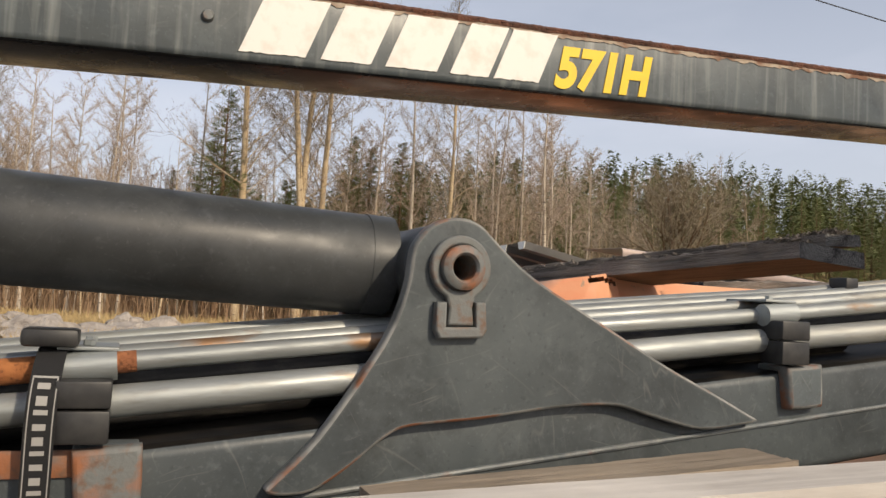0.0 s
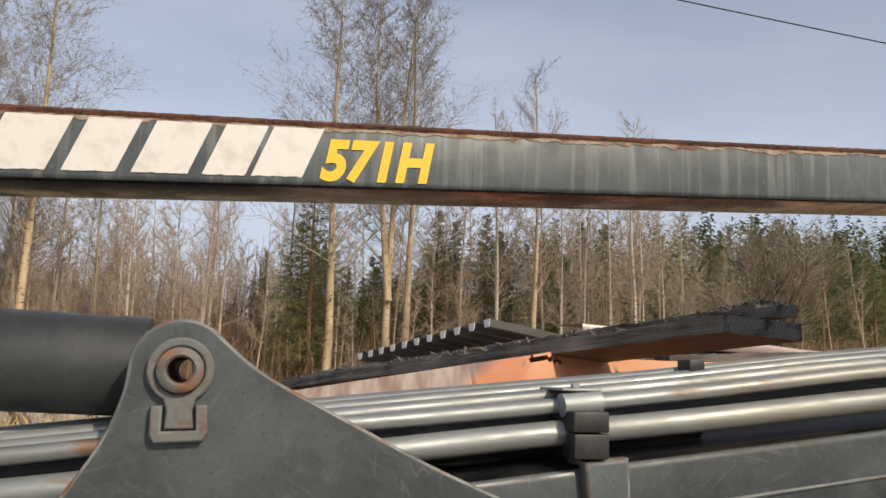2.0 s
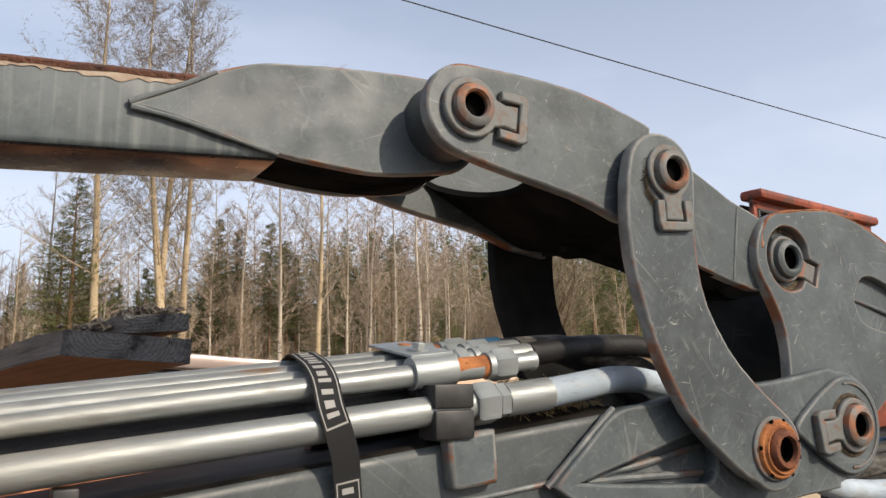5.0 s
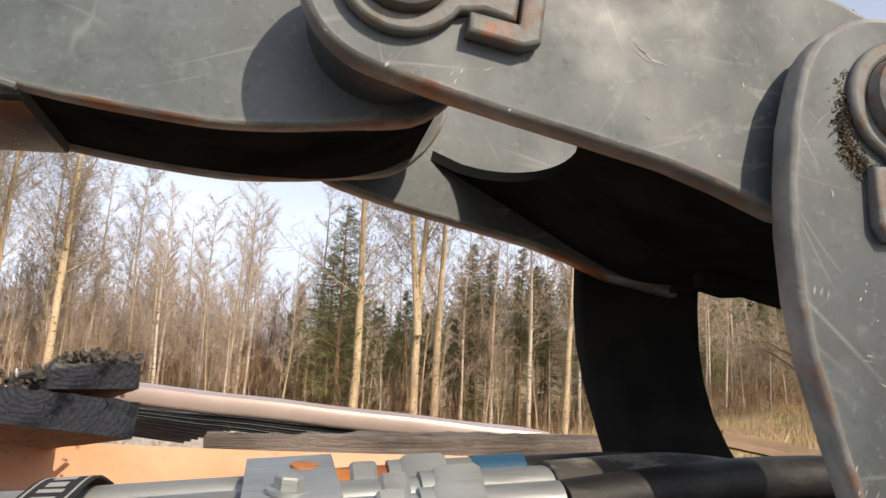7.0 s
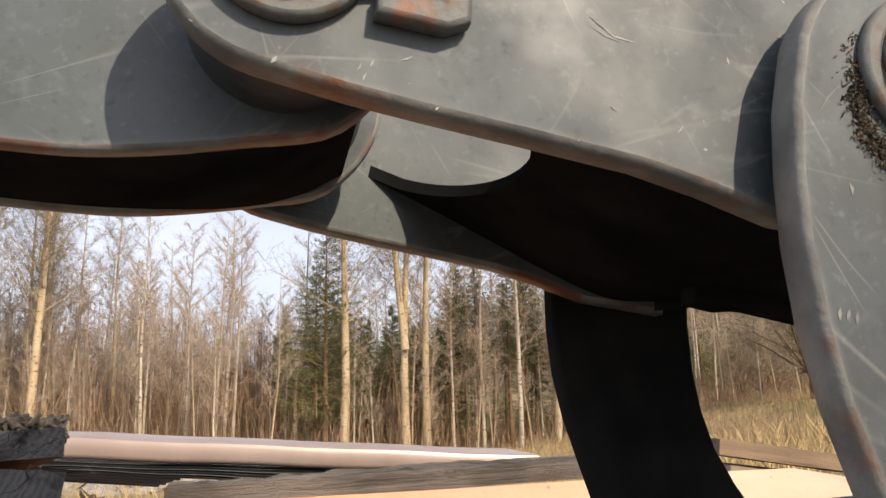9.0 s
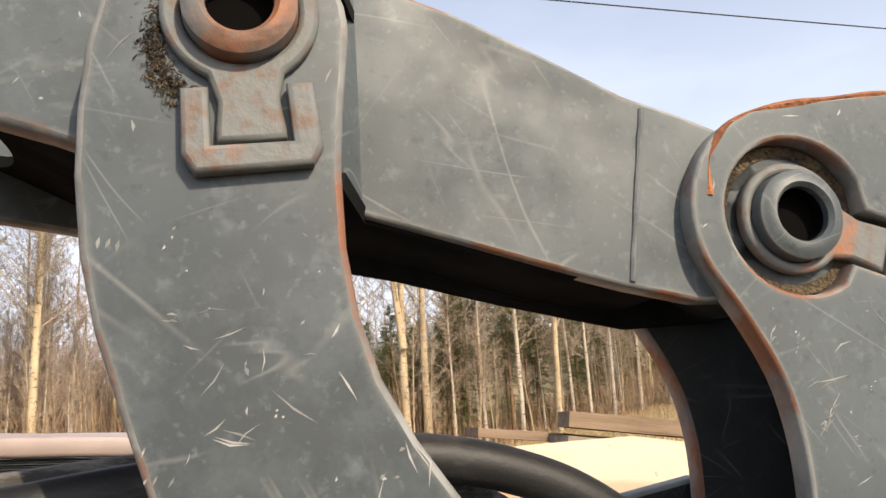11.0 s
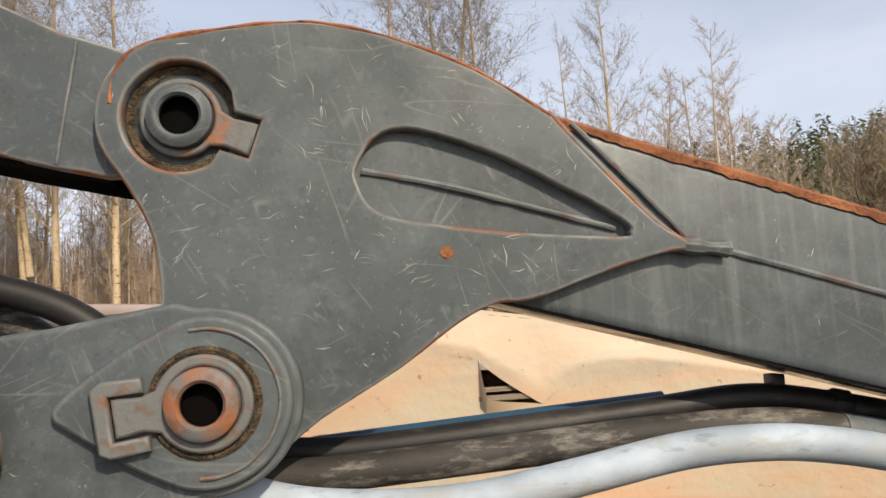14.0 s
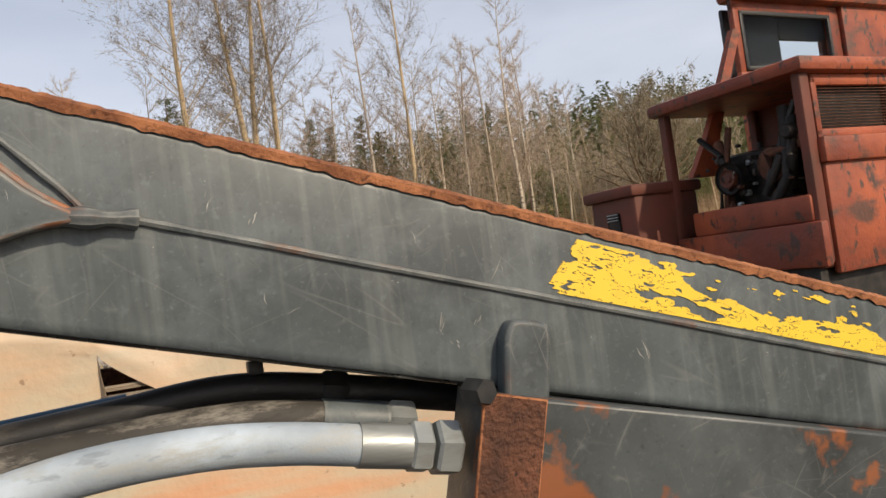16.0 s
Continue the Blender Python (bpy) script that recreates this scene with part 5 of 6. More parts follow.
strap([(0.835, 0.095, 1.868), (0.832, 0.05, 1.877), (0.828, 0.0, 1.868), (0.824, -0.035, 1.859), (0.823, -0.061, 1.842), (0.824, -0.078, 1.812), (0.832, -0.082, 1.785), (0.842, -0.078, 1.755), (0.848, -0.070, 1.725), (0.852, -0.067, 1.69), (0.856, -0.066, 1.65), (0.860, -0.065, 1.60), (0.862, -0.06, 1.575)], 0.034,
      "black webbing strap with white print round the boom", [(0.04, 0.225), (0.29, 0.47)])
left_strap = strap([(-1.115, 0.09, 1.648), (-1.116, 0.03, 1.655), (-1.117, -0.03, 1.655), (-1.119, -0.062, 1.640), (-1.121, -0.082, 1.610), (-1.122, -0.086, 1.575), (-1.122, -0.082, 1.53), (-1.122, -0.074, 1.47), (-1.12, -0.066, 1.385)], 0.030,
      "black webbing strap with white print round the boom", [(0.175, 0.37)])
part("buckle", box(-1.150, -0.062, 1.656, -1.092, -0.010, 1.676, 0.005), PLASTIC, left_strap, "black buckle")

# ---- ground ----
def ground_z(x, y):
    far = max(0.0, math.hypot(x, y) - 12)
    rise = 2.8 * min(1, max(0, (x - 14) / 16)) * min(1, max(0, (y - 22) / 16))
    hill = rise + max(0.0, y - 66) * 0.30 * (1 / (1 + math.exp(-(x - 52) / 14)))
    return 0.18 * noise.noise((x * 0.11, y * 0.11, 3)) + 0.35 * noise.noise((x * 0.035, y * 0.035, 9)) * min(1, far / 20) + min(hill, 21)


bm = bmesh.new()
steps = [0, 1, 2, 3, 4, 5.5, 7, 9, 11, 13, 15, 17, 19, 21, 23, 25, 27, 29, 31, 33, 36, 39, 42, 46, 50, 55, 60, 70, 80, 95, 110, 130, 150, 180, 220, 280, 360, 500]
gx = sorted({s * k for s in steps for k in (1, -1)})
grid = [[bm.verts.new((x, y, ground_z(x, y))) for x in gx] for y in gx]
for r0, r1 in zip(grid, grid[1:]):
    for i in range(len(gx) - 1):
        bm.faces.new((r0[i], r0[i + 1], r1[i + 1], r1[i]))
tagged(finish(bm, "ground", GROUND), "dry straw coloured spring field", "ground", kind="structure")

# ---- orange body behind the crane ----
hood = thing("orange_body", (1.4, 1.6, 0.0), "faded orange sheet metal body, torn and bleached, behind the crane", "container")


def hood_top(x):
    if x < 0.36:
        return 1.715 + (1.852 - 1.715) * (x + 0.40) / 0.76
    return 1.852 - 0.010 * min(x - 0.36, 1) - 0.012 * math.sin(x * 2.3) - 0.16 * max(0.0, x - 2.1)


def hood_y(x, v):
    """Near face: the end panel turns away at its end, the long side hangs in soft folds."""
    y = 1.06 + 0.015 * math.sin(3.1 * x + 4 * v) + 0.02 * noise.noise((x * 1.5, v * 2, 2))
    if x < 0.30:
        y += (0.30 - x) * 0.25
    return y + 0.10 * v


HX, HZ = 600, 180
RIP_X, RIP_L, RIP_J = 2.205, 0.155, 14
def hood_point(i, j):
    x = -0.40 + 3.66 * i / HX
    v = j / HZ
    zt, zb = hood_top(x), 0.55
    z = zt + (zb - zt) * v
    y = hood_y(x, v)
    # a curved rip: the rows part along it and its lower lip bends out
    u = min(1.0, max(0.0, (x - RIP_X) / RIP_L))
    off = max(0.0, RIP_X - x, x - RIP_X - RIP_L)
    if off < 0.3:
        gape = 0.088 * min(1.0, u * 14) * (1 - u) ** 1.15
        edge = 1.712 - 0.100 * u ** 0.75 - 0.022 * u
        zz = zt + (edge - zt) * j / RIP_J if j <= RIP_J else edge - gape + (zb - edge + gape) * (j - RIP_J - 1) / (HZ - RIP_J - 1)
        z += (zz - z) * (1 - off / 0.3) ** 2
        if RIP_J < j < RIP_J + 7:
            y -= 0.3 * gape * (1 - (j - RIP_J - 1) / 6)
    if v < 0.06:
        y += (0.06 - v) * 0.8
    if 0.12 < x < 0.40:
        y -= 0.035 * (1 - abs(x - 0.30 + 0.8 * v) / 0.2) if abs(x - 0.30 + 0.8 * v) < 0.2 else 0
    return Vector((x, y, z))
bm = bmesh.new()
gv = [[bm.verts.new(hood_point(i, j)) for i in range(HX + 1)] for j in range(HZ + 1)]
def torn(x, z):
    k = 0.006 * noise.noise((x * 60, z * 60, 0))
    low = 1.60 < x + k < 1.782 and z > 1.572 + k and z < 1.69 - (1.775 - x) * 1.45 + k and z < 1.69 - max(0.0, x - 1.768) * 7
    rim = abs(x - 0.345 + k * 3) < 0.055 and abs(z - hood_top(x) + 0.016 + 0.10 * (x - 0.345)) < 0.007 + k
    return low or rim
for j in range(HZ):
    for i in range(HX):
        c = (gv[j][i].co + gv[j + 1][i + 1].co) / 2
        if not torn(c.x, c.z) and not (j == RIP_J and RIP_X < c.x < RIP_X + RIP_L):
            bm.faces.new((gv[j][i], gv[j + 1][i], gv[j + 1][i + 1], gv[j][i + 1]))
# rolled rim of the open top
for i in range(HX):
    a, b = gv[0][i].co, gv[0][i + 1].co
    far = [bm.verts.new((p.x, p.y + 0.05, p.z - 0.012)) for p in (a, b)]
    bm.faces.new((gv[0][i], gv[0][i + 1], far[1], far[0]))
bmesh.ops.remove_doubles(bm, verts=bm.verts, dist=1e-4)
part("sheet_skin", bm, ORANGE, hood, "orange paint bleached to peach and cream")
part("end_sheet", box(-0.41, 1.25, 0.5, -0.39, 2.35, 1.58, 0.003), ORANGE, hood)
part("end_sheet", box(3.25, 1.10, 0.5, 3.27, 2.35, 1.80, 0.003), ORANGE, hood)
part("split_lath", box(2.20, 1.10, 1.628, 2.36, 1.115, 1.640, 0.002), WOOD_PALE, hood, "splintered lath behind the rip")
part("split_lath", box(2.20, 1.095, 1.606, 2.40, 1.11, 1.620, 0.002), WOOD_PALE, hood)
part("inner_wall", box(-0.38, 1.42, 0.5, 3.24, 1.46, 1.66, 0.003), RUST_DARK, hood)
part("far_side", box(-0.40, 2.31, 0.5, 3.26, 2.35, 1.58, 0.003), ORANGE, hood)
# dark floor added in place of a bright roof, to cut bounced light
part("added_dark_floor", box(-0.38, 1.2, 1.20, 3.24, 2.32, 1.24, 0.003), RUST_DARK, hood)
part("chassis", box(-0.3, 1.15, 0.0, 3.2, 2.3, 0.56, 0.02), RUST_DARK, hood)


# ---- timber and sheets lying on it ----
def rotten_plank(a, b, width, thick, seed, side=None, rough=1.0):
    """A sawn plank from a to b whose upper side has rotted into ridges and crumbs."""
    a, b = Vector(a), Vector(b)
    d = (b - a).normalized()
    s = Vector(side).normalized() if side else d.cross(Vector((0, 0, 1))).normalized()
    u = s.cross(d).normalized()
    if u.z < 0:
        u = -u
    n = max(20, int((b - a).length / 0.02))
    m = 16
    bm = bmesh.new()
    rings = []
    for i in range(n + 1):
        p = a + d * ((b - a).length * i / n)
        ring = []
        for k in range(m + 1):
            w = (k / m - 0.5) * width
            even = min(1.0, 0.25 + i / 9)
            w += (0.010 * noise.noise((i * 0.16, seed, 2)) + 0.007 * noise.noise((i * 0.9, seed, 6))) * rough * even * (1 if k in (0, m) else 0)
            h = thick * (0.80 + 0.20 * even * noise.noise((i * 0.09, k * 0.9, seed)) * rough + 0.22 * noise.noise((i * 0.03, k * 0.45, seed + 5)) * rough * even) + thick * 0.20 * noise.noise((i * 0.5, k * 1.6, seed + 9)) * rough * even
            ring.append(bm.verts.new(p + s * w + u * h))
        for k in range(m, -1, -4):
            w = (k / m - 0.5) * width
            ring.append(bm.verts.new(p + s * w + u * (0.003 * noise.noise((i * 0.1, k, seed)))))
        rings.append(ring)
    for r0, r1 in zip(rings, rings[1:]):
        L = len(r0)
        for k in range(L):
            bm.faces.new((r0[k], r0[(k + 1) % L], r1[(k + 1) % L], r1[k]))
    ends = [bm.faces.new(list(reversed(rings[0]))), bm.faces.new(rings[-1])]
    bmesh.ops.recalc_face_normals(bm, faces=bm.faces)
    for f in bm.faces:
        f.material_index = 1 if f.normal.z < -0.6 else 0
    for f in ends:
        f.material_index = 2
    return bm


def plank(a, b, width, thick, seed, label, mats=(WOOD_BLACK, WOOD_BROWN, WOOD_END), side=None, rough=1.0):
    bm = rotten_plank(a, b, width, thick, seed, side, rough)
    d = (Vector(b) - Vector(a)).normalized()
    s = (Vector(side) - d * d.dot(Vector(side))).normalized()
    m = Matrix((d, s, d.cross(s))).transposed().to_4x4()
    m.translation = Vector(a)
    bm.transform(m.inverted())
    ob = finish(bm, "plank", mats if isinstance(mats, tuple) else (mats, mats, mats))
    ob.matrix_world = m
    return tagged(ob, label, "plank", "planks on the orange body")


big = plank((0.685, 0.53, 1.888), (-0.215, 2.78, 1.680), 0.212, 0.056, 3, "rotten black plank with a crumbling upper side on the orange body", side=(0.21, -0.02, -0.016), rough=0.95)
plank((0.735, 0.54, 1.938), (-0.10, 2.70, 1.742), 0.11, 0.040, 8, "crumbled black timber strip lying on the plank", side=(0.21, -0.03, 0.01))
# crumbs of rotten wood at the plank's end
bm = bmesh.new()
for i in range(1500):
    t = min(abs(random.gauss(0, 0.10)), 0.24)
    p = Vector((0.742 - 0.40 * t + max(-0.05, min(0.042, random.gauss(0, 0.026))), 0.548 + 0.9 * t + abs(random.gauss(0, 0.012)), 1.962 - 0.10 * t + random.uniform(-0.008, 0.022) * (1 - 2.5 * t)))
    r = random.uniform(0.0014, 0.0042)
    turn = pose(p.x, p.y, p.z, random.gauss(0, 40), random.gauss(0, 40), random.uniform(0, 180))
    box(-r * random.uniform(0.8, 2.6), -r, -r * 0.35, r * random.uniform(0.8, 2.6), r * random.uniform(0.4, 1), r * random.uniform(0.2, 0.8), 0, turn, bm)
for i in range(900):
    t = random.random() ** 1.4
    p = Vector((0.70 - 0.82 * t + random.gauss(0, 0.035), 0.60 + 2.05 * t + random.gauss(0, 0.02), 1.948 - 0.19 * t + random.uniform(-0.004, 0.012)))
    r = random.uniform(0.002, 0.006)
    turn = pose(p.x, p.y, p.z, random.gauss(0, 25), random.gauss(0, 25), 112 + random.gauss(0, 25))
    box(-r * random.uniform(1, 4), -r, -r * 0.4, r * random.uniform(1, 4), r * random.uniform(0.4, 1), r * random.uniform(0.3, 1.0), 0, turn, bm)
tagged(finish(bm, "wood_crumbs", WOOD_BLACK, smooth=False), "black crumbs of rotten wood on the plank", "debris", kind="stuff")
plank((1.66, 1.17, 1.851), (0.82, 1.24, 1.815), 0.10, 0.050, 21, "old dark timber lying on the orange body", side=(0, 1, 0), rough=0.8)
plank((1.95, 1.17, 1.848), (3.1, 1.22, 1.668), 0.12, 0.022, 24, "weathered board on the orange body", WOOD_PALE, side=(0, 1, 0), rough=0.3)
plank((2.0, 1.27, 1.880), (3.1, 1.30, 1.715), 0.08, 0.045, 33, "brown squared timber lying on the orange body", (WOOD_BROWN, WOOD_BROWN, WOOD_BROWN), side=(0, 1, 0), rough=0.3)
plank((1.80, 1.36, 1.872), (3.1, 1.50, 1.70), 0.14, 0.025, 27, "brown board on the orange body", WOOD_BROWN, side=(0, 1, 0), rough=0.3)

# corrugated sheets: their end shows as a row of teeth
def corrugated(corner, along, across, n, pitch, depth, label):
    corner, along, across = Vector(corner), Vector(along), Vector(across).normalized()
    up = across.cross(along.normalized())
    if up.z < 0:
        up = -up
    prof = []
    for i in range(n):
        for f, h in ((-0.20, 1), (-0.13, 0), (0.13, 0), (0.20, 1)):
            prof.append(((i + f) * pitch, h * depth))
    bm = bmesh.new()
    rows = [[bm.verts.new(corner + along * t + across * s + up * h) for s, h in prof] for t in (0, 0.25, 0.5, 0.75, 1)]
    for r0, r1 in zip(rows, rows[1:]):
        for k in range(len(prof) - 1):
            bm.faces.new((r0[k], r0[k + 1], r1[k + 1], r1[k]))
    bmesh.ops.solidify(bm, geom=bm.faces[:], thickness=0.004)
    ob = tagged(finish(bm, "roof_sheet", SHEET, smooth=False), label, "roof sheet", "sheets on the orange body")
    back = -along.normalized() * 0.003
    for i in range(n):
        # a white cap paints the sunlit end of each rib
        c = corner + across * (i * pitch) + back
        e = bmesh.new()
        q = [e.verts.new(c + across * s + up * h + back * k) for k in (0, 1) for s, h in ((-0.13 * pitch, -0.001), (0.13 * pitch, -0.001), (0.20 * pitch, depth), (-0.20 * pitch, depth))]
        for a in ((0, 1, 2, 3), (7, 6, 5, 4), (0, 4, 5, 1), (1, 5, 6, 2), (2, 6, 7, 3), (3, 7, 4, 0)):
            e.faces.new([q[m] for m in a])
        bmesh.ops.recalc_face_normals(e, faces=e.faces)
        part("rib_end", e, RIB_SUNLIT, ob, "white cap for a sunlit rib end", smooth=False)
    return ob


corrugated((0.325, 1.605, 1.950), (0.62, 0.226, -0.075), (-0.377, 0.995, -0.137), 11, 0.0925, 0.028, "grey corrugated roof sheet lying on the plank")
# folded edge sheet with a stack of ribbed sheets under it
cap = thing("ridge_sheet", (1.08, 1.34, 1.90), "folded brown metal ridge sheet lying on boards", "roof sheet", "sheets on the orange body")


def swept(profile, x0, z0, x1, z1, mat, name, label="", taper=1.0, y1=0.0):
    """A thin folded sheet: a profile of (y, z) pairs drawn along x."""
    bm = bmesh.new()
    rows = []
    for k in range(13):
        t = k / 12
        q = 1 + (taper - 1) * t
        rows.append([bm.verts.new((x0 + (x1 - x0) * t, 1.30 + y + y1 * t, z0 + (z1 - z0) * t + z * q + 0.0012 * math.sin(k * 1.7))) for y, z in profile])
    for a, b in zip(rows, rows[1:]):
        for i in range(len(profile) - 1):
            bm.faces.new((a[i], b[i], b[i + 1], a[i + 1]))
    bmesh.ops.recalc_face_normals(bm, faces=bm.faces)
    bmesh.ops.solidify(bm, geom=bm.faces[:], thickness=0.0015)
    return part(name, bm, mat, cap, label)


swept([(0.26, 0.006), (0.010, 0.0), (0.003, -0.003), (0.0, -0.010), (0.001, -0.034), (0.005, -0.041), (0.012, -0.044), (0.03, -0.044)], 0.56, 1.9585, 1.60, 1.889, CAP_SHEET, "flange", "brown folded flange")
# the stacked sheets are coloured dark for the shadow under the flange
for k in range(6):
    d = -0.050 - 0.0055 * k
    swept([(0.014 + 0.004 * (k % 2), d), (0.020, d - 0.003), (0.26, d)], 0.50 + 0.03 * k, 1.963, 1.50 - 0.05 * k, 1.896, GREY_SHADED, "lower_sheet", "edge of a stacked sheet, coloured dark for its shadow", 0.80)

# boards on a low trestle in front of the boom
tr = thing("timber_trestle", (-0.55, -0.27, 0.0), "rough timber trestle under the loose boards", "trestle")
for x in (-0.95, -0.45):
    part("trestle_post", box(x - 0.03, -0.36, 0.0, x + 0.03, -0.26, 1.46, 0.004), WOOD_PALE, tr)
part("trestle_rail", box(-1.0, -0.36, 1.46, -0.1, -0.26, 1.494, 0.004), WOOD_PALE, tr)
tagged(finish(rotten_plank((-0.805, -0.255, 1.497), (-0.292, -0.255, 1.528), 0.09, 0.042, 41, (0, 1, 0), 0.15), "plank", (WOOD_PALE, WOOD_PALE, WOOD_PALE)), "weathered pale plank with splintered edge on the trestle", "plank")
tagged(finish(rotten_plank((-0.86, -0.345, 1.518), (0.6, -0.345, 1.552), 0.09, 0.030, 43, (0, 1, 0), 0.05), "plank", (WOOD_WHITE, WOOD_WHITE, WOOD_WHITE)), "bleached whitish board on the trestle", "plank")

# ---- old red tractor ----
def towards_eye(k):
    e = Vector((2.338, -0.792, 1.778))
    return Matrix.Translation(e) @ Matrix.Scale(k, 4) @ Matrix.Translation(-e)


TR = towards_eye(0.58) @ pose(7.75, 4.5, 0, 0, 0, 9)
trac = thing("tractor", (6.2, 3.2, 0.0), "old faded red forestry tractor with an open engine bay and cab", "tractor")


def tbox(name, a, b, mat, label="", bevel=0.015, parent=None):
    return part(name, box(*a, *b, bevel, TR), mat, parent or trac, label)


tbox("hood_roof", (-0.10, -0.08, 3.07), (2.6, 1.80, 3.21), RED, "faded red hood roof with rusty rim", 0.03)
tbox("corner_post", (-0.03, 0.0, 1.40), (0.10, 0.10, 3.08), RED_DARK)
tbox("corner_post", (-0.03, 1.62, 1.40), (0.08, 1.71, 3.08), RED_DARK)
tbox("corner_post", (1.2, 1.50, 1.40), (1.3, 1.60, 3.08), RED_DARK)
tbox("bay_sill", (-0.06, 0.05, 1.78), (0.02, 1.40, 2.02), RED, "red sill plate")
tbox("bay_sill", (-0.08, -0.04, 1.38), (0.02, 1.62, 1.78), RED, "lower red side plate")
tbox("bay_floor", (0.0, 0.05, 1.36), (1.3, 1.6, 1.44), RED_DARK)
tbox("bay_back", (0.90, 0.05, 1.40), (0.95, 1.62, 2.16), ENGINE)
tbox("firewall", (1.28, 0.05, 1.4), (1.34, 1.6, 3.08), RED_DARK)
tbox("front_panel", (0.12, -0.02, 1.30), (2.6, 0.06, 2.30), RED, "red front panel with flaking paint", 0.02)
tbox("front_rail", (0.08, -0.07, 2.27), (2.6, 0.02, 2.50), RED, "dented red rail")
grille = tbox("grille_frame", (0.14, 0.02, 2.48), (2.6, 0.08, 2.58), RED)
tbox("grille_frame", (0.14, 0.02, 2.96), (2.6, 0.08, 3.07), RED)
tbox("grille_frame", (0.14, 0.02, 2.50), (0.22, 0.08, 3.07), RED)
for i in range(13):
    z = 2.60 + 0.028 * i
    tbox("grille_bar", (0.22, 0.05, z), (2.5, 0.065, z + 0.008), RUST_DARK, "", 0.002, grille)
tbox("radiator", (0.2, 0.12, 2.5), (2.5, 0.2, 3.05), ENGINE)
tbox("side_box", (-0.55, 1.66, 1.30), (0.35, 2.36, 2.30), RED_DARK, "dull red tool box beside the hood", 0.03)
tbox("box_lid", (-0.60, 1.63, 2.28), (0.40, 2.42, 2.40), RED_DARK, "", 0.02)
tbox("handle_plate", (-0.575, 1.90, 1.88), (-0.545, 2.08, 2.14), ENGINE, "black vented plate")
for i in range(3):
    tbox("vent_bar", (-0.59, 1.91, 2.06 + 0.03 * i), (-0.572, 2.07, 2.072 + 0.03 * i), ZINC_DULL, "", 0.002)
# engine
eng = part("engine_block", box(0.28, 0.45, 1.9, 1.0, 1.25, 2.55, 0.05, TR), ENGINE, trac, "oily black engine")
def tube_t(name, pts, r, mat, parent=trac, n=20):
    return part(name, tube([TR @ Vector(p) for p in pts], r, n, 1), mat, parent)
def wheel_t(name, x, y, z, profile, mat, parent, n=28):
    """A turned wheel whose axle lies along the tractor's x."""
    bm = lathe(0, 0, [(r, d) for r, d in profile], n)
    bm.transform(TR @ pose(x, y, z, 0, 0, -90))
    return part(name, bm, mat, parent)


fly = wheel_t("flywheel", 0.10, 0.98, 2.30, [(0.001, 0.03), (0.055, 0.03), (0.085, 0.0), (0.125, -0.004), (0.150, -0.02), (0.160, -0.05), (0.150, 0.02), (0.160, 0.06), (0.10, 0.10)], ENGINE, trac)
wheel_t("pulley", 0.06, 0.98, 2.30, [(0.001, -0.03), (0.035, -0.03), (0.045, -0.012), (0.070, -0.012), (0.085, -0.03), (0.090, 0.0), (0.085, 0.03)], RED_DARK, trac)
wheel_t("air_cleaner", 0.16, 0.55, 2.36, [(0.001, -0.03), (0.10, -0.03), (0.12, -0.015), (0.155, -0.01), (0.165, 0.01), (0.165, 0.10), (0.12, 0.14)], RUST_DARK, trac)
wheel_t("fan_hub", 0.10, 0.30, 2.62, [(0.001, -0.02), (0.05, -0.02), (0.07, 0.0), (0.075, 0.06)], ENGINE, trac)
for k in range(9):
    a = random.Random(k)
    y0 = a.uniform(0.25, 1.3)
    tube_t("engine_pipe", [(a.uniform(0.05, 0.2), y0, a.uniform(1.85, 2.2)), (0.12, y0 + a.uniform(-0.2, 0.2), a.uniform(2.2, 2.6)), (0.25, y0 + a.uniform(-0.4, 0.4), a.uniform(2.5, 2.9))], a.uniform(0.012, 0.035), a.choice((ENGINE, RUST_DARK, RUBBER)), eng, 10)
for k in range(44):
    a = random.Random(100 + k)
    p = (a.uniform(0.03, 0.3), a.uniform(0.15, 1.35), a.uniform(1.9, 2.6))
    q = [a.uniform(0.02, 0.07) for _ in range(3)]
    tbox("engine_fitting", p, tuple(u + v for u, v in zip(p, q)), a.choice((ENGINE, ENGINE, RUST_DARK, ZINC_DULL)), "", 0.008, eng)
# cab
CB = towards_eye(0.58 * 1.232) @ pose(8.25, 5.75, 0, 0, 0, 9)
def cbox(name, a, b, mat, label="", bevel=0.02, parent=None):
    return part(name, box(*a, *b, bevel, CB), mat, parent or trac, label)
cab = cbox("cab_wall", (0.0, 0.0, 2.2), (1.75, 0.08, 3.42), RED, "faded red cab front")
cbox("cab_post", (0.0, 0.0, 3.40), (0.10, 0.08, 4.16), RED, "", 0.02, cab)
cbox("cab_post", (1.55, 0.0, 3.40), (1.75, 0.08, 4.16), RED, "", 0.02, cab)
cbox("cab_header", (0.0, 0.0, 4.04), (1.75, 0.08, 4.18), RED, "", 0.02, cab)
part("windscreen", box(0.10, 0.03, 3.42, 1.55, 0.04, 4.05, 0.0, CB), GLASS, cab, "dusty cab window")
for a, b in (((0.08, -0.015, 3.42), (0.13, 0.03, 4.06)), ((1.52, -0.015, 3.42), (1.57, 0.03, 4.06)), ((0.08, -0.015, 4.01), (1.57, 0.03, 4.06)), ((0.08, -0.015, 3.42), (1.57, 0.03, 3.47))):
    cbox("window_rubber", a, b, PLASTIC, "", 0.01, cab)
cbox("cab_roof", (-0.02, -0.14, 4.16), (3.4, 0.20, 4.30), RED, "faded red cab roof", 0.04)
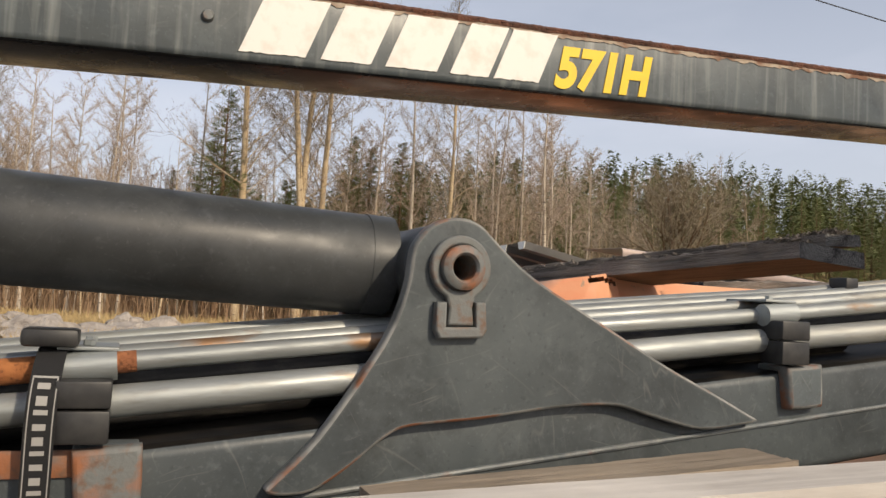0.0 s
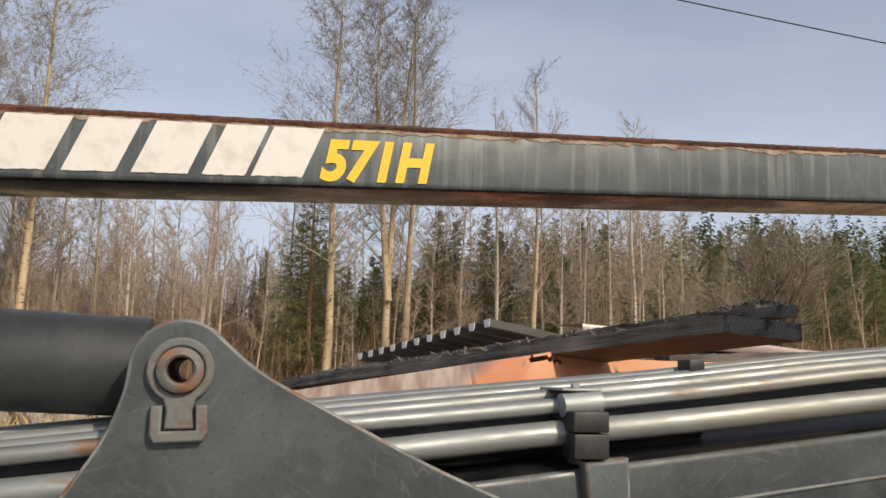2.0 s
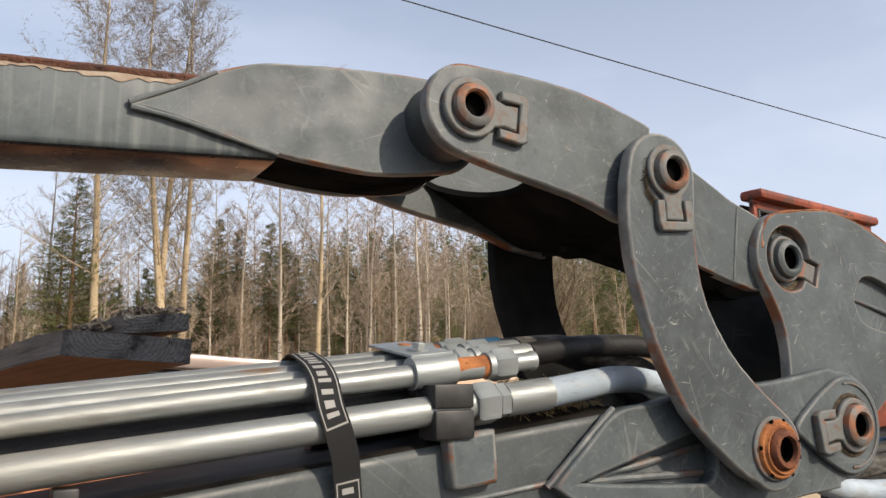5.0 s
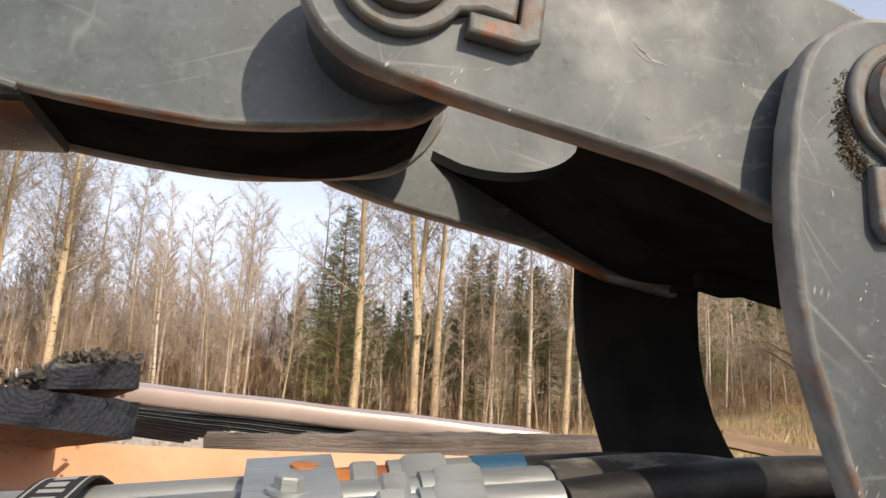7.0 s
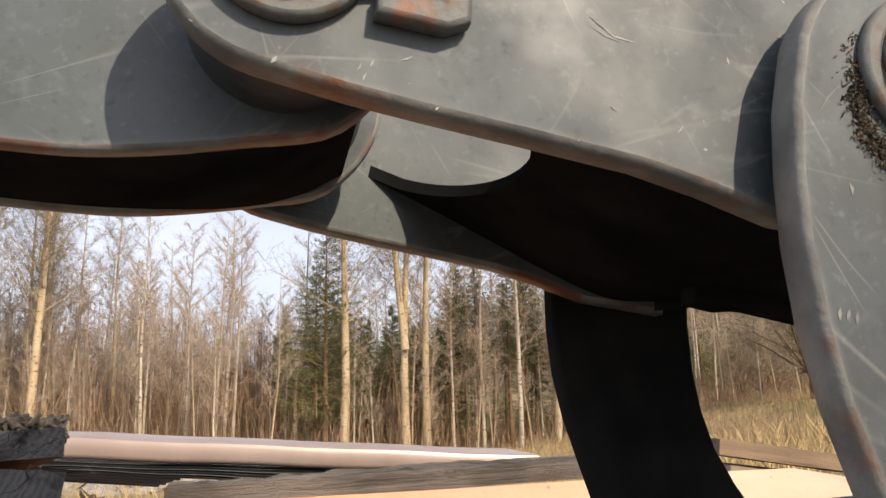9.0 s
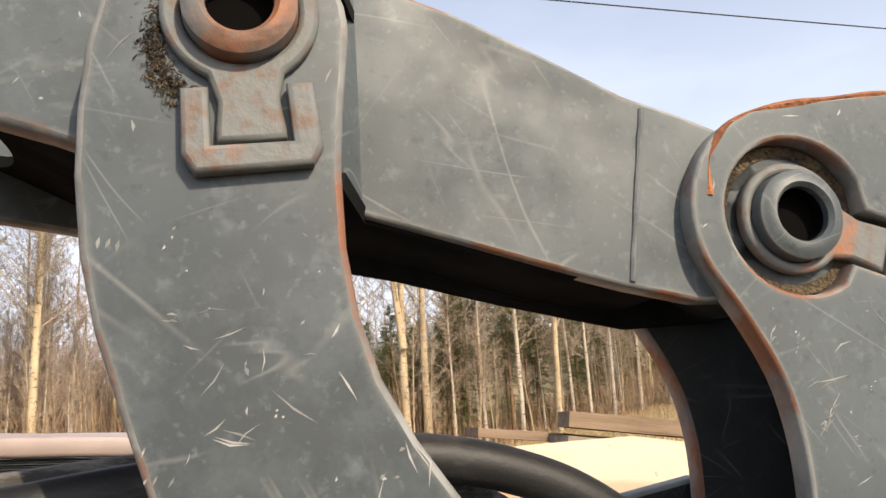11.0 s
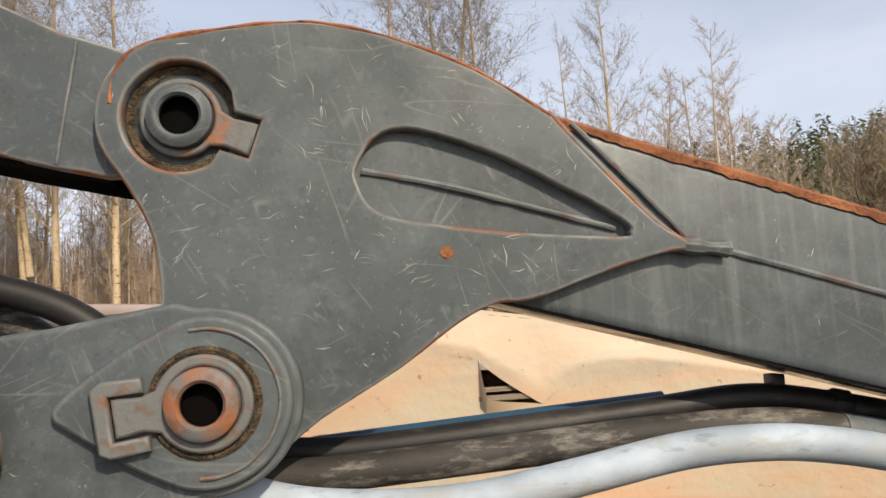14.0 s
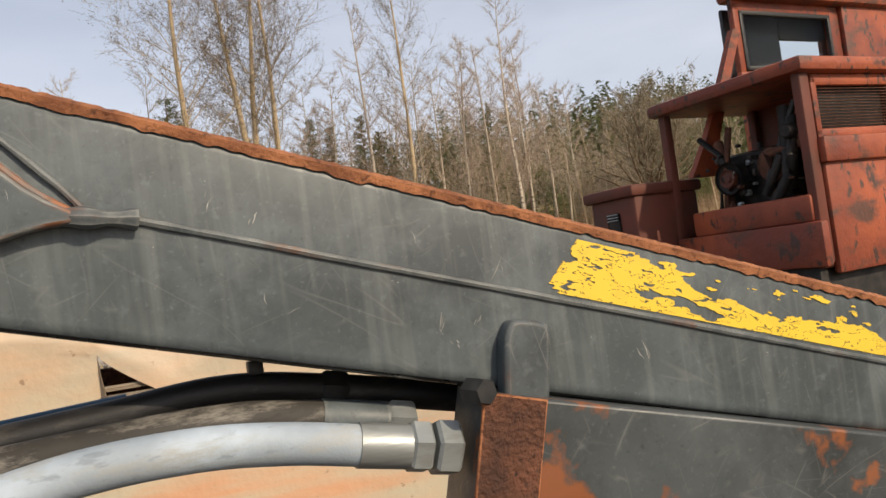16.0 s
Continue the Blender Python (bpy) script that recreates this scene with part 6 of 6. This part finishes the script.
cbox("cab_wall", (1.75, -0.05, 2.2), (3.3, 0.03, 4.18), RED, "bright orange red cab panel")
cbox("cab_wall", (0.40, 0.22, 2.2), (3.3, 0.28, 3.40), RED_DARK)
# black panels added behind the glass stand for the dim cab interior
cbox("cab_post", (0.12, 0.24, 3.40), (1.00, 0.30, 4.16), PLASTIC)
cbox("cab_dark_panel", (1.00, 0.24, 3.84), (3.2, 0.30, 4.16), PLASTIC, "black panel for the dim cab interior")
cbox("cab_post", (1.72, 0.24, 3.38), (2.2, 0.30, 3.86), RED_DARK)
cbox("cab_post", (3.2, 0.50, 3.40), (3.3, 0.56, 4.16), RED_DARK)
cbox("cab_wall", (3.22, 0.0, 2.2), (3.3, 0.55, 4.16), RED_DARK)
cbox("cab_seat", (0.5, 0.2, 2.3), (1.0, 0.45, 3.55), PLASTIC, "", 0.08)
bm = bmesh.new()
gq = []
for gx, gz, gw in ((5.955, 3.05, 0.030), (5.80, 2.70, 0.036), (5.66, 2.385, 0.050), (5.585, 2.205, 0.085), (5.56, 2.14, 0.10)):
    gq.append([bm.verts.new((gx + gw * a, 3.2 + b, gz)) for a, b in ((-1, 0), (1, 0), (1, 0.05), (-1, 0.05))])
for a, b in zip(gq, gq[1:]):
    for i in range(4):
        bm.faces.new((a[i], a[(i + 1) % 4], b[(i + 1) % 4], b[i]))
bmesh.ops.recalc_face_normals(bm, faces=bm.faces)
part("cab_brace", bm, RED, trac, "slanting orange red brace")
# tracks and frame
tbox("frame", (0.0, 0.1, -0.4), (3.6, 2.6, 1.40), ENGINE)
for y0 in (-0.1, 2.3):
    tk = tbox("crawler_track", (-0.4, y0, -1.27), (4.2, y0 + 0.45, -0.05), ENGINE, "rusty crawler track", 0.2)

# ---- boulders on the field ----
rr = random.Random(11)
def boulder(seed):
    bm = bmesh.new()
    bmesh.ops.create_icosphere(bm, subdivisions=3, radius=1)
    for v in bm.verts:
        d = v.co.normalized()
        k = 1 + 0.45 * noise.noise(d * 1.3 + Vector((seed, 0, 0))) + 0.18 * noise.noise(d * 3.1 + Vector((0, seed, 0)))
        v.co = Vector((d.x * k, d.y * k * 0.85, d.z * k * 0.65))
    me = bpy.data.meshes.new("boulder")
    bm.to_mesh(me)
    bm.free()
    me.materials.append(ROCK)
    me.shade_smooth()
    me.set_sharp_from_angle(angle=radians(30))
    return me
BOULDERS = [boulder(s) for s in range(5)]
def put_boulder(x, y, s):
    ob = new("boulder", rr.choice(BOULDERS))
    ob.matrix_world = pose(x, y, ground_z(x, y) + 0.25 * s, 0, 0, rr.uniform(0, 360)) @ Matrix.Diagonal((s * rr.uniform(0.8, 1.4), s, s * rr.uniform(0.7, 1.2), 1))
    tagged(ob, "grey granite boulder lying in dry grass", "boulder", "boulders heaped on the field")
for i in range(110):
    put_boulder(rr.uniform(-7, 6), 29.5 + rr.gauss(0, 2.6), 0.25 + 0.6 * rr.random() ** 1.5)
for i in range(25):
    put_boulder(rr.uniform(-9, 16), rr.uniform(26, 34), rr.uniform(0.12, 0.35))


# ---- dry grass ----
def grass(name, n, spots, h0, h1, w, label, mat=STRAW):
    vs, fs = [], []
    rg = random.Random(len(name) + n)
    for i in range(n):
        x, y = spots(rg)
        z = ground_z(x, y)
        a, h = rg.uniform(0, math.pi), rg.uniform(h0, h1)
        dx, dy = math.cos(a) * w, math.sin(a) * w
        lx, ly = rg.gauss(0, 0.28) * h, rg.gauss(0, 0.28) * h
        k = len(vs)
        vs += [(x - dx, y - dy, z), (x + dx, y + dy, z), (x + lx * 0.5 + dx * 0.7, y + ly * 0.5 + dy * 0.7, z + h * 0.6), (x + lx, y + ly, z + h)]
        fs += [(k, k + 1, k + 2), (k, k + 2, k + 3)]
    me = bpy.data.meshes.new(name)
    me.from_pydata(vs, [], fs)
    me.materials.append(mat)
    return tagged(new(name, me), label, "grass", kind="stuff")


grass("dry_grass", 60000, lambda g: (g.uniform(-30, 60), 12 + 34 * g.random() ** 0.8), 0.15, 0.55, 0.012, "dry yellow grass of last year")
grass("tall_straw", 12000, lambda g: (g.uniform(14, 60), g.uniform(14, 30)), 0.5, 1.5, 0.012, "tall dry straw and weeds")


# ---- trees ----
def twig(bm_v, bm_f, a, b, r0, r1):
    d = b - a
    if r0 < 0.03 and r1 < 0.02:
        # hair-fine twigs are single tapering blades
        s = d.cross(Vector((math.sin(a.x * 91.7 + a.z * 37.1), math.cos(a.y * 77.3 + a.z * 53.9), math.sin(a.z * 61.3))))
        if s.length < 1e-5:
            s = Vector((1, 0, 0))
        s.normalize()
        k = len(bm_v)
        bm_v.extend((a - s * (r0 * 1.35), a + s * (r0 * 1.35), b))
        bm_f.append((k, k + 1, k + 2))
        return
    s = d.cross(Vector((0.3, 0.2, 1)))
    if s.length < 1e-4:
        s = Vector((1, 0, 0))
    s.normalize()
    u = s.cross(d).normalized()
    k = len(bm_v)
    for p, r in ((a, r0), (b, r1)):
        for i in range(3):
            t = 2.0944 * i
            bm_v.append(p + (s * math.cos(t) + u * math.sin(t)) * r)
    for i in range(3):
        j = (i + 1) % 3
        bm_f.append((k + i, k + j, k + 3 + j, k + 3 + i))


def mesh_of(name, v, f, mat):
    me = bpy.data.meshes.new(name)
    me.from_pydata([tuple(p) for p in v], [], f)
    me.materials.append(mat)
    me.shade_smooth()
    return me


def bare_tree(seed, height, r, bark_mat, twig_mat, first=0.35, reach=0.16, limbs=26, fork=False, buds=0, steep=1.0, thick=1.0, dens=5):
    """Trunk and limbs as one mesh, crown of fine twigs as another."""
    rg = random.Random(seed)
    tv, tf, cv, cf = [], [], [], []
    stems = [(Vector((0, 0, -0.3)), Vector((rg.gauss(0, 0.02), rg.gauss(0, 0.02), 1)), r, height)]
    if fork:
        stems.append((Vector((0, 0, height * 0.22)), Vector((0.09, 0.03, 1)), r * 0.8, height * 0.74))
    for base, d, r0, L in stems:
        p = base.copy()
        n = 12
        pts = [p.copy()]
        for i in range(n):
            d = (d + Vector((rg.gauss(0, 0.02), rg.gauss(0, 0.02), 0.02))).normalized()
            p = p + d * (L / n)
            pts.append(p.copy())
        bm = tube(pts, [r0 * (1.15 - 0.15 * min(1, i)) * (1 - 0.93 * i / n) + 0.006 for i in range(n + 1)], 9, 1, None, False)
        off = len(tv)
        bm.verts.index_update()
        tv += [v.co.copy() for v in bm.verts]
        tf += [tuple(off + v.index for v in f.verts) for f in bm.faces]
        bm.free()
        for k in range(limbs):
            h = first + (1 - first) * (k + rg.random()) / limbs
            if h >= 0.99:
                continue
            q = pts[int(h * n)].lerp(pts[min(int(h * n) + 1, n)], h * n % 1)
            az = rg.uniform(0, 6.283)
            le = L * reach * (1.25 - h) * rg.uniform(0.6, 1.3) + 0.3
            dd = Vector((math.cos(az), math.sin(az), steep * rg.uniform(0.5, 1.4)))
            dd.normalize()
            rr0 = max(0.012, r0 * 0.22 * (1.1 - h)) * thick
            prev = q
            for s in range(4):
                nx = prev + dd * (le / 4)
                twig(tv, tf, prev, nx, rr0 * (1 - s / 4.6), rr0 * (1 - (s + 1) / 4.6))
                for m in range(dens):
                    o = prev.lerp(nx, rg.random())
                    e = (dd + Vector((rg.gauss(0, 0.6), rg.gauss(0, 0.6), rg.gauss(0.1, 0.45)))).normalized()
                    l2 = le * rg.uniform(0.15, 0.42)
                    mid = o + e * l2 * 0.55
                    tip = mid + (e + Vector((rg.gauss(0, 0.4), rg.gauss(0, 0.4), rg.gauss(0.1, 0.3)))).normalized() * l2 * 0.55
                    twig(cv, cf, o, mid, 0.012 * thick, 0.008 * thick)
                    twig(cv, cf, mid, tip, 0.008 * thick, 0.004 * thick)
                    for w in range(4):
                        o2 = o.lerp(tip, rg.uniform(0.2, 1))
                        e2 = (e + Vector((rg.gauss(0, 0.8), rg.gauss(0, 0.8), rg.gauss(0, 0.6)))).normalized()
                        t2 = o2 + e2 * l2 * rg.uniform(0.2, 0.5)
                        twig(cv, cf, o2, t2, 0.006 * thick, 0.003 * thick)
                        for b in range(buds):
                            c = o2.lerp(t2, rg.uniform(0.2, 1.1)) + Vector((rg.gauss(0, 0.05), rg.gauss(0, 0.05), rg.gauss(0, 0.05)))
                            k2 = len(cv)
                            sz = rg.uniform(0.018, 0.040)
                            cv.extend((c + Vector((-sz, 0, -sz * 0.5)), c + Vector((sz, sz * 0.4, -sz * 0.3)), c + Vector((0, -sz * 0.4, sz))))
                            cf.append((k2, k2 + 1, k2 + 2))
                prev = nx
                dd = (dd + Vector((rg.gauss(0, 0.16), rg.gauss(0, 0.16), 0.12))).normalized()
    return mesh_of("trunk", tv, tf, bark_mat), mesh_of("crown", cv, cf, BUDS if buds else twig_mat)


def conifer(seed, height, r, first=0.12, spread=0.20, pine=False, needles=NEEDLES):
    rg = random.Random(seed)
    tv, tf, cv, cf = [], [], [], []
    bm = tube([(0, 0, -0.3), (rg.gauss(0, .05), 0, height * 0.5), (0, rg.gauss(0, .05), height)], [r, r * 0.6, 0.02], 8, 3, None, False)
    bm.verts.index_update()
    tv += [v.co.copy() for v in bm.verts]
    tf += [tuple(v.index for v in f.verts) for f in bm.faces]
    bm.free()
    n = int(height * (15 if not pine else 14))
    for k in range(n):
        h = first + (1 - first) * (k + rg.random()) / n
        az = rg.uniform(0, 6.283)
        wid = (1 - h) ** 0.75 if not pine else min(1, (1 - h) * 2.0) * 0.92 + 0.08
        le = height * spread * wid * rg.uniform(0.5, 1.1) + 0.16
        d = Vector((math.cos(az), math.sin(az), rg.uniform(-0.45, 0.0) + 0.5 * h * h if not pine else rg.uniform(-0.1, 0.45)))
        o = Vector((0, 0, h * height))
        twig(tv, tf, o, o + d * le * 0.9, 0.02, 0.006)
        side = Vector((-math.sin(az), math.cos(az), 0))
        for s in range(int(16 + le * 26)):
            # short needled shoots along the bough, hanging a little
            t = rg.uniform(0.02, 1.0)
            w = (1.05 - t) * le * 0.34 + 0.03
            c = o + d * le * t + side * rg.uniform(-w, w) + Vector((0, 0, rg.gauss(-0.04, 0.05)))
            dirv = (d * 0.9 + side * rg.gauss(0, 0.8) + Vector((0, 0, rg.gauss(-0.25 if not pine else 0.15, 0.35)))).normalized()
            sz = rg.uniform(0.10, 0.26)
            nn = dirv.cross(Vector((rg.gauss(0, 1), rg.gauss(0, 1), rg.gauss(0, 1)))).normalized() * sz * 0.10
            k2 = len(cv)
            cv.extend((c - nn, c + nn, c + dirv * sz))
            cf.append((k2, k2 + 1, k2 + 2))
    return mesh_of("trunk", tv, tf, BARK_PINE), mesh_of("crown", cv, cf, needles)


def plant(kind, x, y, label, cat, group, turn=0.0, size=1.0, lean=0.0):
    ob = new(kind["name"])
    tagged(ob, label, cat, group)
    for part_name, me in zip(("trunk", "crown"), kind["meshes"]):
        c = new(part_name, me)
        c.parent = ob
    ob.matrix_world = pose(x, y, ground_z(x, y), lean, 0, turn) @ Matrix.Scale(size, 4)
    return ob


ASPEN = [dict(name="aspen_tree", meshes=bare_tree(s, 27, 0.27, BARK_ASPEN, TWIG, 0.28, 0.25, 44, f, 3, 1.1, 1.0, 7)) for s, f in ((1, False), (2, True), (3, False))]
BIRCH = [dict(name="birch_tree", meshes=bare_tree(s, h, r, BARK_BIRCH, TWIG, 0.28, 0.20, 30, False, 0, 0.85, 0.8, 9)) for s, h, r in ((11, 15, 0.13), (12, 17, 0.15), (13, 13, 0.10), (14, 14, 0.12))]
SAPLING = [dict(name="young_tree", meshes=bare_tree(s, h, 0.06, BARK_BIRCH if s % 2 else BARK_ASPEN, TWIG, 0.25, 0.17, 18, False, 0, 1.0, 0.7, 8)) for s, h in ((21, 9), (22, 11), (23, 8), (24, 10))]
OAK = dict(name="broad_bare_tree", meshes=bare_tree(31, 6.8, 0.28, BARK_PINE, TWIG_GREY, 0.10, 0.66, 80, False, 0, 0.75, 1.1, 10))
SPRUCE = [dict(name="spruce_tree", meshes=conifer(s, h, 0.16, 0.10, 0.17)) for s, h in ((41, 12), (42, 15))] + [dict(name="spruce_tree", meshes=conifer(45, 13.5, 0.2, 0.12, 0.22, True))]
PINE = [dict(name="pine_tree", meshes=conifer(s, h, 0.18, 0.42, 0.15, True)) for s, h in ((51, 14), (52, 12), (53, 16))]
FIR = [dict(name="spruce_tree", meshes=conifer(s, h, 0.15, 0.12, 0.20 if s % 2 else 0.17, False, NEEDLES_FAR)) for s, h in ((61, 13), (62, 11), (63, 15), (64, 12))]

rt = random.Random(77)
def scatter_turn():
    return rt.uniform(0, 360)
for k, x, y, s in ((0, 5.0, 45, 1.0), (1, 8.5, 45, 1.0), (0, 9.9, 46, 0.95), (2, -18.2, 45, 1.0), (2, -14.2, 45, 0.98), (0, -11.4, 46, 1.0), (1, -16.5, 47, 0.95), (0, -21, 45, 1.0), (2, -25, 47, 0.95), (2, 17.5, 45, 0.78)):
    plant(ASPEN[k], x, y, "tall bare aspen with pale bark and grey catkins", "tree", "aspens at the field's edge", scatter_turn(), s)
for i in range(9):
    plant(ASPEN[i % 3], -34 + 3.1 * i + rt.uniform(-1, 1), rt.uniform(49, 58), "bare aspen deeper in the wood", "tree", "aspens at the field's edge", scatter_turn(), rt.uniform(0.62, 0.85))
for x, y, k in ((-5.9, 46, 0), (-3.7, 48, 2), (-2.0, 46, 3), (-1.1, 47, 2), (11.5, 46, 2), (13.3, 46, 0), (15.6, 46, 1), (20.0, 46, 0), (22.0, 47, 1), (23.3, 46, 3), (25.4, 46, 1), (28, 50, 3), (19.6, 55, 1), (25.9, 55, 0), (31, 56, 1), (34, 58, 3), (38, 60, 0)):
    plant(BIRCH[k], x, y, "slender bare birch with a white trunk", "tree", "birches at the field's edge", scatter_turn(), rt.uniform(0.9, 1.1), rt.uniform(-2, 2))
for i in range(120):
    x = rt.uniform(-36, 34) if i < 62 else -36 + 34 * rt.random() ** 1.3
    if -1 < x < 4 and rt.random() < 0.5:
        continue
    plant(BIRCH[i % 4], x, rt.uniform(48, 66), "slender bare birch in the wood", "tree", "birches in the wood", scatter_turn(), rt.uniform(0.7, 1.05), rt.uniform(-3, 3))
for i in range(140):
    x = rt.uniform(-42, 44)
    plant(SAPLING[i % 4], x, rt.uniform(43.5, 62), "thin bare young tree in the undergrowth", "tree", "young trees in the wood", scatter_turn(), rt.uniform(0.6, 1.05), rt.uniform(-4, 4))
for x, y, k, s in ((4.0, 46.0, 2, 1.0), (3.5, 46.8, 2, 0.82), (13.0, 49, 0, 0.75), (12.2, 50, 1, 0.7), (16.5, 52, 1, 0.72), (19.0, 53, 0, 0.85), (21.2, 52, 1, 0.74), (24, 56, 0, 0.85), (7, 55, 1, 0.6), (10.6, 54, 0, 0.7)):
    plant(SPRUCE[k], x, y, "dark green spruce among bare trees", "tree", "conifers in the wood", scatter_turn(), s)
for x, y, k, s in ((18.3, 54, 0, 0.8), (22.8, 55, 1, 0.9), (27, 58, 2, 0.75), (30, 60, 0, 0.85), (26.5, 60, 1, 0.8), (14.8, 56, 2, 0.7), (34, 62, 0, 0.8), (12.8, 50, 2, 0.80), (14.3, 51, 0, 0.88), (16.2, 50, 2, 0.78), (18.0, 52, 1, 0.95), (8.8, 52, 1, 0.80), (5.6, 53, 0, 0.74), (48, 58, 0, 0.8), (52, 60, 2, 0.75), (55, 57, 1, 0.85)):
    plant(PINE[k], x, y, "pine with a bare lower trunk", "tree", "conifers in the wood", scatter_turn(), s)
for i in range(22):
    x = 1.0 + 0.75 * i + rt.uniform(-0.5, 0.5)
    plant((SPRUCE + PINE)[i % 6], x, rt.uniform(54, 66), "low conifer behind the bare trees", "tree", "conifers in the wood", scatter_turn(), rt.uniform(0.55, 0.78))
plant(OAK, 30.2, 38.5, "broad bare tree with a rounded crown of fine twigs", "tree", "", 20, 1.12)
for x, y, s in ((36, 52, 0.8), (40, 55, 0.7), (33, 50, 0.6)):
    plant(OAK, x, y, "bare rounded bush at the wood's edge", "tree", "bushes", scatter_turn(), s)
# conifers standing on the hill, nearest rows as trees
for i in range(330):
    x, y = rt.uniform(26, 160), rt.uniform(68, 108)
    if x < y * 0.42:
        continue
    plant(FIR[i % 4], x, y, "conifer on the wooded hill", "tree", "conifers on the hill", scatter_turn(), rt.uniform(0.64, 0.98))

# far woods on the hill and behind the birches, one mass of small conifers
v, f = [], []
for i in range(2300):
    x, y = rt.uniform(-90, 240), 78 + 132 * rt.random() ** 1.2
    if x < 42 and y < 110:
        continue
    h = rt.uniform(9, 15) * (0.62 if x < 20 else 1)
    z = ground_z(x, y)
    for s in range(110):
        t = rt.random() ** 0.75
        a = rt.uniform(0, 6.283)
        rad = h * 0.17 * (1 - t) * rt.uniform(0.5, 1.1) + 0.1
        c = Vector((x + math.cos(a) * rad, y + math.sin(a) * rad, z + h * (0.12 + 0.88 * t)))
        sz = rt.uniform(0.3, 0.75)
        k = len(v)
        v += [c, c + Vector((math.cos(a) * sz - math.sin(a) * sz * 0.4, math.sin(a) * sz + math.cos(a) * sz * 0.4, -sz * 0.45)), c + Vector((math.cos(a) * sz + math.sin(a) * sz * 0.4, math.sin(a) * sz - math.cos(a) * sz * 0.4, -sz * 0.3))]
        f.append((k, k + 1, k + 2))
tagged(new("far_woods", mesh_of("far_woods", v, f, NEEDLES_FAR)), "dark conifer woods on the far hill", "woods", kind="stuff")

# undergrowth of bare brush
v, f = [], []
for i in range(15000):
    x, y = rt.uniform(-50, 62), rt.uniform(43.5, 66)
    z = ground_z(x, y)
    h = (1.0 + 5.0 * rt.random() ** 1.8) * (1.0 if x < 12 else 0.5)
    lean = Vector((rt.gauss(0, 0.16), rt.gauss(0, 0.16), 1))
    o = Vector((x, y, z))
    m = o + lean * h * 0.5
    t = m + (lean + Vector((rt.gauss(0, 0.2), rt.gauss(0, 0.2), 0))) * h * 0.5
    twig(v, f, o, m, 0.022, 0.014)
    twig(v, f, m, t, 0.014, 0.006)
    for b in range(4):
        q = m.lerp(t, rt.random())
        twig(v, f, q, q + Vector((rt.gauss(0, 0.4), rt.gauss(0, 0.4), rt.uniform(0.1, 0.6))) * h * 0.22, 0.008, 0.004)
tagged(new("undergrowth", mesh_of("undergrowth", v, f, BRUSH)), "dense brown leafless undergrowth", "brush", kind="stuff")
# a second, taller screen of bare young wood behind
v, f = [], []
for i in range(5200):
    x, y = rt.uniform(-75, 9), rt.uniform(64, 92)
    o = Vector((x, y, ground_z(x, y)))
    h = rt.uniform(5, 12.5) * (1.0 if x < 5 else 0.85)
    lean = Vector((rt.gauss(0, 0.05), rt.gauss(0, 0.05), 1))
    t = o + lean * h
    twig(v, f, o, t, 0.05, 0.012)
    for b in range(9):
        q = o.lerp(t, rt.uniform(0.3, 1))
        e = q + Vector((rt.gauss(0, 0.5), rt.gauss(0, 0.5), rt.uniform(0.3, 1.0))) * h * 0.12
        twig(v, f, q, e, 0.016, 0.007)
        twig(v, f, q.lerp(e, 0.5), e + Vector((rt.gauss(0, 0.5), rt.gauss(0, 0.5), rt.gauss(0.2, 0.4))), 0.010, 0.005)
tagged(new("bare_woods", mesh_of("bare_woods", v, f, BRUSH)), "far screen of bare brown young trees", "woods", kind="stuff")
# weeds near the tractor
v, f = [], []
for i in range(700):
    x, y = rt.uniform(14, 34), rt.uniform(20, 36)
    o = Vector((x, y, ground_z(x, y)))
    h = rt.uniform(0.7, 2.2)
    t = o + Vector((rt.gauss(0, 0.2), rt.gauss(0, 0.2), 1)) * h
    twig(v, f, o, t, 0.012, 0.005)
    for b in range(6):
        q = o.lerp(t, rt.uniform(0.3, 1))
        twig(v, f, q, q + Vector((rt.gauss(0, 0.5), rt.gauss(0, 0.5), rt.uniform(0.2, 0.9))) * h * 0.25, 0.006, 0.003)
tagged(new("dry_weeds", mesh_of("dry_weeds", v, f, BRUSH)), "dry weed stalks on the field", "brush", kind="stuff")

# ---- overhead cable ----
pts = []
for i in range(25):
    t = i / 24
    x = -40 + 94 * t
    pts.append((x, 20, 13.85 - 0.040 * (x - 11.7) + 0.0006 * (x - 24) ** 2 * 0.35))
cable = finish(tube(pts, 0.022, 8, 1), "overhead_cable", CABLE)
tagged(cable, "black overhead power cable", "cable", kind="structure")
for x in (-40, 54):
    pole = finish(tube([(x, 20.0, -0.2), (x, 20.0, 17.0 if x < 0 else 13.0)], [0.15, 0.10], 12, 1), "utility_pole", WOOD_PALE)
    tagged(pole, "grey wooden pole that carries the cable", "pole", "cable poles")
